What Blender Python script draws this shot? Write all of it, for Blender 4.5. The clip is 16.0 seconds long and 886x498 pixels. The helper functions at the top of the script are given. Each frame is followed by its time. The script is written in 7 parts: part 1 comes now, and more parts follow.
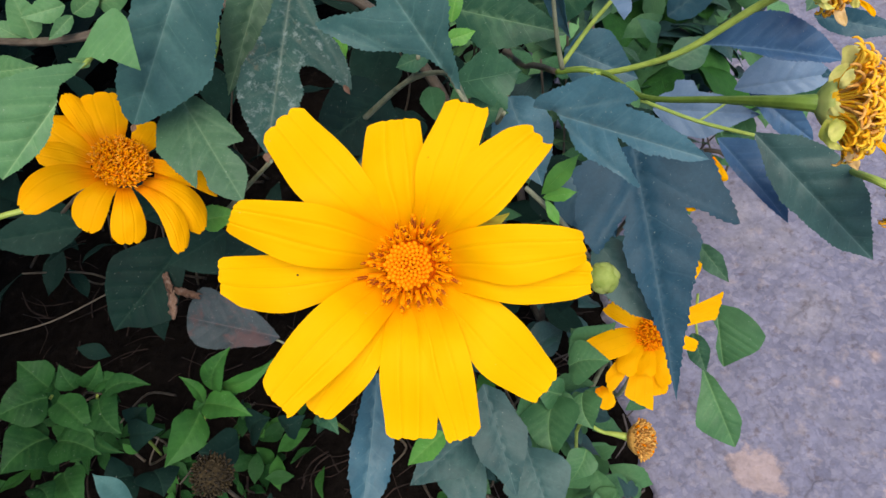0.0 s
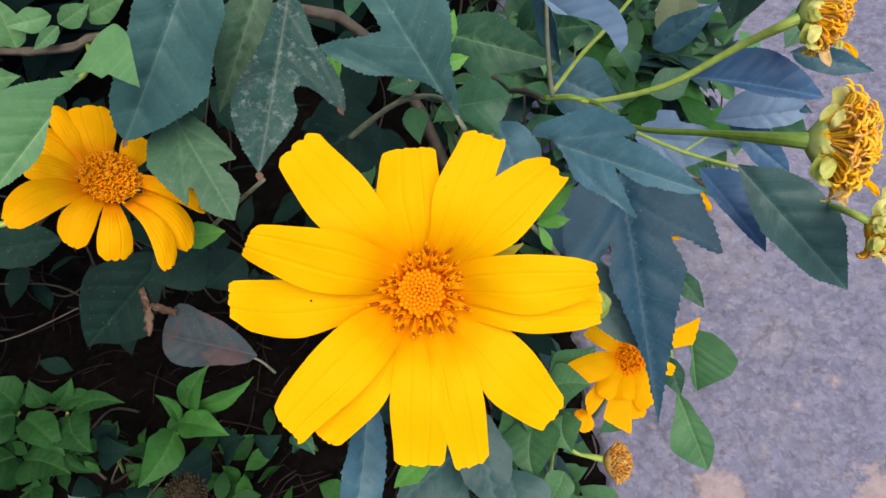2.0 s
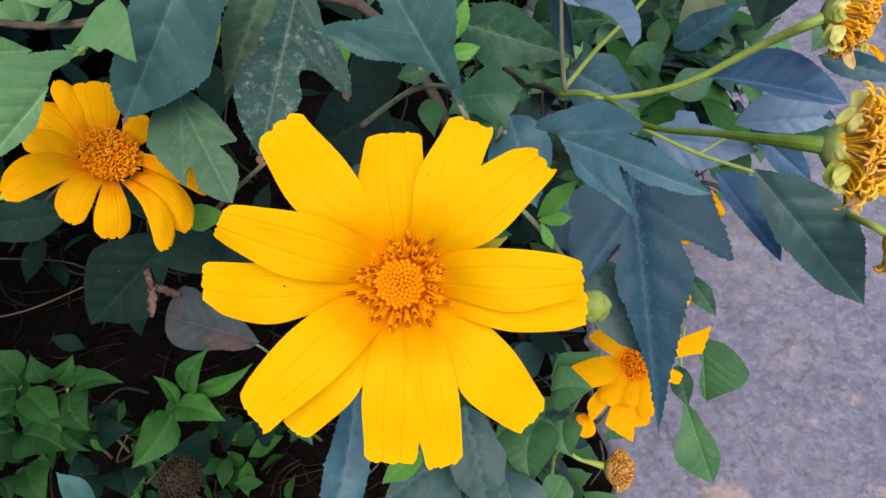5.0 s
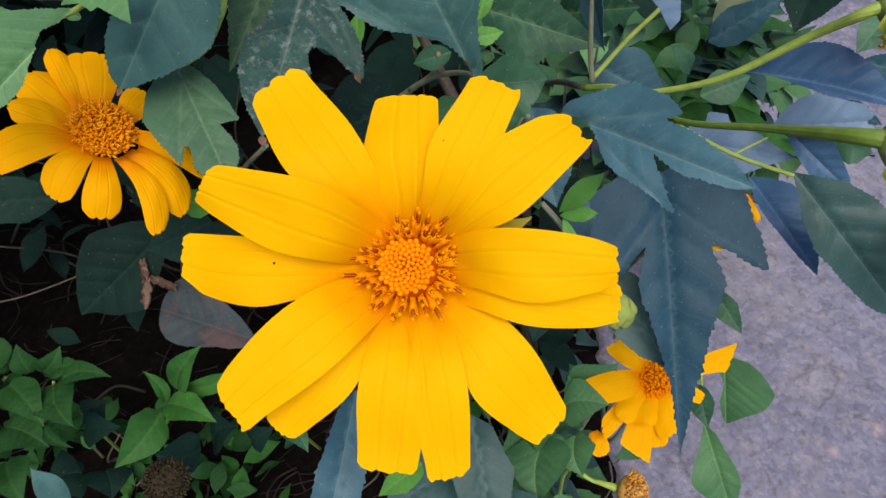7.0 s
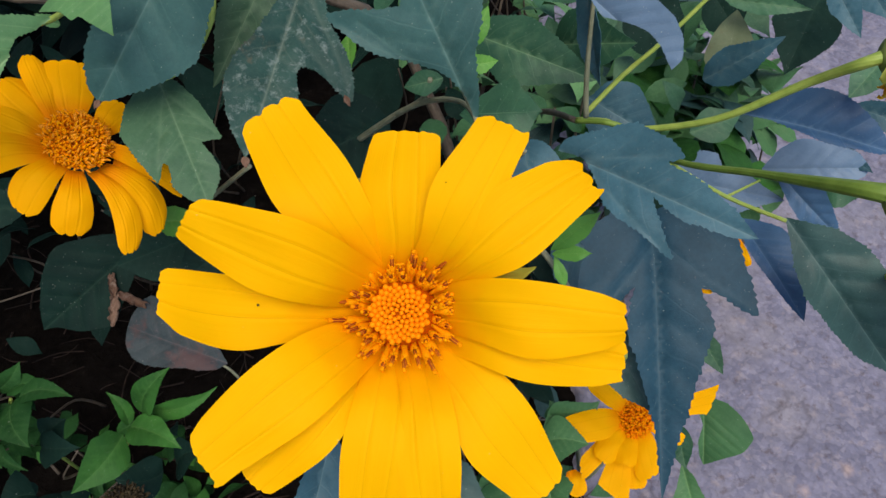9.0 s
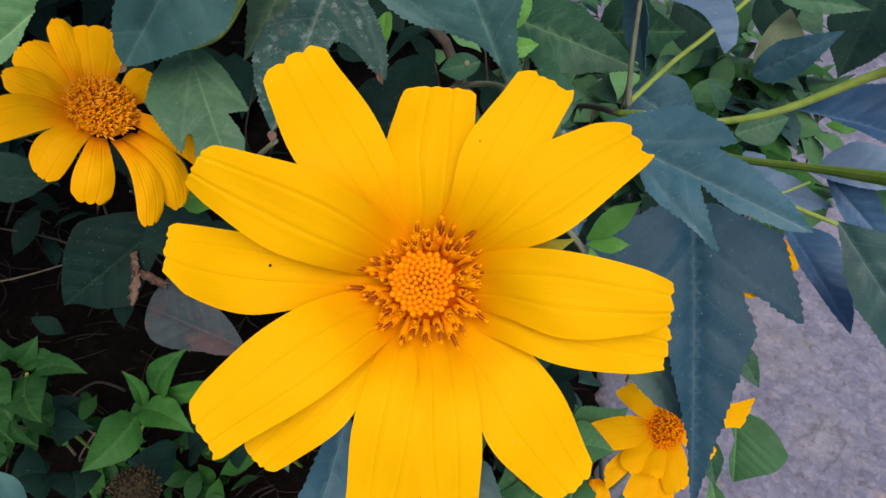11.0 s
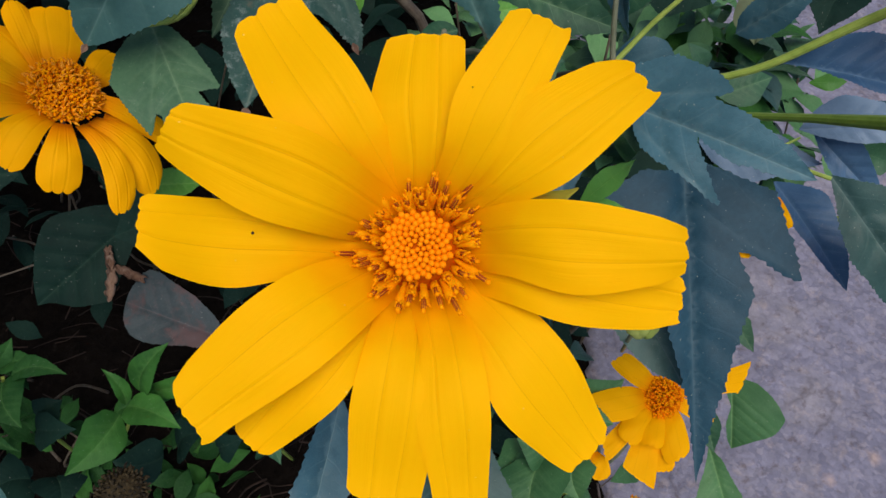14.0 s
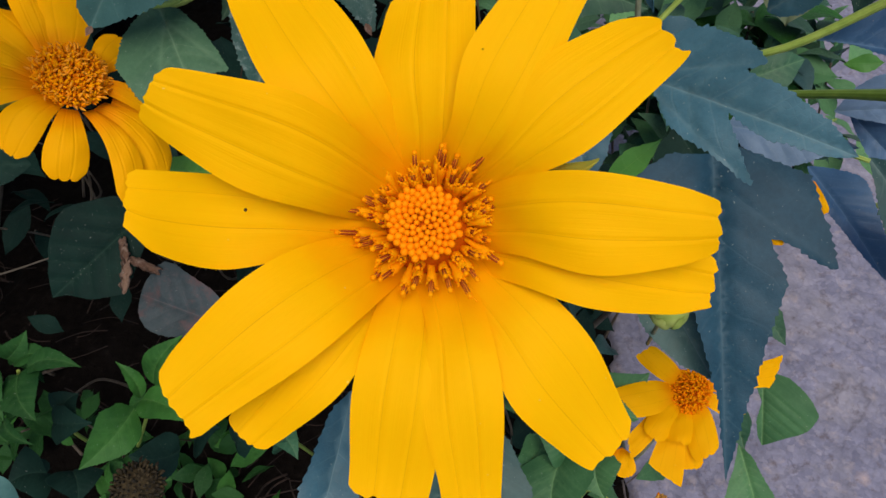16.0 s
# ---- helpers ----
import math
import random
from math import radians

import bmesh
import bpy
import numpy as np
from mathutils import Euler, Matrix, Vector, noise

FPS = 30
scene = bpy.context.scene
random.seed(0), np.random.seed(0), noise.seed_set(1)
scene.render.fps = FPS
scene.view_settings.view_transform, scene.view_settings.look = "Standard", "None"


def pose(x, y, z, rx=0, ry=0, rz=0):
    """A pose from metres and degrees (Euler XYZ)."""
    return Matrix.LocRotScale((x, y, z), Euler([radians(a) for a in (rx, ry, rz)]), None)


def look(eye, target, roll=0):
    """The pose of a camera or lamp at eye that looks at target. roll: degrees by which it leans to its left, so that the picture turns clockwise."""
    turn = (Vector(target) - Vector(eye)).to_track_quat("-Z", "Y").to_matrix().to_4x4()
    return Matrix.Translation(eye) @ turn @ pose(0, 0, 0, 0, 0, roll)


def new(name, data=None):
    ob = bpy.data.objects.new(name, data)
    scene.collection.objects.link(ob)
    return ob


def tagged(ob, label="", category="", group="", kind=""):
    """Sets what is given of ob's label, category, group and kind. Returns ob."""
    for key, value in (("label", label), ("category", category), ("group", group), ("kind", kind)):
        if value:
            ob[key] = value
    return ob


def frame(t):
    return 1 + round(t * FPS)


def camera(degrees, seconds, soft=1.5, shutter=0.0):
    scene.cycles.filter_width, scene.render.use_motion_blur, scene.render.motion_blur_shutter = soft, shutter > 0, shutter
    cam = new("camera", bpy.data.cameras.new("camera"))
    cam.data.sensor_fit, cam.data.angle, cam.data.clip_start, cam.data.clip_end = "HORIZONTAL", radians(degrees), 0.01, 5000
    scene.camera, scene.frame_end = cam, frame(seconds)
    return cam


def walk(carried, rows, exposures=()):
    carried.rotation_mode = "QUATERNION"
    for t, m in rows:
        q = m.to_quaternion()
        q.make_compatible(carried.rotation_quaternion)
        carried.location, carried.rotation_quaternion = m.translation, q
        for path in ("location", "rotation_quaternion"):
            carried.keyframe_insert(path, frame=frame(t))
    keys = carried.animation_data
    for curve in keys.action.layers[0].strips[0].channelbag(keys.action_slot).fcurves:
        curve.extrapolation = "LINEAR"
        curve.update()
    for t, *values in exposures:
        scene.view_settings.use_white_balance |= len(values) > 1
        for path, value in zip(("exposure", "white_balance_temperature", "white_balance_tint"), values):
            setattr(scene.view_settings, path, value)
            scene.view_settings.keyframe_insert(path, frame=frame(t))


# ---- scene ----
cam = camera(60.0, 16.0, soft=1.5)
PATH = [
    (0, (0.0818, 0.0348, 0.9564), (0.0025, 1.1174, -0.7234), -12.18),
    (0.5, (0.0762, 0.0351, 0.9638), (0.0105, 1.1180, -0.7164), -11.17),
    (1, (0.0741, 0.0391, 0.9704), (0.0271, 1.1274, -0.7069), -10.48),
    (1.5, (0.0692, 0.0376, 0.9595), (0.0695, 1.1418, -0.7080), -7.94),
    (2, (0.0639, 0.0391, 0.9624), (0.0951, 1.1440, -0.7045), -6.12),
    (2.5, (0.0676, 0.0399, 0.9434), (0.1147, 1.1549, -0.7163), -5.75),
    (3, (0.0648, 0.0402, 0.9370), (0.0824, 1.1694, -0.7137), -6.08),
    (3.2, (0.0721, 0.0458, 0.9274), (0.0722, 1.1653, -0.7300), -6.54),
    (5.3, (0.0821, 0.0396, 0.9528), (0.0287, 1.1440, -0.7137), -6.13),
    (5.5, (0.0850, 0.0337, 0.9455), (0.0199, 1.1737, -0.6965), -5.62),
    (6, (0.0816, 0.0438, 0.9401), (0.0125, 1.1748, -0.7079), -5.00),
    (6.5, (0.0814, 0.0490, 0.9309), (0.0085, 1.1926, -0.7083), -5.35),
    (7, (0.0765, 0.0513, 0.9188), (0.0155, 1.1881, -0.7256), -5.04),
    (7.5, (0.0768, 0.0635, 0.9232), (0.0274, 1.1524, -0.7537), -4.05),
    (8, (0.0750, 0.0601, 0.9188), (0.0463, 1.1613, -0.7505), -3.52),
    (8.5, (0.0684, 0.0557, 0.9106), (0.0657, 1.1955, -0.7328), -1.35),
    (9, (0.0694, 0.0661, 0.9128), (0.0810, 1.2365, -0.7090), 0.31),
    (9.5, (0.0721, 0.0587, 0.9053), (0.0456, 1.2613, -0.6925), -0.35),
    (10, (0.0724, 0.0526, 0.9123), (0.0158, 1.2865, -0.6607), -0.60),
    (10.2, (0.0714, 0.0603, 0.8982), (0.0025, 1.2725, -0.6911), 0.46),
    (12.3, (0.0676, 0.0752, 0.8882), (0.0205, 1.2492, -0.7303), -0.56),
    (12.5, (0.0669, 0.0812, 0.8855), (0.0202, 1.2525, -0.7349), -0.64),
    (13, (0.0683, 0.0824, 0.8772), (0.0174, 1.2467, -0.7481), -1.17),
    (13.5, (0.0689, 0.0751, 0.8825), (0.0412, 1.2220, -0.7557), -0.89),
    (14, (0.0653, 0.0695, 0.8778), (0.0567, 1.2314, -0.7501), -0.58),
    (14.5, (0.0658, 0.0700, 0.8622), (0.0599, 1.2471, -0.7547), -0.56),
    (15, (0.0704, 0.0727, 0.8756), (-0.0002, 1.2278, -0.7557), -3.46),
    (15.5, (0.0667, 0.0742, 0.8732), (-0.0088, 1.2248, -0.7610), -3.36),
    (16, (0.0685, 0.0746, 0.8639), (-0.0023, 1.2276, -0.7688), -3.29),
]
SKY, SUN = 0.145, 3.3
EXPOSURES = [(0.0, 0.31), (2.2, 0.30), (3.0, 0.14), (5.5, 0.24), (7.0, 0.14), (10.0, 0.02), (12.5, -0.03), (13.5, -0.14), (16.0, -0.12)]
walk(cam, [(t, look(eye, target, roll)) for t, eye, target, roll in PATH], EXPOSURES)

from mathutils.geometry import delaunay_2d_cdt


# ---- world, sun, exposure ----
world = bpy.data.worlds.new("sky")
scene.world = world
world.use_nodes = True
wn = world.node_tree
sky = wn.nodes.new("ShaderNodeTexSky")
sky.sky_type = "NISHITA"
sky.sun_disc = False
sky.sun_elevation = radians(64)
sky.sun_rotation = radians(167)
sky.air_density, sky.dust_density, sky.ozone_density = 1.0, 1.0, 1.5
wn.links.new(sky.outputs[0], wn.nodes["Background"].inputs[0])
wn.nodes["Background"].inputs[1].default_value = SKY
sun = new("sun", bpy.data.lights.new("sun", "SUN"))
sun.data.energy, sun.data.angle, sun.data.color = SUN, radians(42), (1.0, 0.93, 0.80)
sun.matrix_world = look((0.45, -1.3, 4.0), (0.1, 0.25, 0.6))


# ---- materials ----
def material(name, rough=0.6, spec=0.4):
    m = bpy.data.materials.new(name)
    m.use_nodes = True
    b = m.node_tree.nodes["Principled BSDF"]
    b.inputs["Roughness"].default_value = rough
    b.inputs["Specular IOR Level"].default_value = spec
    return m, m.node_tree, b


def node(t, kind, **values):
    n = t.nodes.new(kind)
    for key, value in values.items():
        n.inputs[key.replace("_", " ")].default_value = value
    return n


def math_node(t, op, a, b=None, clamp=False):
    n = t.nodes.new("ShaderNodeMath")
    n.operation, n.use_clamp = op, clamp
    for i, v in enumerate((a, b)):
        if v is None:
            continue
        if isinstance(v, (int, float)):
            n.inputs[i].default_value = v
        else:
            t.links.new(v, n.inputs[i])
    return n.outputs[0]


def mix(t, fac, a, b, blend="MIX"):
    n = t.nodes.new("ShaderNodeMix")
    n.data_type, n.blend_type = "RGBA", blend
    for i, v in ((0, fac), (6, a), (7, b)):
        if isinstance(v, tuple):
            n.inputs[i].default_value = (*v, 1)
        elif isinstance(v, (int, float)):
            n.inputs[i].default_value = v
        else:
            t.links.new(v, n.inputs[i])
    return n.outputs[2]


def ramp(t, fac, *stops):
    n = t.nodes.new("ShaderNodeValToRGB")
    n.color_ramp.elements[0].position, n.color_ramp.elements[1].position = stops[0][0], stops[-1][0]
    n.color_ramp.elements[0].color, n.color_ramp.elements[1].color = (*stops[0][1], 1), (*stops[-1][1], 1)
    for p, c in stops[1:-1]:
        n.color_ramp.elements.new(p).color = (*c, 1)
    t.links.new(fac, n.inputs[0])
    return n.outputs[0]


def grey(v):
    return (v, v, v)


def noise_out(t, scale, detail=4.0, coords="Object", rough=0.6):
    c = t.nodes.new("ShaderNodeTexCoord")
    n = node(t, "ShaderNodeTexNoise", Scale=scale, Detail=detail, Roughness=rough)
    t.links.new(c.outputs[coords], n.inputs["Vector"])
    return n.outputs[0]


def uv_split(t):
    u = t.nodes.new("ShaderNodeUVMap")
    s = t.nodes.new("ShaderNodeSeparateXYZ")
    t.links.new(u.outputs[0], s.inputs[0])
    return s.outputs[0], s.outputs[1]


def bump(t, b, height, strength=0.4, distance=0.0004):
    n = node(t, "ShaderNodeBump", Strength=strength, Distance=distance)
    t.links.new(height, n.inputs["Height"])
    t.links.new(n.outputs[0], b.inputs["Normal"])


def translucent(m, t, b, colour, share):
    tr = t.nodes.new("ShaderNodeBsdfTranslucent")
    if isinstance(colour, tuple):
        tr.inputs[0].default_value = (*colour, 1)
    else:
        t.links.new(colour, tr.inputs[0])
    mx = t.nodes.new("ShaderNodeMixShader")
    mx.inputs[0].default_value = share
    t.links.new(b.outputs[0], mx.inputs[1])
    t.links.new(tr.outputs[0], mx.inputs[2])
    t.links.new(mx.outputs[0], t.nodes["Material Output"].inputs[0])


def leaf_material(name, light, dark, vein, rough=0.5, veins=9.0, spots=0.0, spot_colour=(0.5, 0.5, 0.45), share=0.12, spec=0.35, rim=0.5, blight=0.0, blight_colour=(0.14, 0.08, 0.05)):
    """Leaf blade: the texture map runs across (0 to 1) and along (0 base, 1 tip) the blade."""
    m, t, b = material(name, rough, spec * 0.6)
    u, v = uv_split(t)
    off = math_node(t, "ABSOLUTE", math_node(t, "SUBTRACT", u, 0.5))
    rib = math_node(t, "SUBTRACT", 1.0, math_node(t, "MULTIPLY", off, 95.0), True)
    bent = math_node(t, "ADD", v, math_node(t, "MULTIPLY", noise_out(t, 22.0, 3.0), 0.16))
    wave = math_node(t, "PINGPONG", math_node(t, "MULTIPLY", bent, veins * 0.62), 0.5)
    side = math_node(t, "SUBTRACT", 1.0, math_node(t, "MULTIPLY", wave, 24.0), True)
    side = math_node(t, "MULTIPLY", side, math_node(t, "SUBTRACT", 1.0, math_node(t, "MULTIPLY", off, 2.1), True))
    net = t.nodes.new("ShaderNodeTexVoronoi")
    net.feature = "DISTANCE_TO_EDGE"
    net.inputs["Scale"].default_value = 420.0
    c = t.nodes.new("ShaderNodeTexCoord")
    t.links.new(c.outputs["Object"], net.inputs["Vector"])
    fine = math_node(t, "SUBTRACT", 1.0, math_node(t, "MULTIPLY", net.outputs["Distance"], 9.0), True)
    lines = math_node(t, "MAXIMUM", math_node(t, "MULTIPLY", rib, 0.42), math_node(t, "MULTIPLY", side, 0.21))
    blotch = noise_out(t, 55.0, 5.0)
    info = t.nodes.new("ShaderNodeObjectInfo")
    shift = math_node(t, "ADD", blotch, math_node(t, "MULTIPLY", math_node(t, "SUBTRACT", info.outputs["Random"], 0.5), 0.5))
    broad = math_node(t, "MULTIPLY", math_node(t, "SUBTRACT", noise_out(t, 16.0, 3.0), 0.5), 0.8)
    col = ramp(t, math_node(t, "ADD", shift, broad), (0.22, dark), (0.78, light))
    col = mix(t, math_node(t, "MULTIPLY", fine, 0.05), col, vein)
    grain = math_node(t, "MULTIPLY", math_node(t, "SUBTRACT", noise_out(t, 420.0, 6.0, rough=0.7), 0.42), 2.2, True)
    col = mix(t, math_node(t, "MULTIPLY", grain, 0.6), col, dark)
    drawn = t.nodes.new("ShaderNodeAttribute")
    drawn.attribute_name = "vein"
    col = mix(t, lines, col, vein)
    col = mix(t, math_node(t, "MULTIPLY", drawn.outputs["Fac"], 0.42), col, vein)
    edge = math_node(t, "MULTIPLY", math_node(t, "SUBTRACT", off, 0.44), 9.0, True)
    worn = math_node(t, "MULTIPLY", edge, math_node(t, "MULTIPLY", math_node(t, "SUBTRACT", noise_out(t, 130.0), 0.5), 4.0, True))
    col = mix(t, math_node(t, "MULTIPLY", worn, rim), col, (0.10, 0.075, 0.03))
    if blight:
        burnt = math_node(t, "MULTIPLY", math_node(t, "SUBTRACT", noise_out(t, 38.0, 6.0, rough=0.65), 0.62 - 0.2 * blight), 9.0, True)
        col = mix(t, math_node(t, "MULTIPLY", burnt, 0.85), col, blight_colour)
    if spots:
        patch = math_node(t, "MULTIPLY", math_node(t, "SUBTRACT", noise_out(t, 150.0, 8.0, rough=0.75), 0.62 - 0.25 * spots), 7.0, True)
        col = mix(t, math_node(t, "MULTIPLY", patch, min(1.0, 0.35 + spots * 0.5)), col, spot_colour)
    speck = math_node(t, "MULTIPLY", math_node(t, "SUBTRACT", noise_out(t, 900.0, 1.0), 0.74), 16.0, True)
    col = mix(t, math_node(t, "MULTIPLY", speck, 0.6), col, (0.42, 0.45, 0.38))
    t.links.new(col, b.inputs["Base Color"])
    h = math_node(t, "ADD", math_node(t, "MULTIPLY", lines, -1.0), math_node(t, "ADD", math_node(t, "MULTIPLY", blotch, 0.7), math_node(t, "MULTIPLY", fine, -0.08)))
    bump(t, b, h, 0.55, 0.0007)
    translucent(m, t, b, light, share)
    return m


def petal_material(name, tip, base, line, vein=(0.55, 0.20, 0.0)):
    m, t, b = material(name, 0.6, 0.06)
    u, v = uv_split(t)
    streak = node(t, "ShaderNodeTexNoise", Scale=1.0, Detail=3.0)
    comb = t.nodes.new("ShaderNodeCombineXYZ")
    t.links.new(math_node(t, "MULTIPLY", u, 84.0), comb.inputs[0])
    t.links.new(math_node(t, "MULTIPLY", v, 2.2), comb.inputs[1])
    info = t.nodes.new("ShaderNodeObjectInfo")
    t.links.new(math_node(t, "MULTIPLY", info.outputs["Random"], 40.0), comb.inputs[2])
    t.links.new(comb.outputs[0], streak.inputs["Vector"])
    fine = streak.outputs[0]
    col = ramp(t, math_node(t, "ADD", v, math_node(t, "MULTIPLY", math_node(t, "SUBTRACT", noise_out(t, 90.0), 0.5), 0.25)), (0.05, base), (0.38, tip), (1.0, tip))
    col = mix(t, math_node(t, "MULTIPLY", math_node(t, "SUBTRACT", fine, 0.45), 1.1, True), col, line)
    near = math_node(t, "ABSOLUTE", math_node(t, "SUBTRACT", math_node(t, "ABSOLUTE", math_node(t, "SUBTRACT", u, 0.5)), 0.17))
    crease = math_node(t, "SUBTRACT", 1.0, math_node(t, "MULTIPLY", near, 190.0), True)
    col = mix(t, math_node(t, "MULTIPLY", crease, math_node(t, "MULTIPLY", noise_out(t, 60.0), 1.1)), col, vein)
    speck = math_node(t, "MULTIPLY", math_node(t, "SUBTRACT", noise_out(t, 700.0, 1.0), 0.79), 18.0, True)
    col = mix(t, math_node(t, "MULTIPLY", speck, 0.5), col, (0.95, 0.75, 0.2))
    dots = node(t, "ShaderNodeTexVoronoi", Scale=85.0)
    at = t.nodes.new("ShaderNodeTexCoord")
    t.links.new(at.outputs["Object"], dots.inputs["Vector"])
    pick = t.nodes.new("ShaderNodeSeparateColor")
    t.links.new(dots.outputs["Color"], pick.inputs[0])
    few = math_node(t, "LESS_THAN", pick.outputs[0], 0.09)
    dot = math_node(t, "MULTIPLY", few, math_node(t, "LESS_THAN", dots.outputs["Distance"], 0.020))
    col = mix(t, math_node(t, "MULTIPLY", dot, 0.8), col, (0.16, 0.06, 0.0))
    t.links.new(col, b.inputs["Base Color"])
    bump(t, b, math_node(t, "ADD", fine, math_node(t, "MULTIPLY", noise_out(t, 160.0), 0.6)), 0.4, 0.0003)
    translucent(m, t, b, col, 0.36)
    return m


def plain_material(name, a, c, scale, rough=0.6, spec=0.3, strength=0.4, distance=0.0005, share=0.0):
    m, t, b = material(name, rough, spec)
    n = noise_out(t, scale, 6.0)
    info = t.nodes.new("ShaderNodeObjectInfo")
    f = math_node(t, "ADD", n, math_node(t, "MULTIPLY", math_node(t, "SUBTRACT", info.outputs["Random"], 0.5), 0.35))
    col = ramp(t, f, (0.3, a), (0.7, c))
    t.links.new(col, b.inputs["Base Color"])
    bump(t, b, n, strength, distance)
    if share:
        translucent(m, t, b, col, share)
    return m


def stem_material(name, a, c):
    m, t, b = material(name, 0.5, 0.35)
    u, v = uv_split(t)
    ridge = math_node(t, "PINGPONG", math_node(t, "MULTIPLY", u, 9.0), 0.5)
    n = noise_out(t, 120.0, 5.0)
    t.links.new(mix(t, math_node(t, "MULTIPLY", ridge, 0.7), ramp(t, n, (0.3, a), (0.7, c)), c), b.inputs["Base Color"])
    bump(t, b, math_node(t, "ADD", ridge, n), 0.5, 0.0006)
    return m


SAND_SPOTS = [(0.380, 0.272, 0.033), (0.560, 0.232, 0.045), (0.507, 0.367, 0.009), (0.565, 0.392, 0.012)]


def road_material():
    m, t, b = material("worn_road_surface", 0.85, 0.25)
    c = t.nodes.new("ShaderNodeTexCoord")
    vor = node(t, "ShaderNodeTexVoronoi", Scale=150.0)
    warp = node(t, "ShaderNodeTexNoise", Scale=60.0, Detail=4.0)
    t.links.new(c.outputs["Object"], warp.inputs["Vector"])
    va = t.nodes.new("ShaderNodeVectorMath")
    va.operation = "MULTIPLY_ADD"
    t.links.new(warp.outputs["Color"], va.inputs[0])
    va.inputs[1].default_value = (0.020, 0.020, 0.020)
    t.links.new(c.outputs["Object"], va.inputs[2])
    t.links.new(va.outputs[0], vor.inputs["Vector"])
    sep = t.nodes.new("ShaderNodeSeparateColor")
    t.links.new(vor.outputs["Color"], sep.inputs[0])
    stone = ramp(t, sep.outputs[0], (0.0, (0.140, 0.135, 0.194)), (0.4, (0.171, 0.164, 0.228)), (0.85, (0.196, 0.186, 0.251)), (0.98, (0.216, 0.202, 0.260)))
    gap = math_node(t, "MULTIPLY", math_node(t, "SUBTRACT", vor.outputs["Distance"], 0.46), 2.2, True)
    col = mix(t, math_node(t, "MULTIPLY", gap, 0.35), stone, (0.105, 0.095, 0.118))
    large = noise_out(t, 7.0, 5.0)
    col = mix(t, math_node(t, "MULTIPLY", math_node(t, "SUBTRACT", large, 0.52), 4.0, True), col, (0.255, 0.232, 0.262))
    fleck = noise_out(t, 46.0, 7.0, rough=0.66)
    col = mix(t, math_node(t, "MULTIPLY", math_node(t, "MULTIPLY", math_node(t, "SUBTRACT", fleck, 0.55), 8.0, True), 0.55), col, (0.31, 0.255, 0.262))
    pits = noise_out(t, 62.0, 6.0, rough=0.7)
    col = mix(t, math_node(t, "MULTIPLY", math_node(t, "MULTIPLY", math_node(t, "SUBTRACT", 0.45, pits), 9.0, True), 0.7), col, (0.105, 0.082, 0.092))
    ragged = math_node(t, "MULTIPLY", math_node(t, "SUBTRACT", noise_out(t, 26.0, 7.0, rough=0.65), 0.5), 2.6)
    for x, y, r in SAND_SPOTS:
        away = node(t, "ShaderNodeVectorMath")
        away.operation = "DISTANCE"
        t.links.new(c.outputs["Object"], away.inputs[0])
        away.inputs[1].default_value = (x, y, 0)
        spot = math_node(t, "MULTIPLY", math_node(t, "SUBTRACT", math_node(t, "MULTIPLY", r, math_node(t, "ADD", 1.0, ragged)), away.outputs["Value"]), 110.0, True)
        col = mix(t, math_node(t, "MULTIPLY", spot, 0.6), col, (0.43, 0.31, 0.275))
    blot = noise_out(t, 34.0, 6.0, rough=0.6)
    col = mix(t, 0.26, col, ramp(t, blot, (0.36, grey(0.28)), (0.64, grey(0.74))), "OVERLAY")
    crack = t.nodes.new("ShaderNodeTexVoronoi")
    crack.feature = "DISTANCE_TO_EDGE"
    crack.inputs["Scale"].default_value = 7.0
    t.links.new(va.outputs[0], crack.inputs["Vector"])
    slit = math_node(t, "SUBTRACT", 1.0, math_node(t, "MULTIPLY", crack.outputs["Distance"], 42.0), True)
    slit = math_node(t, "MULTIPLY", slit, math_node(t, "MULTIPLY", math_node(t, "SUBTRACT", noise_out(t, 11.0, 4.0), 0.46), 7.0, True))
    col = mix(t, math_node(t, "MULTIPLY", slit, 0.5), col, (0.085, 0.070, 0.080))
    mid = noise_out(t, 190.0, 6.0, rough=0.7)
    col = mix(t, 0.26, col, mix(t, mid, grey(0.12), grey(0.92)), "OVERLAY")
    t.links.new(col, b.inputs["Base Color"])
    bump(t, b, math_node(t, "ADD", math_node(t, "MULTIPLY", vor.outputs["Distance"], -0.8), math_node(t, "ADD", mid, math_node(t, "MULTIPLY", slit, -1.2))), 0.45, 0.0016)
    return m


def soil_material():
    m, t, b = material("shade_dark_soil", 1.0, 0.03)
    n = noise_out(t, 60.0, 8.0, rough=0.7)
    # Near-black ramp: the shade under the shrub is put into the soil's colour.
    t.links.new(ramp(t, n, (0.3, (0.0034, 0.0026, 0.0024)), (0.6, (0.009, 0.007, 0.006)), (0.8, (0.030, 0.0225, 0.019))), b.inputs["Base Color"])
    bump(t, b, n, 1.0, 0.01)
    return m


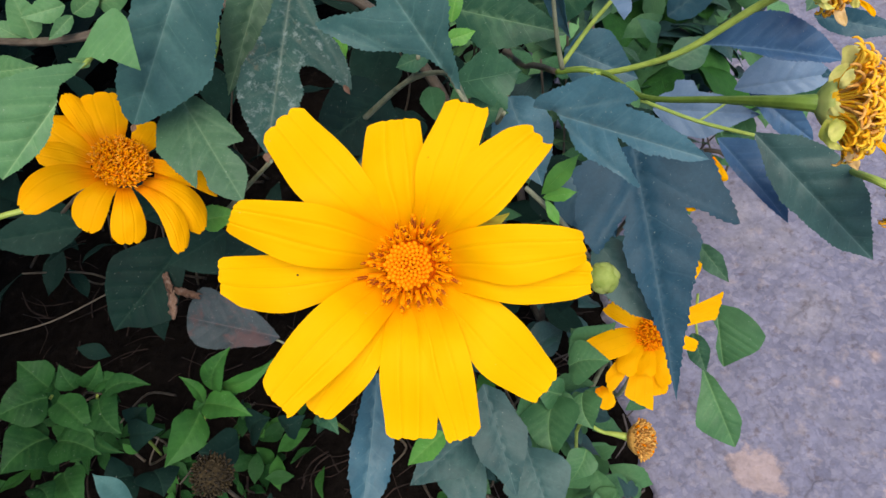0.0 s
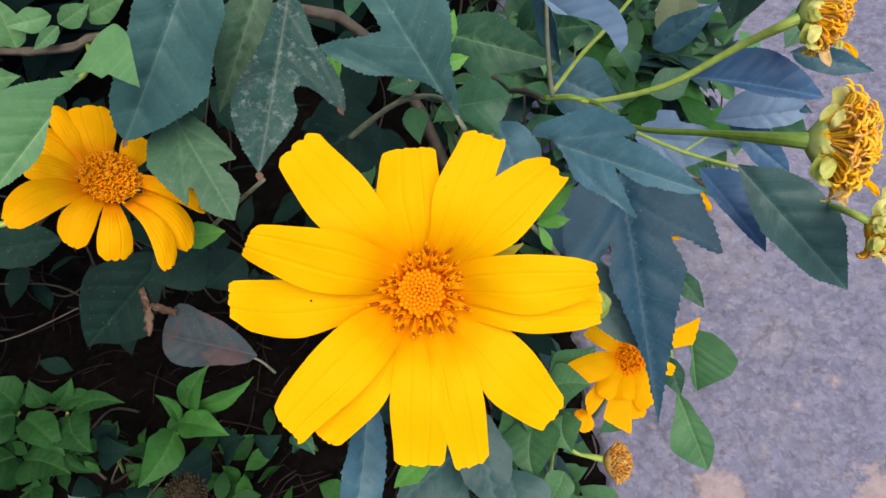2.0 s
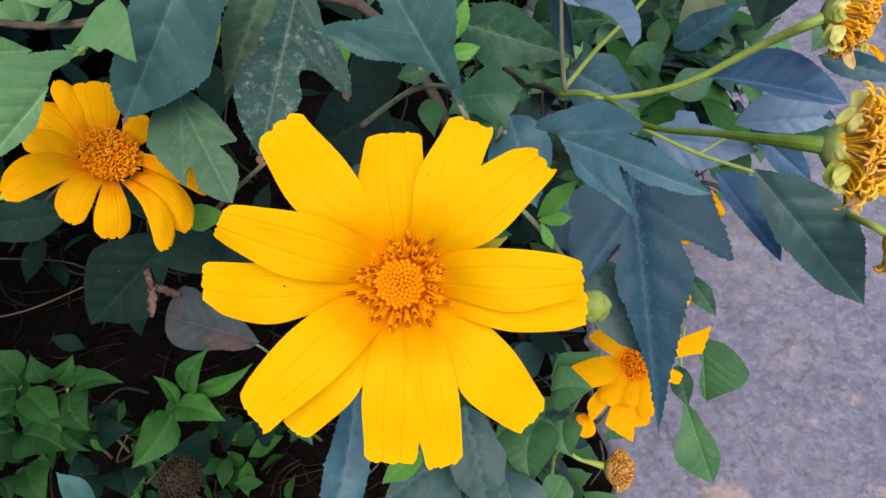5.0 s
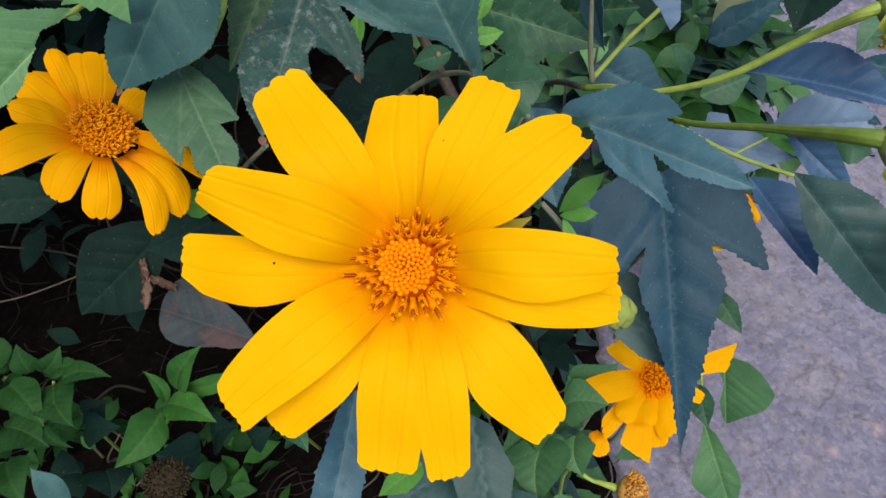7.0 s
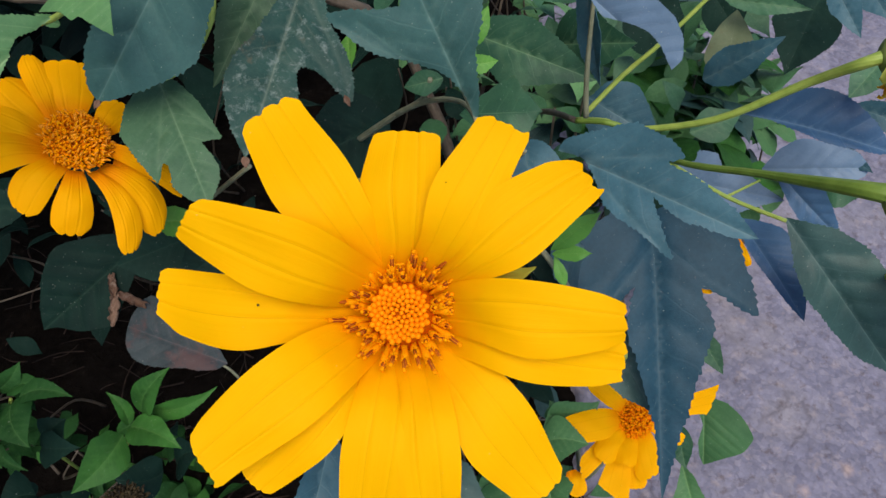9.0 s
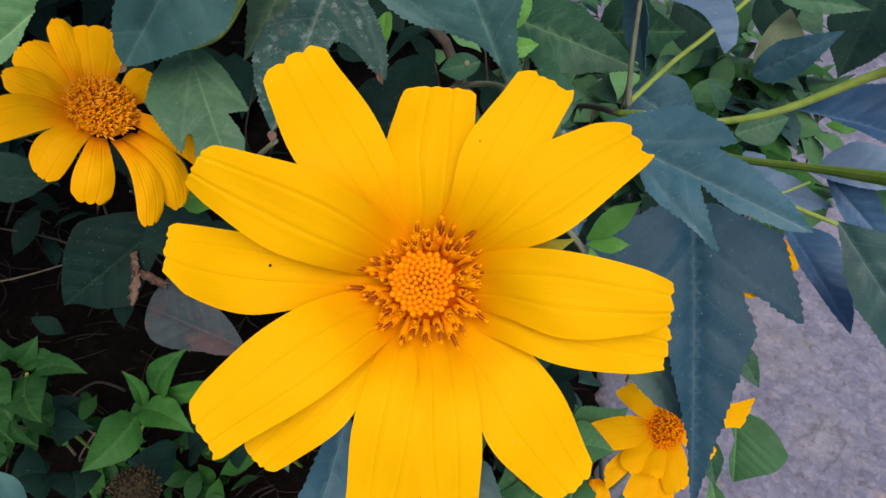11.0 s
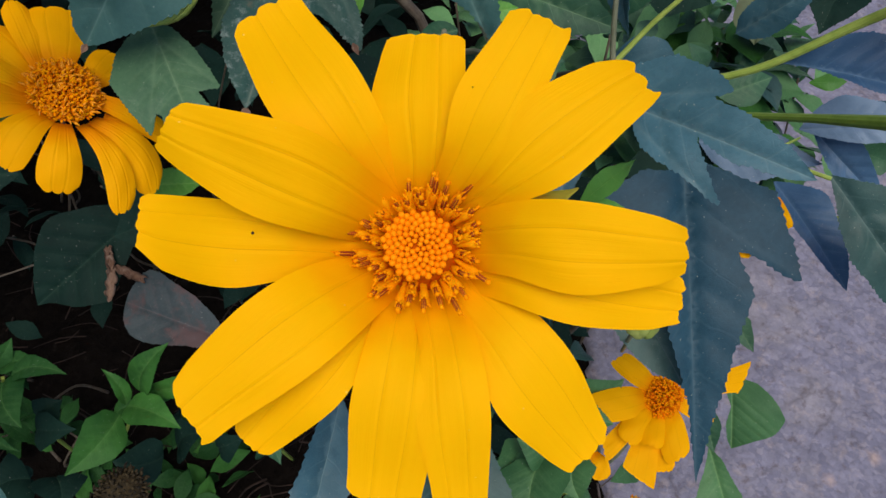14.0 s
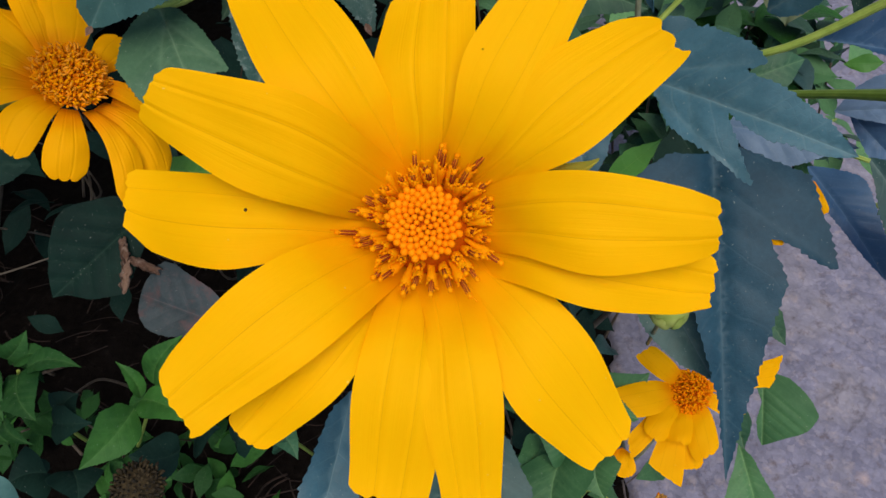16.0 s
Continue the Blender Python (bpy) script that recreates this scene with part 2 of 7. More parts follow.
PETAL = petal_material("yellow_petal", (0.99, 0.555, 0.0), (0.97, 0.37, 0.0), (0.97, 0.485, 0.0), (0.66, 0.28, 0.0))
PETAL_OLD = petal_material("amber_petal", (0.95, 0.47, 0.0), (0.86, 0.27, 0.0), (0.88, 0.38, 0.0))
DISC = plain_material("orange_disc", (0.42, 0.055, 0.001), (0.60, 0.11, 0.001), 900.0, 0.7, 0.05, share=0.2)
BUD = plain_material("orange_floret_bud", (0.93, 0.25, 0.001), (0.98, 0.33, 0.003), 500.0, 0.6, 0.05, share=0.12)
FLORET = plain_material("open_floret_yellow", (0.98, 0.36, 0.001), (1.0, 0.46, 0.002), 600.0, 0.6, 0.05, share=0.4)
OLD_FLORET = plain_material("deep_orange_floret", (0.76, 0.21, 0.001), (0.90, 0.31, 0.002), 600.0, 0.6, 0.06, share=0.3)
OLD_CORE = plain_material("burnt_orange_disc", (0.62, 0.20, 0.001), (0.78, 0.28, 0.002), 600.0)
FLORET_PALE = plain_material("spent_floret_yellow", (0.98, 0.52, 0.012), (1.0, 0.70, 0.06), 700.0, 0.6, share=0.3)
FLORET_OPENED = plain_material("orange_spent_floret", (0.97, 0.41, 0.004), (0.99, 0.56, 0.015), 700.0, 0.6, share=0.3)
FLORET_DRY = plain_material("dry_floret", (0.46, 0.19, 0.03), (0.74, 0.40, 0.10), 700.0, 0.8)
ANTHER = plain_material("brown_anther", (0.26, 0.035, 0.006), (0.40, 0.085, 0.012), 900.0, 0.8, 0.08)
BRACT = plain_material("yellow_green_bract", (0.40, 0.42, 0.06), (0.74, 0.68, 0.22), 130.0, 0.55, 0.2, share=0.2)
SEED = plain_material("brown_seed_head", (0.34, 0.15, 0.03), (0.66, 0.36, 0.08), 300.0, 0.9)
SEED_DARK = plain_material("dark_seed_head", (0.014, 0.010, 0.006), (0.050, 0.034, 0.014), 300.0, 0.9)
WITHERED = plain_material("shrivelled_petal", (0.45, 0.28, 0.10), (0.72, 0.52, 0.28), 250.0, 0.8)
PETAL_SMALL = petal_material("small_yellow_petal", (0.95, 0.49, 0.0), (0.88, 0.28, 0.0), (0.88, 0.40, 0.0))
GREEN_BUD = plain_material("green_bud", (0.24, 0.31, 0.06), (0.40, 0.44, 0.13), 120.0, 0.55, 0.15, share=0.15)
LEAF_BLUE = leaf_material("mature_leaf", (0.056, 0.138, 0.180), (0.024, 0.074, 0.104), (0.15, 0.235, 0.25), 0.46, spec=0.42, share=0.08)
LEAF_DEEP = leaf_material("deep_blue_green_leaf", (0.019, 0.060, 0.092), (0.008, 0.030, 0.050), (0.055, 0.105, 0.135), 0.46, spec=0.26, share=0.05)
LEAF_TEAL = leaf_material("teal_leaf", (0.060, 0.146, 0.135), (0.026, 0.077, 0.076), (0.125, 0.22, 0.195), 0.48, spec=0.38, share=0.08)
# Blue here is the sky's reflection put into the leaves' base colour.
LEAF_SKY = leaf_material("sky_tinted_leaf", (0.072, 0.152, 0.280), (0.034, 0.086, 0.175), (0.14, 0.235, 0.35), 0.42, spec=0.5, share=0.10)
LEAF_SKY_PALE = leaf_material("pale_sky_tinted_leaf", (0.165, 0.245, 0.365), (0.095, 0.158, 0.245), (0.21, 0.29, 0.38), 0.44, spec=0.5, share=0.10)
LEAF_GREEN = leaf_material("green_leaf", (0.053, 0.145, 0.075), (0.019, 0.069, 0.039), (0.17, 0.29, 0.15), 0.48, spec=0.4)
LEAF_PALE = leaf_material("pale_leaf", (0.125, 0.280, 0.105), (0.070, 0.172, 0.070), (0.28, 0.43, 0.20), 0.48, spec=0.4)
LEAF_YOUNG = leaf_material("young_leaf", (0.111, 0.306, 0.047), (0.068, 0.204, 0.038), (0.26, 0.46, 0.11), 0.45)
LEAF_WEED = leaf_material("weed_leaf", (0.047, 0.160, 0.028), (0.017, 0.069, 0.014), (0.085, 0.20, 0.05), 0.55, 7.0, spec=0.25)
# Near-black green: shade inside the shrub is put into the leaf colour.
LEAF_SHADE = leaf_material("shade_dark_leaf", (0.012, 0.036, 0.027), (0.005, 0.017, 0.014), (0.026, 0.058, 0.040), 0.58, spec=0.12)
LEAF_DARK = leaf_material("dark_green_leaf", (0.041, 0.100, 0.092), (0.018, 0.050, 0.049), (0.11, 0.175, 0.165), 0.46, spec=0.45)
LEAF_DULL = leaf_material("dull_green_leaf", (0.074, 0.152, 0.080), (0.032, 0.080, 0.045), (0.18, 0.28, 0.16), 0.5, 9.0, 0.12, (0.24, 0.28, 0.20), spec=0.35)
LEAF_FRESH = leaf_material("fresh_green_leaf", (0.072, 0.180, 0.070), (0.033, 0.101, 0.040), (0.18, 0.32, 0.13), 0.5, spec=0.35)
# Darker copy of the weed leaf, with the shadow on these weeds painted in.
WEED_SHADED = leaf_material("shaded_weed_leaf", (0.027, 0.095, 0.022), (0.009, 0.041, 0.011), (0.07, 0.16, 0.05), 0.55, 7.0, spec=0.2)
LEAF_MILDEW = leaf_material("mildewed_leaf", (0.040, 0.100, 0.082), (0.014, 0.046, 0.040), (0.15, 0.19, 0.15), 0.55, 9.0, 0.38, (0.27, 0.32, 0.30), rim=0.9, blight=0.12, blight_colour=(0.12, 0.09, 0.055))
LEAF_SPOTTED = leaf_material("dull_spotted_leaf", (0.117, 0.144, 0.077), (0.068, 0.090, 0.050), (0.17, 0.19, 0.11), 0.6, 6.0, 0.3, (0.10, 0.07, 0.04))
LEAF_DEAD = leaf_material("withered_leaf", (0.058, 0.074, 0.082), (0.016, 0.032, 0.038), (0.12, 0.105, 0.11), 0.6, 8.0, 0.3, (0.115, 0.082, 0.088), 0.05, rim=0.9, blight=0.75, blight_colour=(0.105, 0.060, 0.060))
LEAF_CRISP = leaf_material("pale_crisp_leaf", (0.30, 0.19, 0.135), (0.11, 0.055, 0.036), (0.42, 0.30, 0.24), 0.8, 5.0, 0.3, (0.5, 0.40, 0.34), 0.2)
LEAF_DRY = leaf_material("dry_leaf_scrap", (0.22, 0.125, 0.085), (0.10, 0.05, 0.032), (0.36, 0.24, 0.18), 0.8, 5.0, 0.4, (0.42, 0.32, 0.26), 0.2)
STEM_GREEN = stem_material("green_stem", (0.20, 0.29, 0.045), (0.37, 0.45, 0.09))
STEM_GREY = stem_material("grey_green_stem", (0.13, 0.14, 0.085), (0.26, 0.26, 0.17))
STEM_DEEP = stem_material("deep_green_stem", (0.085, 0.15, 0.018), (0.19, 0.28, 0.045))
TWIG = stem_material("brown_twig", (0.045, 0.033, 0.025), (0.135, 0.105, 0.078))
ROAD = road_material()
SOIL = soil_material()
SPOT = plain_material("dark_speck", (0.02, 0.01, 0.004), (0.05, 0.02, 0.006), 300.0)


# ---- builders ----
def world_of(ob):
    here = ob.matrix_parent_inverse @ ob.matrix_basis
    return world_of(ob.parent) @ here if ob.parent else ob.matrix_basis.copy()


def part(name, mesh, mat, parent, label=""):
    ob = new(name, mesh)
    for one in mat if isinstance(mat, (list, tuple)) else (mat,):
        if one.name not in mesh.materials:
            mesh.materials.append(one)
    if parent is not None:
        ob.parent = parent
        ob.matrix_parent_inverse = world_of(parent).inverted()
    return tagged(ob, label)


def thing(name, place, label, category, group=""):
    ob = new(name)
    ob.empty_display_size = 0.01
    ob.location = place
    return tagged(ob, label, category, group)


def mesh_from(name, verts, faces, uvs=None, slots=None, smooth=True):
    me = bpy.data.meshes.new(name)
    me.from_pydata(verts, [], faces)
    if uvs is not None:
        layer = me.uv_layers.new(name="UVMap")
        loops = np.empty(len(me.loops), dtype=np.int32)
        me.loops.foreach_get("vertex_index", loops)
        layer.data.foreach_set("uv", np.asarray(uvs, dtype=np.float32)[loops].ravel())
    if slots is not None:
        me.polygons.foreach_set("material_index", slots)
    me.polygons.foreach_set("use_smooth", [smooth] * len(me.polygons))
    me.update()
    return me


def sheet(name, place, rows, cols, thick, across_map=None):
    """A thin closed blade from place(s, w) -> point, normal; s runs 0..1, w -1..1."""
    top, low, uvs = [], [], []
    for i in range(rows + 1):
        for j in range(cols + 1):
            s, w = i / rows, 2 * j / cols - 1
            p, n = place(s, w)
            edge = thick * (1 - 0.85 * max(abs(w) ** 4, s ** 12))
            top.append(p + n * edge / 2)
            low.append(p - n * edge / 2)
            uvs.append((across_map(w) if across_map else (w + 1) / 2, s))
    k, c1 = len(top), cols + 1
    faces = []
    for i in range(rows):
        for j in range(cols):
            a = i * c1 + j
            faces.append((a, a + 1, a + c1 + 1, a + c1))
            faces.append((k + a, k + a + c1, k + a + c1 + 1, k + a + 1))
    rim = [i * c1 for i in range(rows + 1)] + [rows * c1 + j for j in range(1, c1)]
    rim += [i * c1 + cols for i in range(rows - 1, -1, -1)] + list(range(cols - 1, 0, -1))
    own = 2 * k
    edge = [p for a in rim for p in (top[a], low[a])]
    for i in range(len(rim)):
        a, b = own + 2 * i, own + 2 * ((i + 1) % len(rim))
        faces.append((b, b + 1, a + 1, a))
    return mesh_from(name, top + low + edge, faces, uvs + uvs + [uvs[a] for a in rim for _ in (0, 1)])


def leaf_mesh(base, tip, across, width, peak=0.36, lobes=(), sweep=0.35, fold=0.18, arch=0.08, bend=0.0, teeth=13, rows=52, cols=8, thick=0.0005, seed=0, skew=0.0, curl=0.0, point=1.35):
    """A leaf blade. across: its right-hand side; lobes: (along, left, right, reach) swellings that the sweep turns towards the tip."""
    base, tip, across = Vector(base), Vector(tip), Vector(across)
    axis = tip - base
    length = axis.length
    a = axis / length
    across = (across - a * across.dot(a)).normalized()
    n = across.cross(a)
    rnd = random.Random(seed)
    ph = [rnd.uniform(0, 6.28) for _ in range(4)]
    wave = width * 0.035

    def place(s, w):
        if s < peak:
            half = width / 2 * math.sin(1.5708 * s / peak) ** 0.85
        else:
            half = width / 2 * max(0.0, math.cos(1.5708 * (s - peak) / (1 - peak))) ** point
        for at, left, right, reach in lobes:
            half += width / 2 * (left if w < 0 else right) * max(0.0, 1 - abs(s - at) / reach) ** 1.25
        half *= 1 + skew * (1 if w > 0 else -1)
        if teeth:
            tooth = (s * teeth) % 1.0
            half *= 1 - 0.10 * tooth * min(1, 5 * (1 - s)) * (0.65 + 0.35 * math.sin(s * 31 + ph[0]))
        half += 0.012 * width * math.sin(s * 9 + ph[1] + w) * min(1, 5 * s) * min(1, 5 * (1 - s))
        x = w * half
        y = s + sweep * abs(x) / length
        q = base + a * (length * y) + across * (x + bend * length * 4 * y * (1 - y))
        z = fold * abs(x) - 0.35 * fold * x * x / max(width / 2, 1e-6)
        z += arch * length * 4 * y * (1 - y) - curl * length * max(0, y - 0.6) ** 2
        z += wave * abs(w) * math.sin(s * 11 + ph[2] + (1.3 if w > 0 else 0)) + wave * 0.5 * math.sin(s * 5 + ph[3] + 2 * w)
        z += 0.008 * width * (abs(((s * 9) % 1) - 0.5) - 0.25) * min(1, 3 * abs(w))
        return q + n * z, n

    return sheet("leaf", place, rows, cols, thick)


def leaf(parent, mat, base, tip, across, width, label="", **more):
    more.setdefault("seed", int(abs(base[0] * 7919 + base[1] * 104729 + tip[2] * 1299709) * 100) % 100000)
    if more.get("lobes") or more.get("teeth", 13) < 7:
        return part("leaf", leaf_mesh(base, tip, across, width, **more), mat, parent, label)
    rnd = random.Random(more["seed"])
    length = (Vector(tip) - Vector(base)).length
    peak = more.get("peak", 0.36) - 0.06
    sides = []
    for skew in (1 - more.get("skew", 0.0), 1 + more.get("skew", 0.0)):
        h = width / 2 / length * skew
        sides.append([(s + rnd.uniform(-0.015, 0.015), h * f * rnd.uniform(0.92, 1.08)) for s, f in
                      ((0.03, 0.18), (peak * 0.32, 0.62), (peak * 0.72, 0.92), (peak * 1.1, 1.0), (peak + (1 - peak) * 0.30, 0.88), (peak + (1 - peak) * 0.58, 0.56), (peak + (1 - peak) * 0.82, 0.22))])
    keep = {k: more[k] for k in ("fold", "arch", "bend", "curl", "seed") if k in more}
    size = max(1.0, 0.045 / length)
    return part("leaf", lobed_mesh(base, tip, across, *sides, saw=0.042 * size, tooth=0.019 * size, grid=16, **keep), mat, parent, label)


def margin_curve(knots, step):
    """Points at even steps along a soft line through knots; each knot is (along, out)."""
    line = []
    k = [knots[0]] + list(knots) + [knots[-1]]
    for i in range(1, len(k) - 2):
        p0, p1, p2, p3 = (Vector(q) for q in k[i - 1:i + 3])
        count = max(2, int((p2 - p1).length / step))
        for j in range(count):
            f = j / count
            g = 0.62
            m1, m2 = (p2 - p0) * 0.5 * g, (p3 - p1) * 0.5 * g
            line.append(p1 * (2 * f ** 3 - 3 * f * f + 1) + m1 * (f ** 3 - 2 * f * f + f) + p2 * (3 * f * f - 2 * f ** 3) + m2 * (f ** 3 - f * f))
    line.append(Vector(knots[-1]))
    return line


def smooth_reach(knots, y):
    """How far the margin lies from the midrib at y."""
    line = [(0.0, 0.0)] + list(knots) + [(1.0, 0.0)]
    best = 0.0
    for (ya, xa), (yb, xb) in zip(line, line[1:]):
        if min(ya, yb) <= y <= max(ya, yb) and abs(yb - ya) > 1e-6:
            x = xa + (xb - xa) * (y - ya) / (yb - ya)
            best = x if best == 0.0 else min(best, x)
    return best


def lobed_mesh(base, tip, across, left, right, fold=0.14, arch=0.05, bend=0.0, curl=0.0, saw=0.030, tooth=0.015, wave=0.014, sweep=0.9, thick=0.0003, seed=0, grid=40):
    """A lobed leaf blade with a toothed margin. left, right: (along, out) knots of each margin in lengths of the midrib."""
    base, tip, across = Vector(base), Vector(tip), Vector(across)
    axis = tip - base
    length = axis.length
    a = axis / length
    across = (across - a * across.dot(a)).normalized()
    n = across.cross(a)
    rnd = random.Random(seed)
    ph = [rnd.uniform(0, 6.28) for _ in range(5)]
    outline = []
    for side, knots in ((-1, left), (1, right)):
        line = margin_curve([(0.0, 0.004)] + list(knots) + [(1.0, 0.0)], saw / 4)
        run, pts = 0.0, []
        for i, p in enumerate(line):
            d = line[min(i + 1, len(line) - 1)] - line[max(i - 1, 0)]
            run += d.length / 2
            out = Vector((-d.y, d.x)).normalized() if d.length else Vector((0, 0))
            jag = tooth * ((run / saw) % 1.0) * min(1.0, 8 * min(i, len(line) - 1 - i) / len(line)) * (0.6 + 0.4 * math.sin(run * 23 + ph[0]) * math.sin(run * 57 + ph[1]))
            q = p + out * jag
            pts.append(Vector((side * q.y, q.x)))
        outline.append(pts)
    ring = outline[0] + outline[1][::-1][1:-1]
    lo = [min(p[i] for p in ring) for i in (0, 1)]
    hi = [max(p[i] for p in ring) for i in (0, 1)]
    half = max(-lo[0], hi[0])
    pts, count = list(ring), len(ring)
    for i in range(grid + 1):
        for j in range(int(grid * (hi[0] - lo[0])) + 2):
            pts.append(Vector((lo[0] + (j + 0.5 * (i % 2)) / grid, lo[1] + (hi[1] - lo[1]) * i / grid)))
    for i in range(1, grid * 2):
        pts.append(Vector((0.0, i / (grid * 2))))
    ribs = [(Vector((0.0, 0.0)), Vector((0.0, 0.97)), 1.0)]
    for side, knots in ((-1, left), (1, right)):
        for i in range(1, len(knots) - 1):
            if knots[i][1] > 0.10 and knots[i + 1][0] < knots[i][0] - 0.005 and knots[i][0] >= knots[i - 1][0] - 0.01:
                ribs.append((Vector((0.0, min(0.12, 0.3 * knots[i][0]))), Vector((side * knots[i][1], knots[i][0])) * 0.93, 0.9))
        for k in range(1, 6):
            y = 0.06 + 0.15 * k
            reach = smooth_reach(knots, y + 0.10)
            if reach > 0.05:
                ribs.append((Vector((0.0, y)), Vector((side * reach * 0.8, y + 0.62 * reach)), 0.45))
    for p, q, strong in ribs[1:]:
        count_on = int((q - p).length * grid * 1.6)
        pts += [p.lerp(q, k / count_on) for k in range(1, count_on)]
    co, _, tris, _, _, _ = delaunay_2d_cdt(pts, [(i, (i + 1) % count) for i in range(count)], [], 1, 1e-6)
    use = sorted({i for f in tris for i in f})
    at = {i: k for k, i in enumerate(use)}
    top, low, uvs, marks = [], [], [], []
    for i in use:
        x, y = co[i]
        z = fold * abs(x) - 0.5 * fold * x * x / half + arch * 4 * y * (1 - y) - curl * max(0.0, y - 0.6) ** 2
        w = x / half
        z += wave * abs(w) * math.sin(y * 11 + ph[2] + (1.3 if w > 0 else 0)) + wave * 0.6 * math.sin(y * 6 + ph[3] + 2.5 * w)
        v = y - sweep * abs(x)
        here, vein = Vector((x, y)), 0.0
        for p, q, strong in ribs:
            d = q - p
            f = max(0.0, min(1.0, (here - p).dot(d) / d.length_squared))
            gap = (here - p - d * f).length
            vein = max(vein, strong * max(0.0, 1 - gap * 90) * (1 - 0.6 * f))
            z -= 0.010 * strong * math.exp(-(gap / 0.022) ** 2)
        marks.append(vein)
        z += 0.006 * (0.5 - 0.5 * math.cos(v * 6 * 6.2832)) * (0.6 + 0.4 * math.sin(v * 9 + ph[4])) * min(1.0, 4 * abs(w))
        p = base + a * (length * y) + across * (length * (x + bend * 4 * y * (1 - y))) + n * (length * z)
        top.append(p + n * thick / 2)
        low.append(p - n * thick / 2)
        uvs.append((0.5 + x / (2 * half) * 0.94, v))
    k = len(use)
    faces, rim = [], {}
    for f in tris:
        f = [at[i] for i in f]
        for p, q in zip(f, f[1:] + f[:1]):
            rim[p, q] = True
        faces += [tuple(f), tuple(k + i for i in f[::-1])]
    edge = [(p, q) for p, q in rim if (q, p) not in rim]
    own = {}
    for p, q in edge:
        own.setdefault(p, 2 * k + 2 * len(own))
        own.setdefault(q, 2 * k + 2 * len(own))
    for p in own:
        top_low = (top[p], low[p])
        low += top_low
        uvs.append(uvs[p])
    faces += [(own[q], own[p], own[p] + 1, own[q] + 1) for p, q in edge]
    rims = [u for u in uvs[k:] for _ in (0, 1)]
    me = mesh_from("leaf", top + low, faces, uvs[:k] + uvs[:k] + rims)
    layer = me.attributes.new("vein", "FLOAT", "POINT")
    layer.data.foreach_set("value", marks + marks + [0.0] * (len(top + low) - 2 * k))
    return me


def lobed_leaf(parent, mat, base, tip, across, left, right, label="", **more):
    more.setdefault("seed", int(abs(base[0] * 7919 + base[1] * 104729 + tip[2] * 1299709) * 100) % 100000)
    return part("leaf", lobed_mesh(base, tip, across, left, right, **more), mat, parent, label)


def crumpled_scrap(parent, mat, base, tip, width, seed, label):
    """A dry torn piece of leaf, rolled and crumpled."""
    base, tip = Vector(base), Vector(tip)
    a = (tip - base).normalized()
    side = a.cross(Vector((0.1, -0.55, 0.83))).normalized()
    n = side.cross(a)
    length = (tip - base).length

    def place(s, w):
        torn = 0.55 + 0.45 * math.sin(3.14 * min(1.0, s * 0.9 + 0.1)) + 0.35 * noise.noise((s * 7, w * 1.5, seed))
        roll = 1.9 * w * (0.7 + 0.5 * s)
        r = width * 0.55 * torn
        jag = noise.noise_vector((s * 6, w * 2.2, seed + 3.0)) * (width * 0.34)
        return base + a * (length * (s + 0.05 * math.sin(5 * w))) + side * (r * math.sin(roll)) + n * (r * (1 - math.cos(roll)) * 0.8) + jag, n

    return part("leaf_scrap", sheet("leaf_scrap", place, 26, 12, 0.0003), mat, parent, label)


def smooth_at(knots, s):
    """A soft curve through (place, value) knots."""
    for i in range(len(knots) - 1):
        (x0, y0), (x1, y1) = knots[i], knots[i + 1]
        if s <= x1 or i == len(knots) - 2:
            xa, ya = knots[max(0, i - 1)]
            xb, yb = knots[min(len(knots) - 1, i + 2)]
            h = x1 - x0
            m0 = (y1 - ya) / (x1 - xa)
            m1 = (yb - y0) / (xb - x0)
            f = (s - x0) / h
            return (2 * f ** 3 - 3 * f * f + 1) * y0 + (f ** 3 - 2 * f * f + f) * h * m0 + (3 * f * f - 2 * f ** 3) * y1 + (f ** 3 - f * f) * h * m1
    return knots[-1][1]


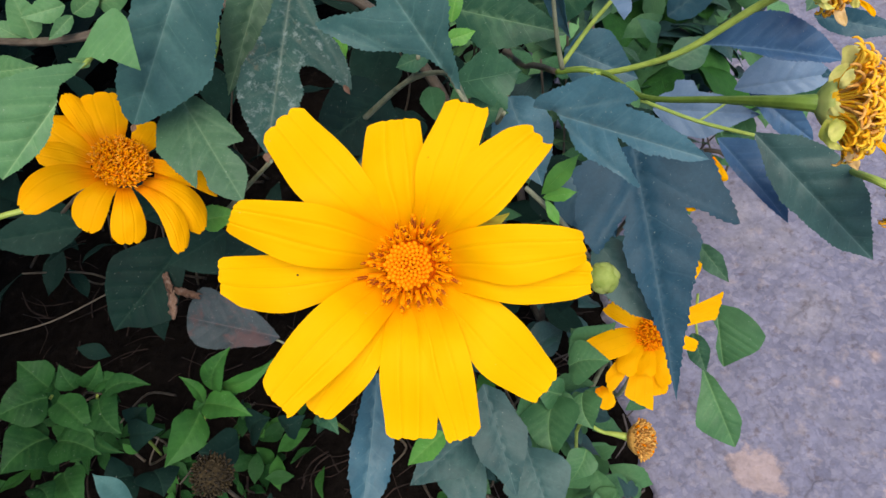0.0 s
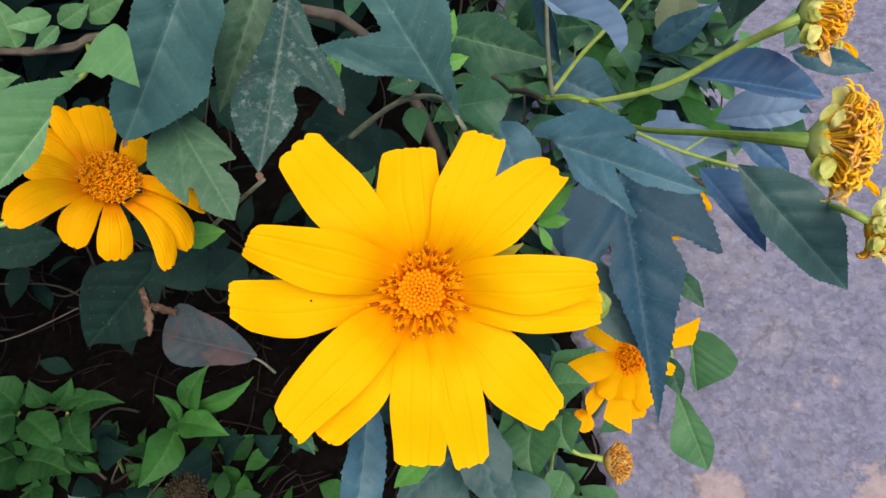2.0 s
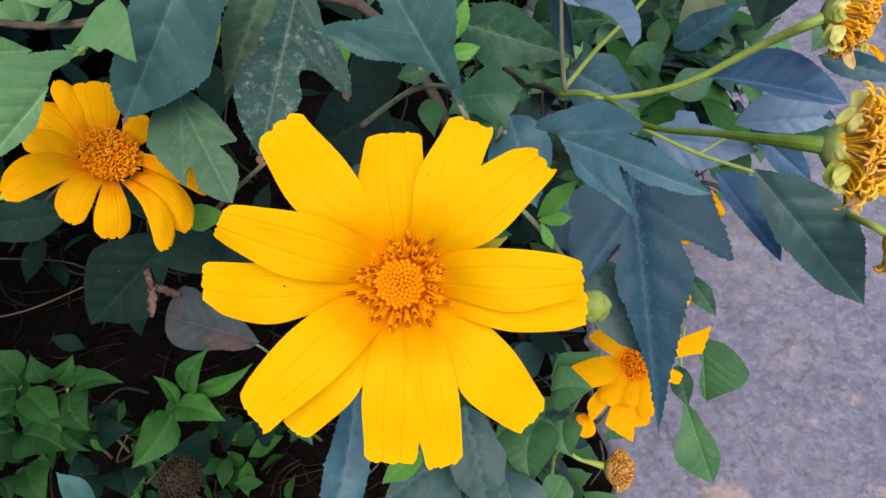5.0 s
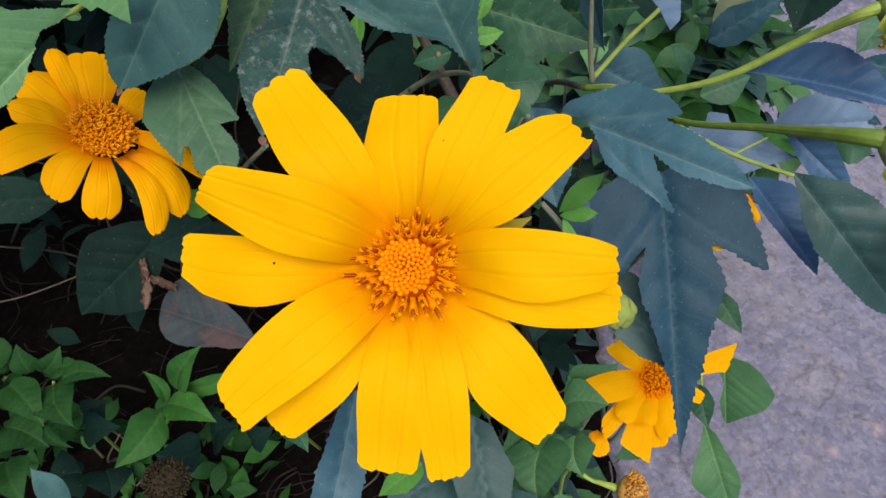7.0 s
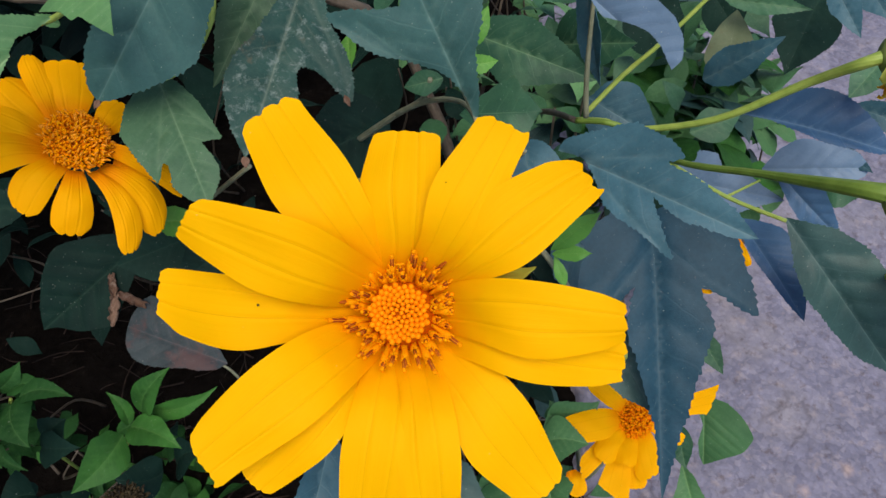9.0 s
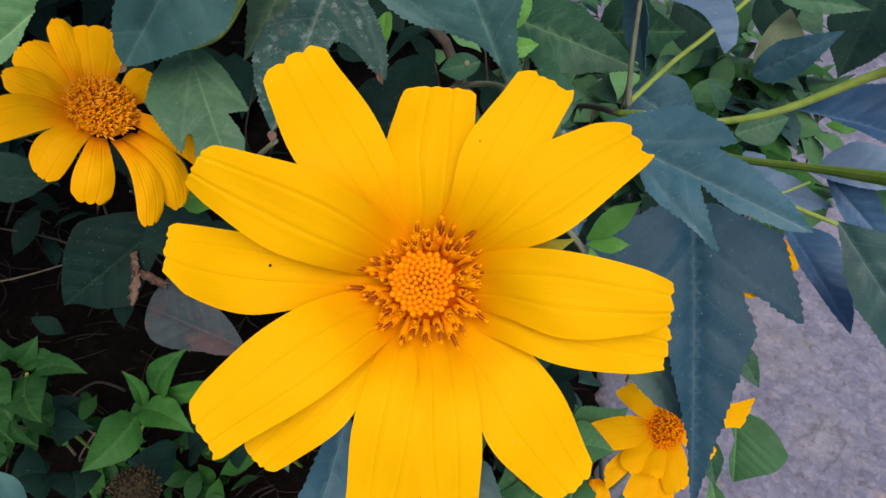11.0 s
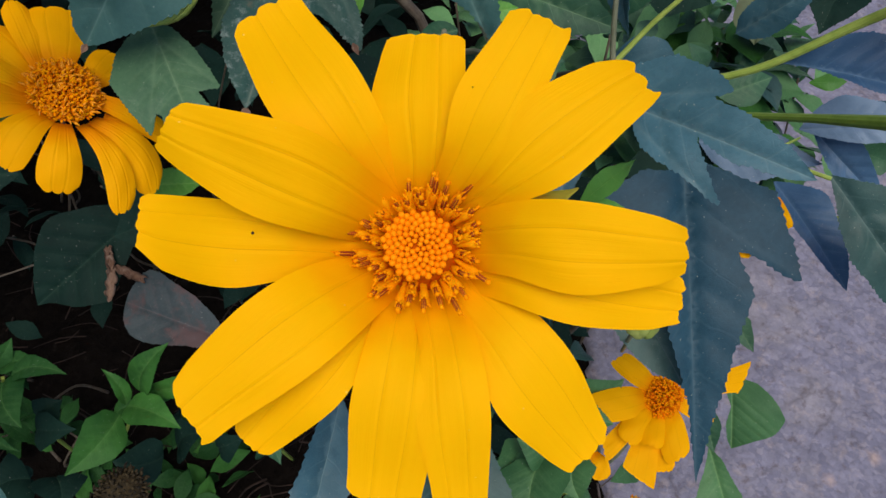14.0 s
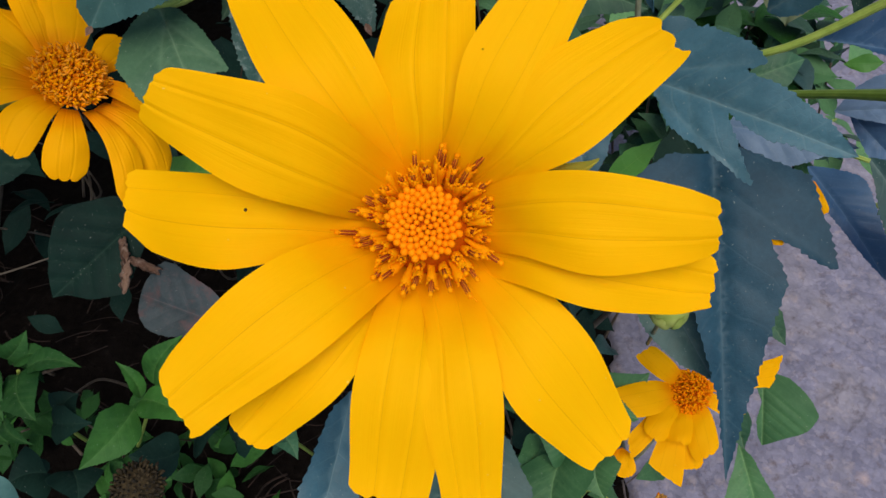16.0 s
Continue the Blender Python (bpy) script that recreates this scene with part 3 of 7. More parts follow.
def petal_mesh(base, tip, across, widths, arch=0.06, bend=0.0, round_=0.045, notch=0.010, cup=0.015, curl=0.0, slant=0.0, lift=0.0, lean=0.0, hook=(0.0, 0.0), rows=30, cols=44, groove=0.00020, seed=0, thick=0.0004):
    """A strap petal with two grooves; widths: half widths at 0, 0.3, 0.6, 0.9 of its length and at the tip, left then right (or both alike)."""
    base, tip, across = Vector(base), Vector(tip), Vector(across)
    axis = tip - base
    length = axis.length
    a = axis / length
    across = (across - a * across.dot(a)).normalized()
    n = across.cross(a)
    left = list(zip((0.0, 0.3, 0.6, 0.9, 1.0), widths[:5]))
    right = list(zip((0.0, 0.3, 0.6, 0.9, 1.0), widths[5:] or widths))
    rnd = random.Random(seed)
    ph = [rnd.uniform(0, 6.28) for _ in range(5)]
    g = (-0.36 + rnd.uniform(-0.06, 0.06), 0.34 + rnd.uniform(-0.06, 0.06))

    def place(s, w):
        half = smooth_at(left if w < 0 else right, s)
        end = 1 - round_ * abs(w) ** 4 - slant * w
        end -= notch * (math.exp(-((w - g[0]) / 0.10) ** 2) + 0.8 * math.exp(-((w - g[1]) / 0.10) ** 2))
        end += 0.004 * math.sin(9 * w + ph[0]) + 0.0009 * math.sin(23 * w + ph[3])
        end += hook[0] * math.exp(-((w + 0.86) / 0.16) ** 2) + hook[1] * math.exp(-((w - 0.86) / 0.16) ** 2)
        y = s * (1 + (end - 1) * s ** 3)
        x = w * half
        swell = 16 * y * y * (1 - y) ** 2
        q = base + a * (length * y) + across * (x + bend * length * 4 * y * (1 - y) + lean * length * swell)
        z = arch * length * 4 * y * (1 - y) + lift * length * swell - curl * length * max(0.0, y - 0.62) ** 2 * 4
        z -= cup * half * w * w * (0.4 + 0.6 * y)
        for k in g:
            z -= groove * math.exp(-((w - k) / 0.030) ** 2) * min(1.0, 6 * s)
            z += 0.35 * groove * math.exp(-((abs(w - k) - 0.11) / 0.07) ** 2)
        z += 0.00035 * math.sin(7 * y + ph[1] + 2.2 * w) + 0.0002 * math.sin(13 * y + ph[2] - 4 * w)
        return q + n * z, n

    def across_map(w):
        if w < g[0]:
            return 0.33 * (w + 1) / (g[0] + 1)
        if w < g[1]:
            return 0.33 + 0.34 * (w - g[0]) / (g[1] - g[0])
        return 0.67 + 0.33 * (w - g[1]) / (1 - g[1])

    return sheet("petal", place, rows, cols, thick, across_map)


def petal(parent, mat, base, tip, across, widths, label="", **more):
    more.setdefault("seed", int(abs(base[0] * 7919 + tip[1] * 104729 + tip[2] * 1299709) * 100) % 100000)
    return part("petal", petal_mesh(base, tip, across, widths, **more), mat, parent, label)


def tube_mesh(points, radii, sides=10, steps=5, knobbly=0.0, seed=0):
    """A round stem through points (soft curve), with a radius at each."""
    pts = [Vector(p) for p in points]
    if len(radii) < len(pts):
        radii = [radii[0] + (radii[-1] - radii[0]) * i / (len(pts) - 1) for i in range(len(pts))]
    path, rad = [], []
    for i in range(len(pts) - 1):
        p0, p1, p2, p3 = pts[max(0, i - 1)], pts[i], pts[i + 1], pts[min(len(pts) - 1, i + 2)]
        for k in range(steps):
            f = k / steps
            path.append(0.5 * (2 * p1 + (p2 - p0) * f + (2 * p0 - 5 * p1 + 4 * p2 - p3) * f * f + (3 * p1 - p0 - 3 * p2 + p3) * f ** 3))
            rad.append(radii[i] + (radii[i + 1] - radii[i]) * f)
    path.append(pts[-1])
    rad.append(radii[-1])
    rnd = random.Random(seed)
    verts, faces, uvs = [], [], []
    ref = Vector((0.31, 0.52, 0.79))
    for i, p in enumerate(path):
        d = (path[min(i + 1, len(path) - 1)] - path[max(i - 1, 0)]).normalized()
        x = d.cross(ref).normalized()
        y = d.cross(x)
        r = rad[i] * (1 + knobbly * rnd.uniform(-1, 1))
        for k in range(sides):
            f = 2 * math.pi * k / sides
            verts.append(p + x * (r * math.cos(f)) + y * (r * math.sin(f)))
            uvs.append((k / sides, i / len(path)))
    for i in range(len(path) - 1):
        for k in range(sides):
            a, b = i * sides + k, i * sides + (k + 1) % sides
            faces.append((a, b, b + sides, a + sides))
    faces.append(tuple(range(sides))[::-1])
    faces.append(tuple(range(len(verts) - sides, len(verts))))
    return mesh_from("stem", verts, faces, uvs)


def stem(parent, mat, points, *radii, name="stem", label="", knobbly=0.0):
    return part(name, tube_mesh(points, list(radii), knobbly=knobbly), mat, parent, label)


def lathe(name, profile, sides=12, squash=1.0, slots=None, petals=0, depth=0.0):
    """A turned form about z from (radius, height) pairs; petals, depth: lobes round its rim."""
    verts, faces, mats = [], [], []
    for i, (r, z) in enumerate(profile):
        for k in range(sides):
            f = 2 * math.pi * k / sides
            q = r * (1 + depth * math.cos(petals * f) * i / len(profile))
            verts.append((q * math.cos(f), q * math.sin(f) * squash, z))
    for i in range(len(profile) - 1):
        for k in range(sides):
            a, b = i * sides + k, i * sides + (k + 1) % sides
            faces.append((a, b, b + sides, a + sides))
            mats.append(slots[i] if slots else 0)
    faces.append(tuple(range(sides))[::-1])
    faces.append(tuple(range(len(verts) - sides, len(verts))))
    mats += [slots[0] if slots else 0, slots[-1] if slots else 0]
    return mesh_from(name, verts, faces, None, mats)


def facing(place, normal):
    """The pose at place whose z looks along normal."""
    return Matrix.Translation(place) @ Vector(normal).to_track_quat("Z", "Y").to_matrix().to_4x4()


def joined(*pieces):
    """Vertices, faces and slots of several (mesh, matrix, slot) put together."""
    verts, faces, slots = [], [], []
    for me, m, slot in pieces:
        k = len(verts)
        verts += [m @ v.co for v in me.vertices]
        for p in me.polygons:
            faces.append(tuple(k + i for i in p.vertices))
            slots.append(slot)
    return verts, faces, slots


def floret_meshes():
    """A closed floret bud; open florets: a swollen tube with five small lobes, a brown-striped anther column and a style."""
    bud = lathe("floret", [(0.00046, -0.0036), (0.00060, -0.0014), (0.00074, 0.0004), (0.00083, 0.0016), (0.00082, 0.0022), (0.00064, 0.0027), (0.00034, 0.00295), (0.00012, 0.0030)], 12)
    tubes = []
    still = Matrix.Identity(4)
    for kind in range(6):
        long = (0.0040, 0.0034, 0.0046, 0.0037, 0.0043, 0.0032)[kind]
        column = (0.0030, 0.0016, 0.0034, 0.0024, 0.0012, 0.0006)[kind]
        tube = lathe("t", [(0.00042, -0.0022), (0.00048, -0.0004), (0.00066, long * 0.28), (0.00094, long * 0.55), (0.00100, long * 0.78), (0.00084, long * 0.95), (0.00066, long), (0.00040, long * 0.93)], 12)
        pieces = [(tube, still, 0)]
        for k in range(5):
            f = 2 * math.pi * (k + 0.3 * kind) / 5
            out = Vector((math.cos(f), math.sin(f), 0))
            lobe = tube_mesh([out * 0.00062 + Vector((0, 0, long * 0.93)), out * 0.00080 + Vector((0, 0, long + 0.00036)), out * 0.00092 + Vector((0, 0, long + 0.00044)), out * 0.00102 + Vector((0, 0, long + 0.00030))], [0.00030, 0.00023, 0.00014, 0.00005], 6, 2)
            pieces.append((lobe, still, 0))
        core = lathe("c", [(0.00034, long * 0.9), (0.00036, long + column * 0.5), (0.00034, long + column), (0.00012, long + column + 0.0002)], 10)
        pieces.append((core, still, 0))
        rod = lathe("a", [(0.00006, 0), (0.00017, column * 0.06), (0.00018, column * 0.55), (0.00015, column * 0.94), (0.00005, column)], 6)
        for k in range(5):
            f = 2 * math.pi * (k + 0.5) / 5
            pieces.append((rod, Matrix.Translation((0.00029 * math.cos(f), 0.00029 * math.sin(f), long - 0.0001)), 1))
        tip = Vector((0, 0, long + column))
        if kind == 1:
            for side in (-1, 1):
                pieces.append((tube_mesh([tip, tip + Vector((side * 0.0002, 0.0001, 0.0006)), tip + Vector((side * 0.0006, 0.0001, 0.0009)), tip + Vector((side * 0.0010, 0.0, 0.0005))], [0.00026, 0.00027, 0.00024, 0.00012], 7, 3), still, 0))
        elif kind != 5:
            knob = lathe("k", [(0.00016, -0.0001), (0.00042, 0.0001), (0.00050, 0.0004), (0.00040, 0.00075), (0.00014, 0.0009)], 10, 1.0, None, 5, 0.14)
            pieces.append((knob, Matrix.Translation(tip), 0))
            if kind == 2:
                pieces.append((tube_mesh([tip, tip + Vector((0.0002, 0.0003, 0.0010)), tip + Vector((0.0006, 0.0004, 0.0019))], [0.00022, 0.00022, 0.00012], 6, 3), still, 0))
        verts, faces, slots = joined(*pieces)
        tubes.append(mesh_from("floret", verts, faces, None, slots))
    return bud, tubes


FLORET_BUD, FLORET_OPEN = floret_meshes()
for me in [FLORET_BUD]:
    me.materials.append(BUD)
for me in FLORET_OPEN:
    me.materials.append(FLORET)
    me.materials.append(ANTHER)


def disc_head(flower, place, normal, core, reach, buds, rings, dome=0.35, seed=1, name="disc"):
    """The domed middle: closed buds in a spiral at the core, open florets that lean outwards round it."""
    m = facing(place, normal)
    r0 = core * 1.25
    profile = [(r0 * 1.2, -0.005), (r0 * 1.16, -0.0034), (r0 * 1.08, -0.0016)] + [(r0 * math.cos(f), r0 * dome * math.sin(f)) for f in (0.2, 0.5, 0.85, 1.2, 1.45)]
    disc = part(name, lathe(name, profile, 28), DISC, flower)
    disc.matrix_basis = m
    rnd = random.Random(seed)
    k = 0

    def put(mesh, r, ang, height, lean, spin, size, stout=1.0):
        ob = new("floret", mesh)
        ob.parent = disc
        ob.matrix_parent_inverse = m.inverted()
        d = Vector((math.cos(ang), math.sin(ang), 0))
        side = Vector((-d.y, d.x, 0))
        up = (Vector((0, 0, 1)) * math.cos(lean) + d * math.sin(lean) + side * rnd.uniform(-0.22, 0.22) * (lean > 0.55)).normalized()
        side = (side - up * side.dot(up)).normalized()
        over = up.cross(side)
        turn = Matrix((side, over, up)).transposed().to_4x4()
        ob.matrix_basis = m @ Matrix.Translation(d * r + Vector((0, 0, height))) @ turn @ pose(0, 0, 0, 0, 0, spin) @ Matrix.Diagonal((size * stout, size * stout, size, 1))
        return ob

    for k in range(buds):
        r = core * math.sqrt((k + 0.5) / buds)
        f = r / core
        put(FLORET_BUD, r, 2.39996 * k, dome * r0 * math.sqrt(max(0, 1 - (r / r0) ** 2)) - 0.0002 + 0.0004 * f, 0.10 + 0.42 * f * f, rnd.uniform(0, 360), (0.86 + 0.42 * f) * core / 0.0083 * rnd.uniform(0.94, 1.06))
    for r, count, lean, high in rings:
        for i in range(count):
            ang = 2 * math.pi * (i + rnd.uniform(-0.45, 0.45)) / count + r * 900
            put(rnd.choice(FLORET_OPEN), r * rnd.uniform(0.95, 1.06), ang, high, lean + rnd.uniform(-0.24, 0.24), rnd.uniform(0, 360), reach * rnd.uniform(0.88, 1.12), 1.06)
    return disc


def packed_head(flower, place, normal, radius, count, length, mats, dome=0.6, seed=2, spread=0.9, thick=0.00055, hook=0.0, name="disc"):
    """A dome packed with narrow florets, for older heads."""
    m = facing(place, normal)
    profile = [(radius * 0.55, -radius * 0.5), (radius * 0.92, -radius * 0.15)] + [(radius * math.cos(f), radius * dome * math.sin(f)) for f in (0.1, 0.45, 0.85, 1.2, 1.45)]
    disc = part(name, lathe(name, profile, 24), mats[0], flower)
    disc.matrix_basis = m
    rnd = random.Random(seed)
    kinds = []
    for i in range(6):
        l = length * rnd.uniform(0.7, 1.15)
        bx, by = rnd.uniform(-0.3, 0.3) * l, rnd.uniform(-0.3, 0.3) * l
        path, radii = [(0, 0, -l * 0.2), (bx * 0.2, by * 0.2, l * 0.45), (bx * 0.7, by * 0.7, l * 0.8), (bx * 1.5, by * 1.5, l)], [thick * 0.8, thick, thick * 1.35, thick * 0.35]
        if hook:
            path[3:], radii[3:] = [(bx * 1.2, by * 1.2, l * 0.97), (bx * 1.9, by * 1.9, l * 0.98), (bx * 2.2, by * 2.2, l * (1 - hook))], [thick * 1.3, thick, thick * 0.5]
        me = tube_mesh(path, radii, 6, 2)
        me.materials.append(mats[i % len(mats)])
        kinds.append(me)
    for k in range(count):
        f = math.sqrt((k + 0.5) / count)
        lat = f * 1.50
        d = Vector((math.cos(2.39996 * k), math.sin(2.39996 * k), 0))
        p = d * (radius * math.sin(lat)) + Vector((0, 0, radius * dome * math.cos(lat)))
        up = (Vector((0, 0, 1)) + d * spread * f * f * 1.5 + Vector((rnd.uniform(-0.2, 0.2), rnd.uniform(-0.2, 0.2), 0))).normalized()
        ob = new("floret", rnd.choice(kinds))
        ob.parent = disc
        ob.matrix_parent_inverse = m.inverted()
        ob.matrix_basis = m @ facing(p, up) @ pose(0, 0, 0, 0, 0, rnd.uniform(0, 360))
    return disc


def bud_head(parent, place, normal, radius):
    """A round bud: a smooth ribbed body with broad bracts pressed against it."""
    m = facing(place, normal)
    body = [(math.cos(f) * (0.98 - 0.10 * max(0.0, math.sin(f))), math.sin(f) * 0.86) for f in (-1.3, -1.0, -0.7, -0.35, 0.0, 0.35, 0.7, 1.0, 1.25, 1.45)]
    core = part("bud_core", lathe("bud_core", [(radius * r, radius * z) for r, z in body], 30, 1.0, None, 5, 0.05), GREEN_BUD, parent)
    core.matrix_basis = m
    for k in range(5):
        f = 2 * math.pi * (k + 0.5) / 5
        o = Vector((math.cos(f), math.sin(f), 0))
        b = m @ (o * radius * 0.62 + Vector((0, 0, -radius * 0.72)))
        e = m @ (o * radius * 0.72 + Vector((0, 0, radius * 0.62)))
        side = m.to_3x3() @ Vector((-math.sin(f), math.cos(f), 0))
        petal(parent, GREEN_BUD, b, e, side, (radius * 0.34, radius * 0.56, radius * 0.54, radius * 0.30, radius * 0.12), rows=14, cols=8, arch=0.26, cup=0.42, groove=0.0001, label="green bract")


# ---- ground and road ----
def flat_ground(name, x0, x1, y0, y1, z, mat, label):
    me = mesh_from(name, [(x0, y0, z), (x1, y0, z), (x1, y1, z), (x0, y1, z)], [(0, 1, 2, 3)])
    return tagged(part(name, me, mat, None), label, name, "", "structure")


def rough_patch(name, x0, x1, y0, y1, step, height, base, mat, label, seed=0.0, edge=0.0, sunk=0.0, far=0.0):
    nx, ny = int((x1 - x0) / step), int((y1 - y0) / step)
    verts, faces = [], []
    for j in range(ny + 1):
        for i in range(nx + 1):
            x, y = x0 + i * step, y0 + j * step
            fade = min(1.0, min(i, nx - i, j, ny - j) / 8)
            z = base + fade * height * (noise.fractal((x * 45 + seed, y * 45, 0.3), 0.8, 2.2, 4) * 0.5 + 0.8 * noise.noise((x * 9, y * 9, seed)))
            if edge and i < 3:
                x += edge * (noise.noise((y * 14, 2.0, seed)) + 0.5 * noise.noise((y * 50, 5.0, seed))) * (3 - i) / 3
                z -= (0.0, 0.004, 0.03)[2 - i]
            if sunk and x > sunk:
                z -= min(0.03, (x - sunk) * 0.6)
            verts.append((x, y, z))
    for j in range(ny):
        for i in range(nx):
            a = j * (nx + 1) + i
            faces.append((a, a + 1, a + nx + 2, a + nx + 1))
    if far:
        k, xs, ys = len(verts), (x0 + 0.03, x0 + 0.03, x1, far), (y0 - 40, y0, y1, y1 + 40)
        for y in ys:
            verts += [(x, y, base) for x in xs[1:]]
        for a in ((0, 1, 4, 3), (1, 2, 5, 4), (4, 5, 8, 7), (7, 8, 11, 10), (6, 7, 10, 9)):
            faces.append(tuple(k + i for i in a))
    return tagged(part(name, mesh_from(name, verts, faces), mat, None), label, name, "", "structure")


flat_ground("ground", -60, 60, -60, 60, -0.012, SOIL, "bare soil reaching into the distance, coloured dark for shade")
rough_patch("soil", -1.6, 0.34, -0.6, 2.2, 0.012, 0.02, -0.006, SOIL, "soil under the shrub, its shade put into the colour", 4.0, 0.0, 0.22)
rough_patch("road", 0.24, 2.2, -0.6, 2.8, 0.008, 0.0045, 0.0, ROAD, "worn grey road of rough pinkish stone chips", 1.0, 0.03, far=4.5)

# ---- the large open flower ----
flower = thing("sunflower", (0.0295, 0.2277, 0), "large open yellow wild sunflower with an orange floret disc", "flower", "flowers of the shrub")
petal(flower, PETAL, (0.0524, 0.1744, 0.7154), (0.0189, 0.1363, 0.7042), (-0.74, 0.494, 0.457), (0.00644, 0.00684, 0.00879, 0.00615, 0.00488, 0.00644, 0.00391, 0.00478, 0.00625, 0.00615), arch=0.0, lift=0.17, lean=0.012, notch=0.013, hook=(0, 0.01))
petal(flower, PETAL, (0.0653, 0.1799, 0.7191), (0.1203, 0.1629, 0.7249), (-0.182, -0.744, -0.642), (0.00651, 0.00365, 0.00533, 0.00621, 0.00631, 0.00651, 0.00819, 0.01046, 0.00799, 0.00572), arch=0.0, lift=0.17, lean=-0.030, notch=0.013, hook=(0.01, 0.02))
petal(flower, PETAL, (0.0571, 0.1749, 0.7169), (0.0498, 0.1263, 0.6949), (-0.989, 0.146, 0.026), (0.00654, 0.00823, 0.00982, 0.00942, 0.00902, 0.00654, 0.00942, 0.0111, 0.00932, 0.00892), arch=0.0, lift=0.17, lean=-0.024, notch=0.013, hook=(0.012, 0.01))
petal(flower, PETAL, (0.0637, 0.1765, 0.7184), (0.1007, 0.1374, 0.696), (-0.771, -0.571, -0.28), (0.00646, 0.00994, 0.01084, 0.00815, 0.00716, 0.00646, 0.00627, 0.01174, 0.00945, 0.00796), arch=0.0, lift=0.17, lean=0.000, notch=0.013, hook=(0.0, 0.02))
petal(flower, PETAL, (0.0609, 0.1748, 0.7177), (0.0682, 0.1237, 0.6948), (-0.99, -0.078, -0.12), (0.00644, 0.00912, 0.00962, 0.00773, 0.00694, 0.00644, 0.00476, 0.00773, 0.00605, 0.00595), arch=0.0, lift=0.17, lean=-0.024, notch=0.013, hook=(0.0, 0.02))
petal(flower, PETAL, (0.0496, 0.1811, 0.7216), (-0.009, 0.1819, 0.7324), (0.114, 0.758, 0.642), (0.00652, 0.00919, 0.01383, 0.01126, 0.00721, 0.00652, 0.00514, 0.00652, 0.00692, 0.00682), arch=0.0, lift=0.17, lean=0.027, notch=0.013, hook=(0.012, 0.02))
petal(flower, PETAL, (0.0514, 0.1763, 0.7195), (0.0089, 0.1359, 0.7206), (-0.584, 0.557, 0.591), (0.00636, 0.00762, 0.00829, 0.00694, 0.00694, 0.00636, 0.01166, 0.01311, 0.0106, 0.00868), arch=0.0, lift=0.17, lean=0.025, notch=0.013, hook=(0.035, 0.0))
petal(flower, PETAL, (0.0522, 0.1854, 0.7257), (0.005, 0.1866, 0.7606), (0.504, 0.456, 0.733), (0.00691, 0.01017, 0.01264, 0.00909, 0.00711, 0.00691, 0.00928, 0.01086, 0.0078, 0.00622), arch=0.0, lift=0.17, lean=0.083, notch=0.013, hook=(0.012, 0.0))
petal(flower, PETAL, (0.0547, 0.188, 0.7265), (0.0222, 0.2243, 0.7622), (0.791, 0.604, 0.1), (0.00648, 0.01056, 0.01395, 0.01176, 0.01056, 0.00648, 0.00757, 0.00957, 0.00817, 0.00807), arch=0.0, lift=0.17, lean=-0.030, notch=0.013, hook=(0.0, 0.0))
petal(flower, PETAL, (0.0591, 0.1875, 0.7261), (0.0611, 0.219, 0.7577), (0.962, -0.208, 0.174), (0.00686, 0.00904, 0.01421, 0.01182, 0.01033, 0.00686, 0.00825, 0.00924, 0.00924, 0.00924), arch=0.0, lift=0.17, lean=0.062, notch=0.013, hook=(0.0, 0.015))
petal(flower, PETAL, (0.0654, 0.1859, 0.724), (0.1088, 0.1976, 0.7627), (0.528, -0.787, -0.319), (0.0063, 0.00453, 0.01241, 0.01015, 0.00729, 0.0058, 0.0052, 0.0086, 0.0067, 0.00591), arch=0.0, lift=0.17, lean=0.036, notch=0.013, hook=(0.0, 0.035))
petal(flower, PETAL, (0.0629, 0.1873, 0.7261), (0.0879, 0.2113, 0.768), (0.876, -0.365, -0.314), (0.00627, 0.00607, 0.01014, 0.00845, 0.00796, 0.00627, 0.00676, 0.00806, 0.00716, 0.00696), arch=0.0, lift=0.17, lean=-0.000, notch=0.013, hook=(0.0, 0.03))
petal(flower, PETAL, (0.0665, 0.182, 0.7225), (0.1181, 0.166, 0.741), (0.021, -0.668, -0.743), (0.0065, 0.00945, 0.00994, 0.00778, 0.0062, 0.0065, 0.00778, 0.01132, 0.00817, 0.00601), arch=0.0, lift=0.17, lean=-0.051, notch=0.013, hook=(0.02, 0.0))
disc_head(flower, (0.0588, 0.1782, 0.7266), (-0.049, -0.504, 0.863), 0.0071, 1.14, 108, [(0.0087, 18, 0.44, -0.0014), (0.0096, 20, 0.78, -0.0008), (0.0107, 19, 1.06, -0.0002)], 0.5)
part('speck', lathe('speck', [(0.0002, 0), (0.0004, 0.0003), (0.0002, 0.0006)], 8), SPOT, flower, 'small dark speck').matrix_basis = facing((0.0213, 0.174, 0.7379), (-0.049, -0.504, 0.863))
part('speck', lathe('speck', [(0.00012, 0), (0.00024, 0.0002), (0.00012, 0.0004)], 8), SPOT, flower, 'small dark speck').matrix_basis = facing((0.0801, 0.1874, 0.749), (-0.049, -0.504, 0.863))
stem(flower, STEM_GREEN, [(0.0586, 0.1816, 0.7211), (0.0541, 0.1987, 0.6705), (0.0493, 0.2233, 0.6032)], 0.0035, 0.0022, 0.0022)
stem(flower, TWIG, [(0.0493, 0.2233, 0.6032), (0.042, 0.2641, 0.5108), (0.0295, 0.2277, 0.2), (0.0295, 0.2277, 0.0)], 0.0022, 0.0022, 0.003, 0.004)
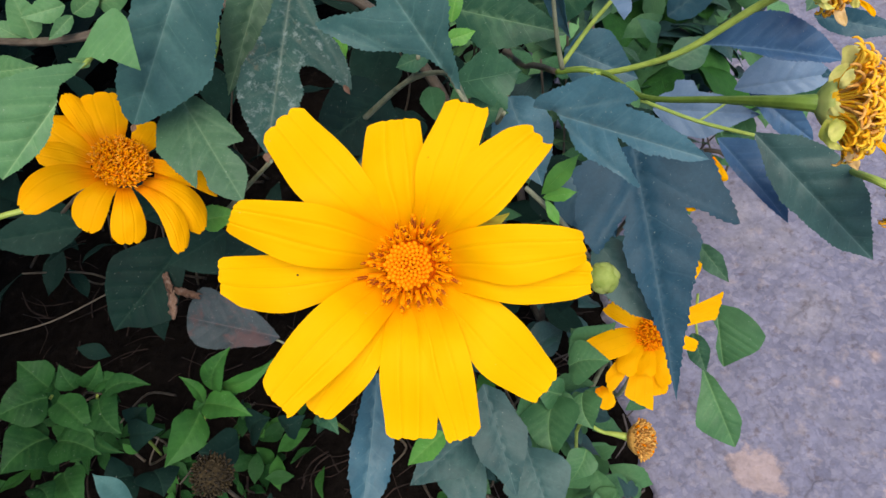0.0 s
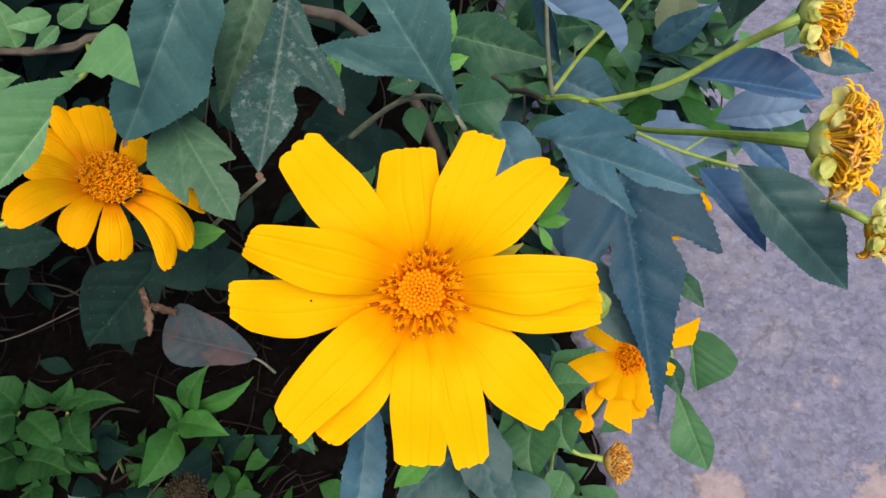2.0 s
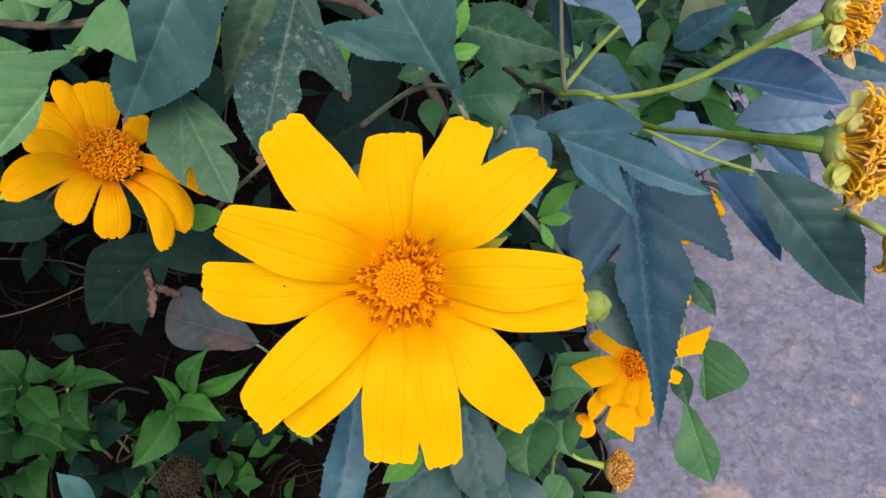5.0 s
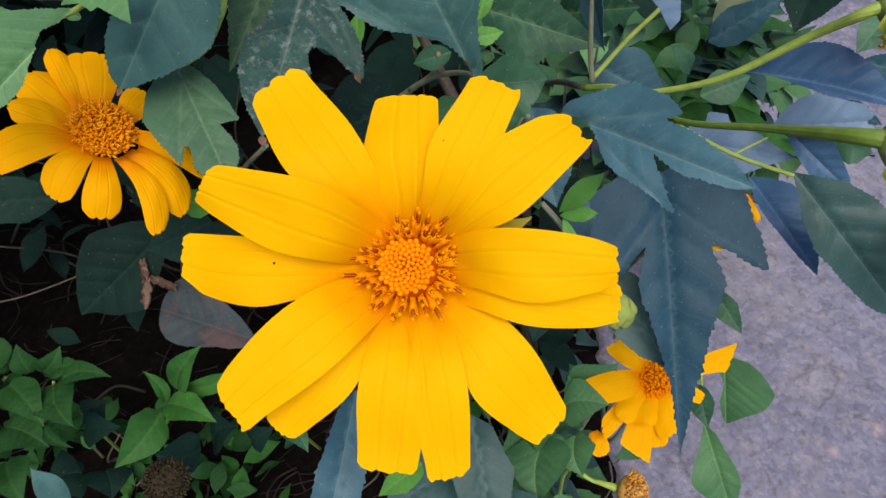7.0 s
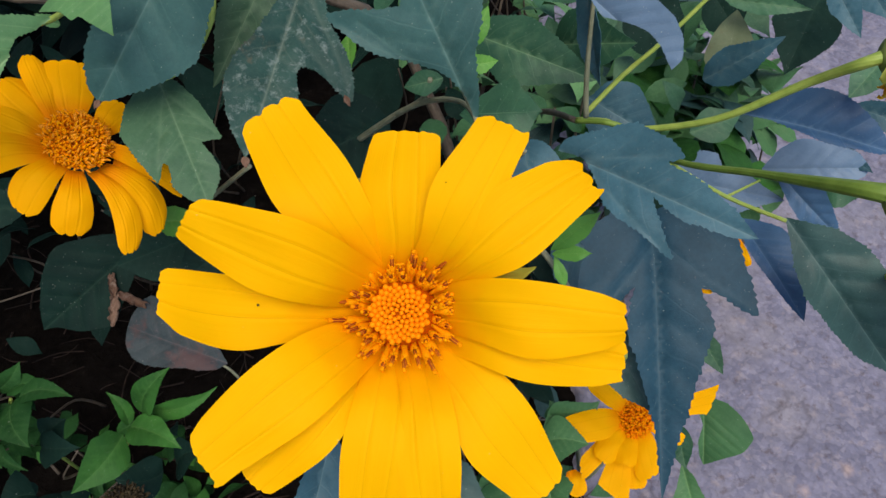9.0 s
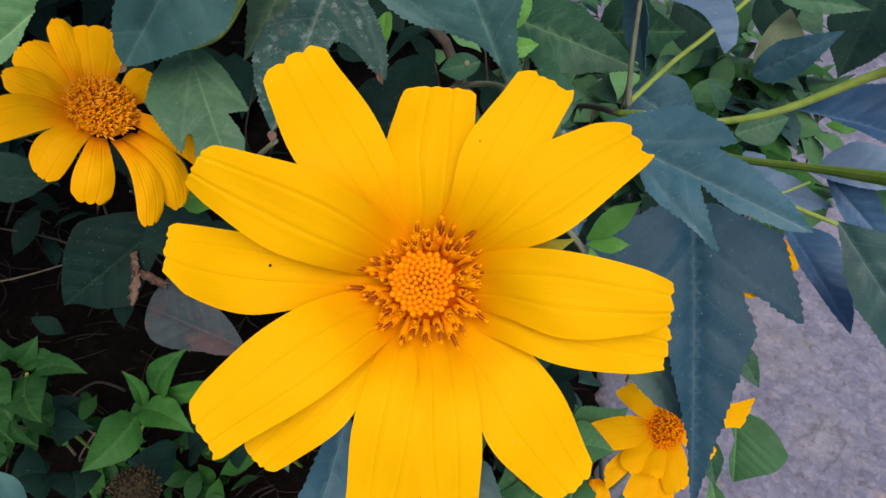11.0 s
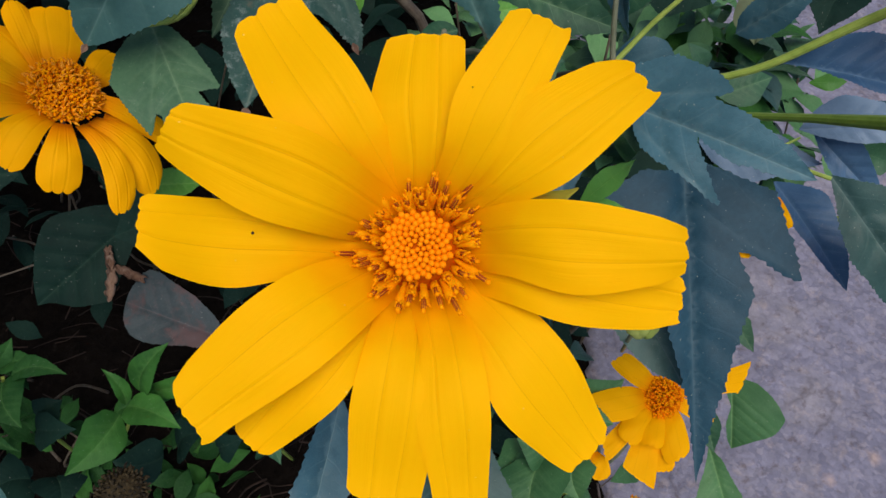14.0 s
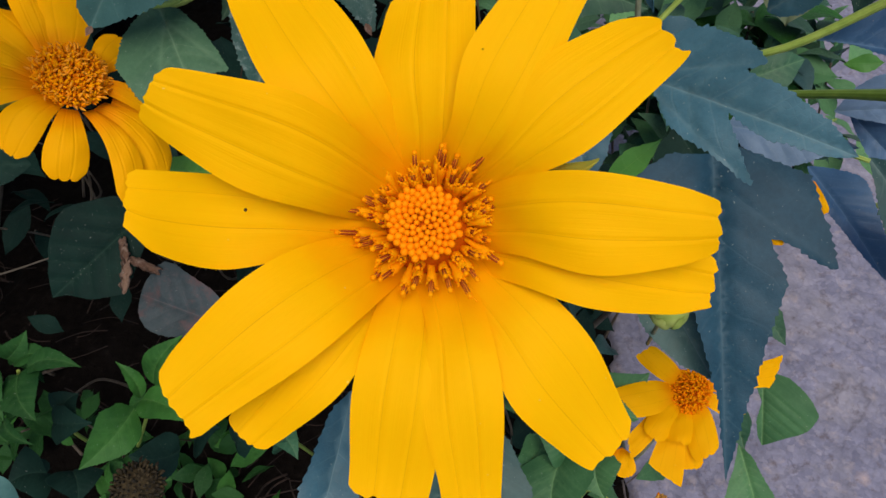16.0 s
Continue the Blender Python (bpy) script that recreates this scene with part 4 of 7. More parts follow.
petal(flower, BRACT, (0.0833, 0.1849, 0.7331), (0.0955, 0.1822, 0.7434), (-0.0, -0.7682, -0.6402), (0.0026, 0.0034, 0.0022, 0.0010, 0.0006), label='curled yellow-green bract', rows=20, cols=8, cup=0.25, bend=0.05, round_=0.1, notch=0.0)
petal(flower, BRACT, (0.0816, 0.172, 0.7079), (0.0912, 0.1612, 0.7028), (-0.775, -0.554, -0.304), (0.0021, 0.0025, 0.0023, 0.0015, 0.0006), label='yellow-green bract', rows=12, cols=8)
petal(flower, BRACT, (0.047, 0.2155, 0.7376), (0.0485, 0.2166, 0.7405), (0.896, -0.261, -0.358), (0.0021, 0.0025, 0.0023, 0.0015, 0.0006), label='yellow-green bract', rows=12, cols=8)
# ---- the older flower among the leaves ----
old_flower = thing("sunflower", (-0.612, 0.7336, 0), "amber wild sunflower with drooping petals and a packed orange disc", "flower", "flowers of the shrub")
petal(old_flower, PETAL_OLD, (-0.1294, 0.3357, 0.6251), (-0.1644, 0.3092, 0.6365), (-0.452, 0.782, 0.430), (0.00502, 0.00931, 0.01146, 0.00931, 0.00573), bend=0.10, arch=0.12, cup=0.3, round_=0.06, notch=0.03)
petal(old_flower, PETAL_OLD, (-0.1214, 0.3342, 0.6198), (-0.1370, 0.3032, 0.6156), (-0.773, 0.317, 0.549), (0.00393, 0.00714, 0.00964, 0.00856, 0.00571), bend=0.10, arch=0.16, cup=0.3, round_=0.06, notch=0.03)
petal(old_flower, PETAL_OLD, (-0.1170, 0.3304, 0.6163), (-0.1175, 0.3005, 0.6004), (-0.839, -0.244, 0.487), (0.00392, 0.00713, 0.00962, 0.00927, 0.00713), arch=0.16, cup=0.3, round_=0.06, notch=0.03)
petal(old_flower, PETAL_OLD, (-0.1101, 0.3332, 0.6124), (-0.0914, 0.2995, 0.5860), (-0.697, -0.639, 0.325), (0.00321, 0.00535, 0.00714, 0.00678, 0.00500), bend=-0.10, arch=0.14, cup=0.3, round_=0.06, notch=0.03)
petal(old_flower, PETAL_OLD, (-0.1070, 0.3375, 0.6113), (-0.0823, 0.3180, 0.5788), (-0.485, -0.862, 0.150), (0.00362, 0.00652, 0.00942, 0.00870, 0.00543), bend=-0.12, arch=0.14, cup=0.3, round_=0.06, notch=0.03)
petal(old_flower, PETAL_OLD, (-0.1028, 0.3419, 0.6094), (-0.0743, 0.3426, 0.5807), (-0.098, -0.988, -0.119), (0.00257, 0.00367, 0.00367, 0.00294, 0.00184), bend=-0.08, cup=0.3, round_=0.06, notch=0.03)
petal(old_flower, PETAL_OLD, (-0.1105, 0.3569, 0.6170), (-0.1034, 0.3784, 0.6177), (0.798, -0.246, -0.551), (0.00447, 0.00745, 0.00894, 0.00820, 0.00671), arch=0.05, cup=0.3, round_=0.06, notch=0.03)
petal(old_flower, PETAL_OLD, (-0.1230, 0.3591, 0.6254), (-0.1292, 0.3906, 0.6375), (0.821, 0.340, -0.459), (0.00601, 0.01051, 0.01351, 0.01426, 0.01201), arch=0.05, cup=0.3, round_=0.06, notch=0.03)
petal(old_flower, PETAL_OLD, (-0.1297, 0.3546, 0.6288), (-0.1464, 0.3860, 0.6451), (0.733, 0.577, -0.359), (0.00350, 0.00584, 0.00701, 0.00643, 0.00409), arch=0.05, cup=0.3, round_=0.06, notch=0.03)
petal(old_flower, PETAL_OLD, (-0.1323, 0.3427, 0.6283), (-0.1577, 0.3435, 0.6457), (0.109, 0.988, 0.112), (0.00437, 0.00728, 0.00873, 0.00728, 0.00364), arch=0.06, cup=0.3, round_=0.06, notch=0.03)
petal(old_flower, PETAL_OLD, (-0.1307, 0.3499, 0.6262), (-0.1571, 0.3689, 0.6428), (0.506, 0.847, -0.165), (0.00514, 0.00954, 0.01248, 0.01175, 0.00881), arch=0.05, cup=0.3, round_=0.06, notch=0.03)
petal(old_flower, PETAL_OLD, (-0.1045, 0.3435, 0.6193), (-0.0747, 0.3436, 0.5889), (-0.4556, -0.7686, -0.4491), (0.00336, 0.00480, 0.00552, 0.00528, 0.00384), arch=0.05, cup=0.3, round_=0.06, notch=0.03, bend=-0.06)
stem(old_flower, STEM_GREEN, [(-0.129, 0.345, 0.6175), (-0.1674, 0.3328, 0.611), (-0.2053, 0.3237, 0.6121), (-0.2474, 0.3111, 0.5996)], 0.0026, 0.0018, 0.0018, 0.002)
packed_head(old_flower, (-0.1168, 0.3415, 0.6242), (0.529, -0.153, 0.834), 0.01358, 760, 0.0046, [OLD_CORE, OLD_FLORET, FLORET, OLD_FLORET, OLD_FLORET, FLORET], 0.55, 2, 0.6, 0.00055)
stem(old_flower, TWIG, [(-0.1192, 0.3423, 0.6193), (-0.1484, 0.3665, 0.5831), (-0.2002, 0.4128, 0.5268), (-0.2773, 0.4499, 0.4436), (-0.612, 0.7336, 0.0)], 0.00279, 0.00167, 0.00149, 0.00149, 0.00186)
# ---- the small flower over the road edge ----
low_flower = thing("sunflower", (0.195, 0.3881, 0), "small half-open yellow wild sunflower with ragged petals", "flower", "flowers of the shrub")
petal(low_flower, PETAL_SMALL, (0.1997, 0.2847, 0.4196), (0.175, 0.2984, 0.4365), (0.645, 0.629, 0.434), (0.00342, 0.00636, 0.00722, 0.00684, 0.00551), rows=20, cols=14, round_=0.03, notch=0.028, groove=0.0002, slant=0.06, cup=0.3)
petal(low_flower, PETAL_SMALL, (0.1971, 0.2798, 0.4166), (0.1578, 0.2675, 0.4264), (-0.195, 0.909, 0.371), (0.00465, 0.00931, 0.01055, 0.00969, 0.00845), rows=20, cols=14, round_=0.03, notch=0.028, groove=0.0002, slant=-0.08, cup=0.2)
petal(low_flower, PETAL_SMALL, (0.1983, 0.2768, 0.4146), (0.1765, 0.2504, 0.4168), (-0.76, 0.638, 0.122), (0.0038, 0.00636, 0.00808, 0.00722, 0.00465), rows=20, cols=14, round_=0.03, notch=0.028, groove=0.0002, cup=0.4)
petal(low_flower, PETAL_SMALL, (0.1953, 0.2749, 0.4136), (0.165, 0.2475, 0.4041), (-0.688, 0.706, 0.169), (0.00342, 0.00551, 0.00598, 0.00598, 0.00513), rows=20, cols=14, round_=0.03, notch=0.028, groove=0.0002, slant=0.1)
petal(low_flower, PETAL_SMALL, (0.2005, 0.2743, 0.413), (0.1916, 0.2474, 0.4164), (-0.951, 0.299, -0.076), (0.0038, 0.00675, 0.00798, 0.00798, 0.00589), rows=20, cols=14, round_=0.03, notch=0.028, groove=0.0002, cup=0.4)
petal(low_flower, PETAL_SMALL, (0.197, 0.2696, 0.4101), (0.1857, 0.2324, 0.398), (-0.948, 0.309, -0.067), (0.0038, 0.00636, 0.00893, 0.01064, 0.01064), rows=20, cols=14, round_=0.03, notch=0.028, groove=0.0002, slant=0.1)
petal(low_flower, PETAL_SMALL, (0.2012, 0.2692, 0.4096), (0.2029, 0.237, 0.3979), (-0.978, 0.023, -0.204), (0.00342, 0.00551, 0.00722, 0.00722, 0.00513), rows=20, cols=14, round_=0.03, notch=0.028, groove=0.0002)
petal(low_flower, PETAL_SMALL, (0.2068, 0.2766, 0.4141), (0.21, 0.2405, 0.4088), (-0.968, -0.048, -0.245), (0.00465, 0.00845, 0.00931, 0.00845, 0.00636), rows=20, cols=14, round_=0.03, notch=0.028, groove=0.0002, slant=-0.06, cup=0.3)
petal(low_flower, PETAL_SMALL, (0.1608, 0.2524, 0.3917), (0.1658, 0.2351, 0.3893), (-0.944, -0.242, -0.225), (0.00304, 0.00646, 0.00693, 0.0056, 0.00304), rows=20, cols=14, round_=0.03, notch=0.028, groove=0.0002)
petal(low_flower, PETAL_SMALL, (0.2103, 0.2791, 0.4156), (0.238, 0.2674, 0.4068), (-0.466, -0.76, -0.454), (0.00304, 0.00475, 0.00513, 0.00475, 0.0039), rows=20, cols=14, round_=0.03, notch=0.028, groove=0.0002)
petal(low_flower, PETAL_SMALL, (0.2131, 0.2825, 0.4176), (0.2605, 0.2919, 0.4215), (0.212, -0.907, -0.365), (0.00304, 0.0056, 0.00684, 0.00817, 0.00903), rows=20, cols=14, round_=0.03, notch=0.028, groove=0.0002, slant=0.16)
petal(low_flower, PETAL_SMALL, (0.2118, 0.287, 0.4206), (0.2518, 0.3236, 0.4355), (0.697, -0.699, -0.16), (0.00257, 0.0039, 0.00427, 0.0039, 0.00218), rows=20, cols=14, round_=0.03, notch=0.028, groove=0.0002)
packed_head(low_flower, (0.204, 0.2798, 0.4163), (-0.392, -0.266, 0.88), 0.0108, 420, 0.0052, [BUD, FLORET, BUD, FLORET, BUD, OLD_FLORET], 0.45, 3, 0.7, 0.0006)
stem(low_flower, STEM_GREY, [(0.2048, 0.2811, 0.4114), (0.2046, 0.2882, 0.3448), (0.1918, 0.2902, 0.2675), (0.215, 0.3881, 0.12), (0.195, 0.3881, 0.0)], 0.00237, 0.0019, 0.0019, 0.00285, 0.00332)
# ---- the spent heads on long stalks ----
shrub = thing("sunflower_shrub", (0.16, 0.5, 0), "leafy wild sunflower shrub with lobed blue-green leaves", "shrub")
spent_a = thing("spent_flower", (0.235, 0.52, 0), "spent yellow flower head with curled green bracts, long stalk", "flower head", "spent heads")
packed_head(spent_a, (0.2472, 0.2509, 0.689), (0.904, -0.4, 0.153), 0.0118, 480, 0.0135, [FLORET_OPENED, FLORET_PALE, FLORET_OPENED, FLORET_DRY, FLORET_OPENED, FLORET_PALE], 0.6, 5, 0.75, 0.00060, 0.13)
part('calyx', lathe('calyx', [(0.0046, -0.0078), (0.0070, -0.0062), (0.0100, -0.0036), (0.0116, -0.0008), (0.0110, -0.0006)], 24, 1.0, None, 8, 0.14), GREEN_BUD, spent_a, 'yellow-green calyx').matrix_basis = facing((0.2472, 0.2509, 0.689), (0.904, -0.4, 0.153))
petal(spent_a, BRACT, (0.2553, 0.2611, 0.6952), (0.2552, 0.2674, 0.7064), (0.882, -0.408, 0.232), (0.0024, 0.0037, 0.0034, 0.0037, 0.0024), label='curled yellow-green bract', rows=14, cols=10, groove=0.0002, arch=0.12, cup=0.2)
petal(spent_a, BRACT, (0.247, 0.2536, 0.6932), (0.2537, 0.2625, 0.7009), (0.797, -0.604, -0.002), (0.0022, 0.0034, 0.0032, 0.0022, 0.001), label='curled yellow-green bract', rows=14, cols=10, groove=0.0002, arch=0.2, cup=0.2, bend=-0.12)
petal(spent_a, BRACT, (0.2419, 0.2479, 0.6944), (0.2492, 0.2473, 0.7009), (0.347, -0.821, -0.455), (0.0022, 0.0036, 0.0034, 0.0022, 0.001), label='curled yellow-green bract', rows=14, cols=10, groove=0.0002, arch=0.15, cup=0.2)
petal(spent_a, BRACT, (0.2409, 0.2463, 0.6934), (0.2455, 0.2397, 0.6973), (-0.314, -0.638, -0.703), (0.0022, 0.0031, 0.0029, 0.0019, 0.001), label='curled yellow-green bract', rows=14, cols=10, groove=0.0002, arch=0.15, cup=0.2)
petal(spent_a, BRACT, (0.2453, 0.2435, 0.689), (0.2365, 0.2327, 0.6873), (-0.777, 0.63, 0.017), (0.0019, 0.0036, 0.0041, 0.0036, 0.0022), label='curled yellow-green bract', rows=14, cols=10, groove=0.0002, arch=0.2, cup=0.25)
petal(spent_a, BRACT, (0.2375, 0.234, 0.6881), (0.2446, 0.2294, 0.6848), (-0.598, -0.438, -0.672), (0.0019, 0.0019, 0.0014, 0.001, 0.0004), label='curled yellow-green bract', rows=14, cols=10, groove=0.0002, arch=0.1, bend=0.12)
petal(spent_a, BRACT, (0.2455, 0.2481, 0.7016), (0.2489, 0.2521, 0.7088), (0.779, -0.627, -0.024), (0.0017, 0.0026, 0.0024, 0.0017, 0.0007), label='curled yellow-green bract', rows=14, cols=10, groove=0.0002, arch=0.2, cup=0.2)
petal(spent_a, BRACT, (0.2422, 0.2375, 0.6949), (0.236, 0.2275, 0.6935), (-0.841, 0.532, -0.103), (0.0017, 0.0031, 0.0031, 0.0024, 0.0012), label='curled yellow-green bract', rows=14, cols=10, groove=0.0002, arch=0.2, cup=0.2)
petal(spent_a, BRACT, (0.2467, 0.2505, 0.6841), (0.2487, 0.2423, 0.6834), (-0.791, -0.148, -0.595), (0.002, 0.003, 0.0027, 0.002, 0.001), label='curled yellow-green bract', rows=14, cols=10, groove=0.0002, arch=0.2)
petal(spent_a, WITHERED, (0.2523, 0.2419, 0.683), (0.2505, 0.2234, 0.6759), (-0.894, 0.23, -0.383), (0.0012, 0.002, 0.0027, 0.0022, 0.0006), label='shrivelled pinkish petal', rows=14, cols=10, groove=0.0002, bend=0.08)
petal(spent_a, BRACT, (0.2574, 0.2381, 0.6804), (0.2585, 0.2308, 0.6804), (-0.793, -0.127, -0.597), (0.0012, 0.002, 0.0022, 0.0017, 0.0006), label='curled yellow-green bract', rows=14, cols=10, groove=0.0002)
petal(spent_a, PETAL_SMALL, (0.2577, 0.2372, 0.6797), (0.2663, 0.2263, 0.6771), (-0.649, -0.356, -0.673), (0.001, 0.0012, 0.0015, 0.0015, 0.001), label='hanging yellow petal', rows=14, cols=10, groove=0.0002, bend=-0.1)
stem(spent_a, STEM_DEEP, [(0.2473, 0.2518, 0.6884), (0.2339, 0.2578, 0.6857), (0.2157, 0.2945, 0.6531), (0.194, 0.3403, 0.6122), (0.1862, 0.3933, 0.5801), (0.1717, 0.4041, 0.577), (0.1567, 0.4153, 0.5671)], 0.0050, 0.0036, 0.0019, 0.0017, 0.0018, 0.0018, 0.0018)
stem(spent_a, TWIG, [(0.1567, 0.4153, 0.5671), (0.1463, 0.4937, 0.499), (0.1341, 0.5687, 0.4051), (0.16, 0.5, 0.0)], 0.0018, 0.002, 0.003, 0.005)
spent_b = thing("spent_flower", (0.25, 0.52, 0), "withered yellow flower head with pale bracts on a thick stalk", "flower head", "spent heads")
packed_head(spent_b, (0.2826, 0.3475, 0.6782), (0.896, -0.422, -0.134), 0.0108, 300, 0.012, [FLORET_OPENED, FLORET_PALE, FLORET_OPENED, FLORET_DRY, FLORET_OPENED, FLORET_PALE], 0.6, 6, 0.75, 0.00060, 0.13)
part('calyx', lathe('calyx', [(0.0042, -0.0072), (0.0066, -0.0057), (0.0094, -0.0034), (0.0107, -0.0008), (0.0102, -0.0006)], 24, 1.0, None, 8, 0.14), GREEN_BUD, spent_b, 'yellow-green calyx').matrix_basis = facing((0.2826, 0.3475, 0.6782), (0.896, -0.422, -0.134))
petal(spent_b, BRACT, (0.2907, 0.3578, 0.6844), (0.2906, 0.3633, 0.6952), (0.893, -0.399, 0.212), (0.0025, 0.0037, 0.0034, 0.0037, 0.0025), label='curled yellow-green bract', rows=14, cols=10, groove=0.0002, arch=0.12, cup=0.2)
petal(spent_b, BRACT, (0.2823, 0.35, 0.6822), (0.289, 0.3587, 0.6898), (0.814, -0.577, -0.068), (0.0022, 0.0034, 0.0032, 0.0022, 0.001), label='curled yellow-green bract', rows=14, cols=10, groove=0.0002, arch=0.2, cup=0.2, bend=-0.12)
petal(spent_b, BRACT, (0.2773, 0.3436, 0.6831), (0.2845, 0.3423, 0.689), (0.34, -0.734, -0.587), (0.0022, 0.0036, 0.0034, 0.0022, 0.001), label='curled yellow-green bract', rows=14, cols=10, groove=0.0002, arch=0.15, cup=0.2)
petal(spent_b, BRACT, (0.2762, 0.3421, 0.6822), (0.2807, 0.3345, 0.6854), (-0.305, -0.52, -0.798), (0.0022, 0.0031, 0.0029, 0.0019, 0.001), label='curled yellow-green bract', rows=14, cols=10, groove=0.0002, arch=0.15, cup=0.2)
petal(spent_b, BRACT, (0.2807, 0.3395, 0.6779), (0.2718, 0.3281, 0.6757), (-0.795, 0.601, 0.09), (0.0019, 0.0037, 0.0041, 0.0037, 0.0022), label='curled yellow-green bract', rows=14, cols=10, groove=0.0002, arch=0.2, cup=0.25)
petal(spent_b, BRACT, (0.2728, 0.3294, 0.6765), (0.28, 0.3247, 0.6731), (-0.57, -0.341, -0.747), (0.0019, 0.0019, 0.0015, 0.001, 0.0004), label='curled yellow-green bract', rows=14, cols=10, groove=0.0002, arch=0.1, bend=0.12)
petal(spent_b, BRACT, (0.2808, 0.3431, 0.6897), (0.2842, 0.3466, 0.6965), (0.796, -0.597, -0.097), (0.0017, 0.0026, 0.0024, 0.0017, 0.0007), label='curled yellow-green bract', rows=14, cols=10, groove=0.0002, arch=0.2, cup=0.2)
petal(spent_b, BRACT, (0.2775, 0.3324, 0.6829), (0.2711, 0.3217, 0.6811), (-0.858, 0.512, -0.056), (0.0017, 0.0031, 0.0031, 0.0024, 0.0012), label='curled yellow-green bract', rows=14, cols=10, groove=0.0002, arch=0.2, cup=0.2)
petal(spent_b, BRACT, (0.2821, 0.3477, 0.6736), (0.284, 0.3389, 0.6726), (-0.76, -0.095, -0.642), (0.002, 0.003, 0.0027, 0.002, 0.001), label='curled yellow-green bract', rows=14, cols=10, groove=0.0002, arch=0.2)
petal(spent_b, WITHERED, (0.2877, 0.3385, 0.6722), (0.2859, 0.3194, 0.6646), (-0.889, 0.236, -0.392), (0.0012, 0.002, 0.0027, 0.0022, 0.0006), label='shrivelled pinkish petal', rows=14, cols=10, groove=0.0002, bend=0.08)
petal(spent_b, BRACT, (0.2928, 0.3349, 0.6696), (0.2939, 0.3269, 0.6691), (-0.763, -0.077, -0.641), (0.0012, 0.002, 0.0022, 0.0017, 0.0006), label='curled yellow-green bract', rows=14, cols=10, groove=0.0002)
petal(spent_b, PETAL_SMALL, (0.2931, 0.3338, 0.6688), (0.3017, 0.3223, 0.6658), (-0.619, -0.272, -0.737), (0.001, 0.0012, 0.0015, 0.0015, 0.001), label='hanging yellow petal', rows=14, cols=10, groove=0.0002, bend=-0.1)
stem(spent_b, STEM_GREEN, [(0.2818, 0.3479, 0.6773), (0.2688, 0.3464, 0.6722), (0.2557, 0.3611, 0.6465), (0.2235, 0.374, 0.6087), (0.1868, 0.3957, 0.5792), (0.1721, 0.4062, 0.5759), (0.1571, 0.4171, 0.5659)], 0.0036, 0.0029, 0.0023, 0.002, 0.0019, 0.0018, 0.0018)
stem(spent_b, TWIG, [(0.1571, 0.4171, 0.5659), (0.1499, 0.5015, 0.492), (0.1376, 0.5756, 0.3974), (0.16, 0.5, 0.0)], 0.0018, 0.002, 0.003, 0.005)
spent_c = thing("spent_flower", (0.265, 0.52, 0), "faded flower head with yellow petals hanging over the road", "flower head", "spent heads")
packed_head(spent_c, (0.3152, 0.2604, 0.5941), (0.66, -0.737, -0.142), 0.009215, 180, 0.01115, [FLORET_OPENED, FLORET_PALE, FLORET_OPENED, FLORET_DRY, FLORET_OPENED, FLORET_PALE], 0.6, 7, 0.75, 0.00060, 0.13)
part('calyx', lathe('calyx', [(0.00291, -0.00572), (0.00504, -0.00446), (0.00718, -0.00262), (0.00844, -0.00078), (0.00815, -0.00058)], 20, 1.0, None, 7, 0.08), BRACT, spent_c, 'yellow-green calyx').matrix_basis = facing((0.3152, 0.2604, 0.5941), (0.66, -0.737, -0.142))
petal(spent_c, BRACT, (0.3222, 0.2693, 0.5996), (0.3216, 0.2751, 0.6103), (0.853, -0.435, 0.288), (0.00213, 0.0032, 0.00301, 0.0032, 0.00213), label='curled yellow-green bract', rows=14, cols=10, groove=0.0002, arch=0.12, cup=0.2)
petal(spent_c, BRACT, (0.3147, 0.2629, 0.5981), (0.3204, 0.2707, 0.6052), (0.765, -0.637, 0.092), (0.00194, 0.00301, 0.00281, 0.00194, 0.00087), label='curled yellow-green bract', rows=14, cols=10, groove=0.0002, arch=0.2, cup=0.2, bend=-0.12)
petal(spent_c, BRACT, (0.3099, 0.2579, 0.5998), (0.3156, 0.2577, 0.6063), (0.345, -0.879, -0.329), (0.00194, 0.0032, 0.00291, 0.00194, 0.00087), label='curled yellow-green bract', rows=14, cols=10, groove=0.0002, arch=0.15, cup=0.2)
petal(spent_c, BRACT, (0.309, 0.2566, 0.5989), (0.3123, 0.2511, 0.6034), (-0.318, -0.702, -0.638), (0.00194, 0.00272, 0.00252, 0.00165, 0.00087), label='curled yellow-green bract', rows=14, cols=10, groove=0.0002, arch=0.15, cup=0.2)
petal(spent_c, BRACT, (0.3131, 0.2541, 0.5948), (0.305, 0.2448, 0.5939), (-0.746, 0.662, -0.077), (0.00165, 0.0032, 0.00359, 0.0032, 0.00194), label='curled yellow-green bract', rows=14, cols=10, groove=0.0002, arch=0.2, cup=0.25)
petal(spent_c, BRACT, (0.3057, 0.2459, 0.5946), (0.312, 0.2418, 0.5916), (-0.604, -0.466, -0.646), (0.00165, 0.00165, 0.00126, 0.00087, 0.00029), label='curled yellow-green bract', rows=14, cols=10, groove=0.0002, arch=0.1, bend=0.12)
petal(spent_c, BRACT, (0.3123, 0.2585, 0.6069), (0.3149, 0.2622, 0.6138), (0.748, -0.66, 0.072), (0.00145, 0.00233, 0.00204, 0.00145, 0.00058), label='curled yellow-green bract', rows=14, cols=10, groove=0.0002, arch=0.2, cup=0.2)
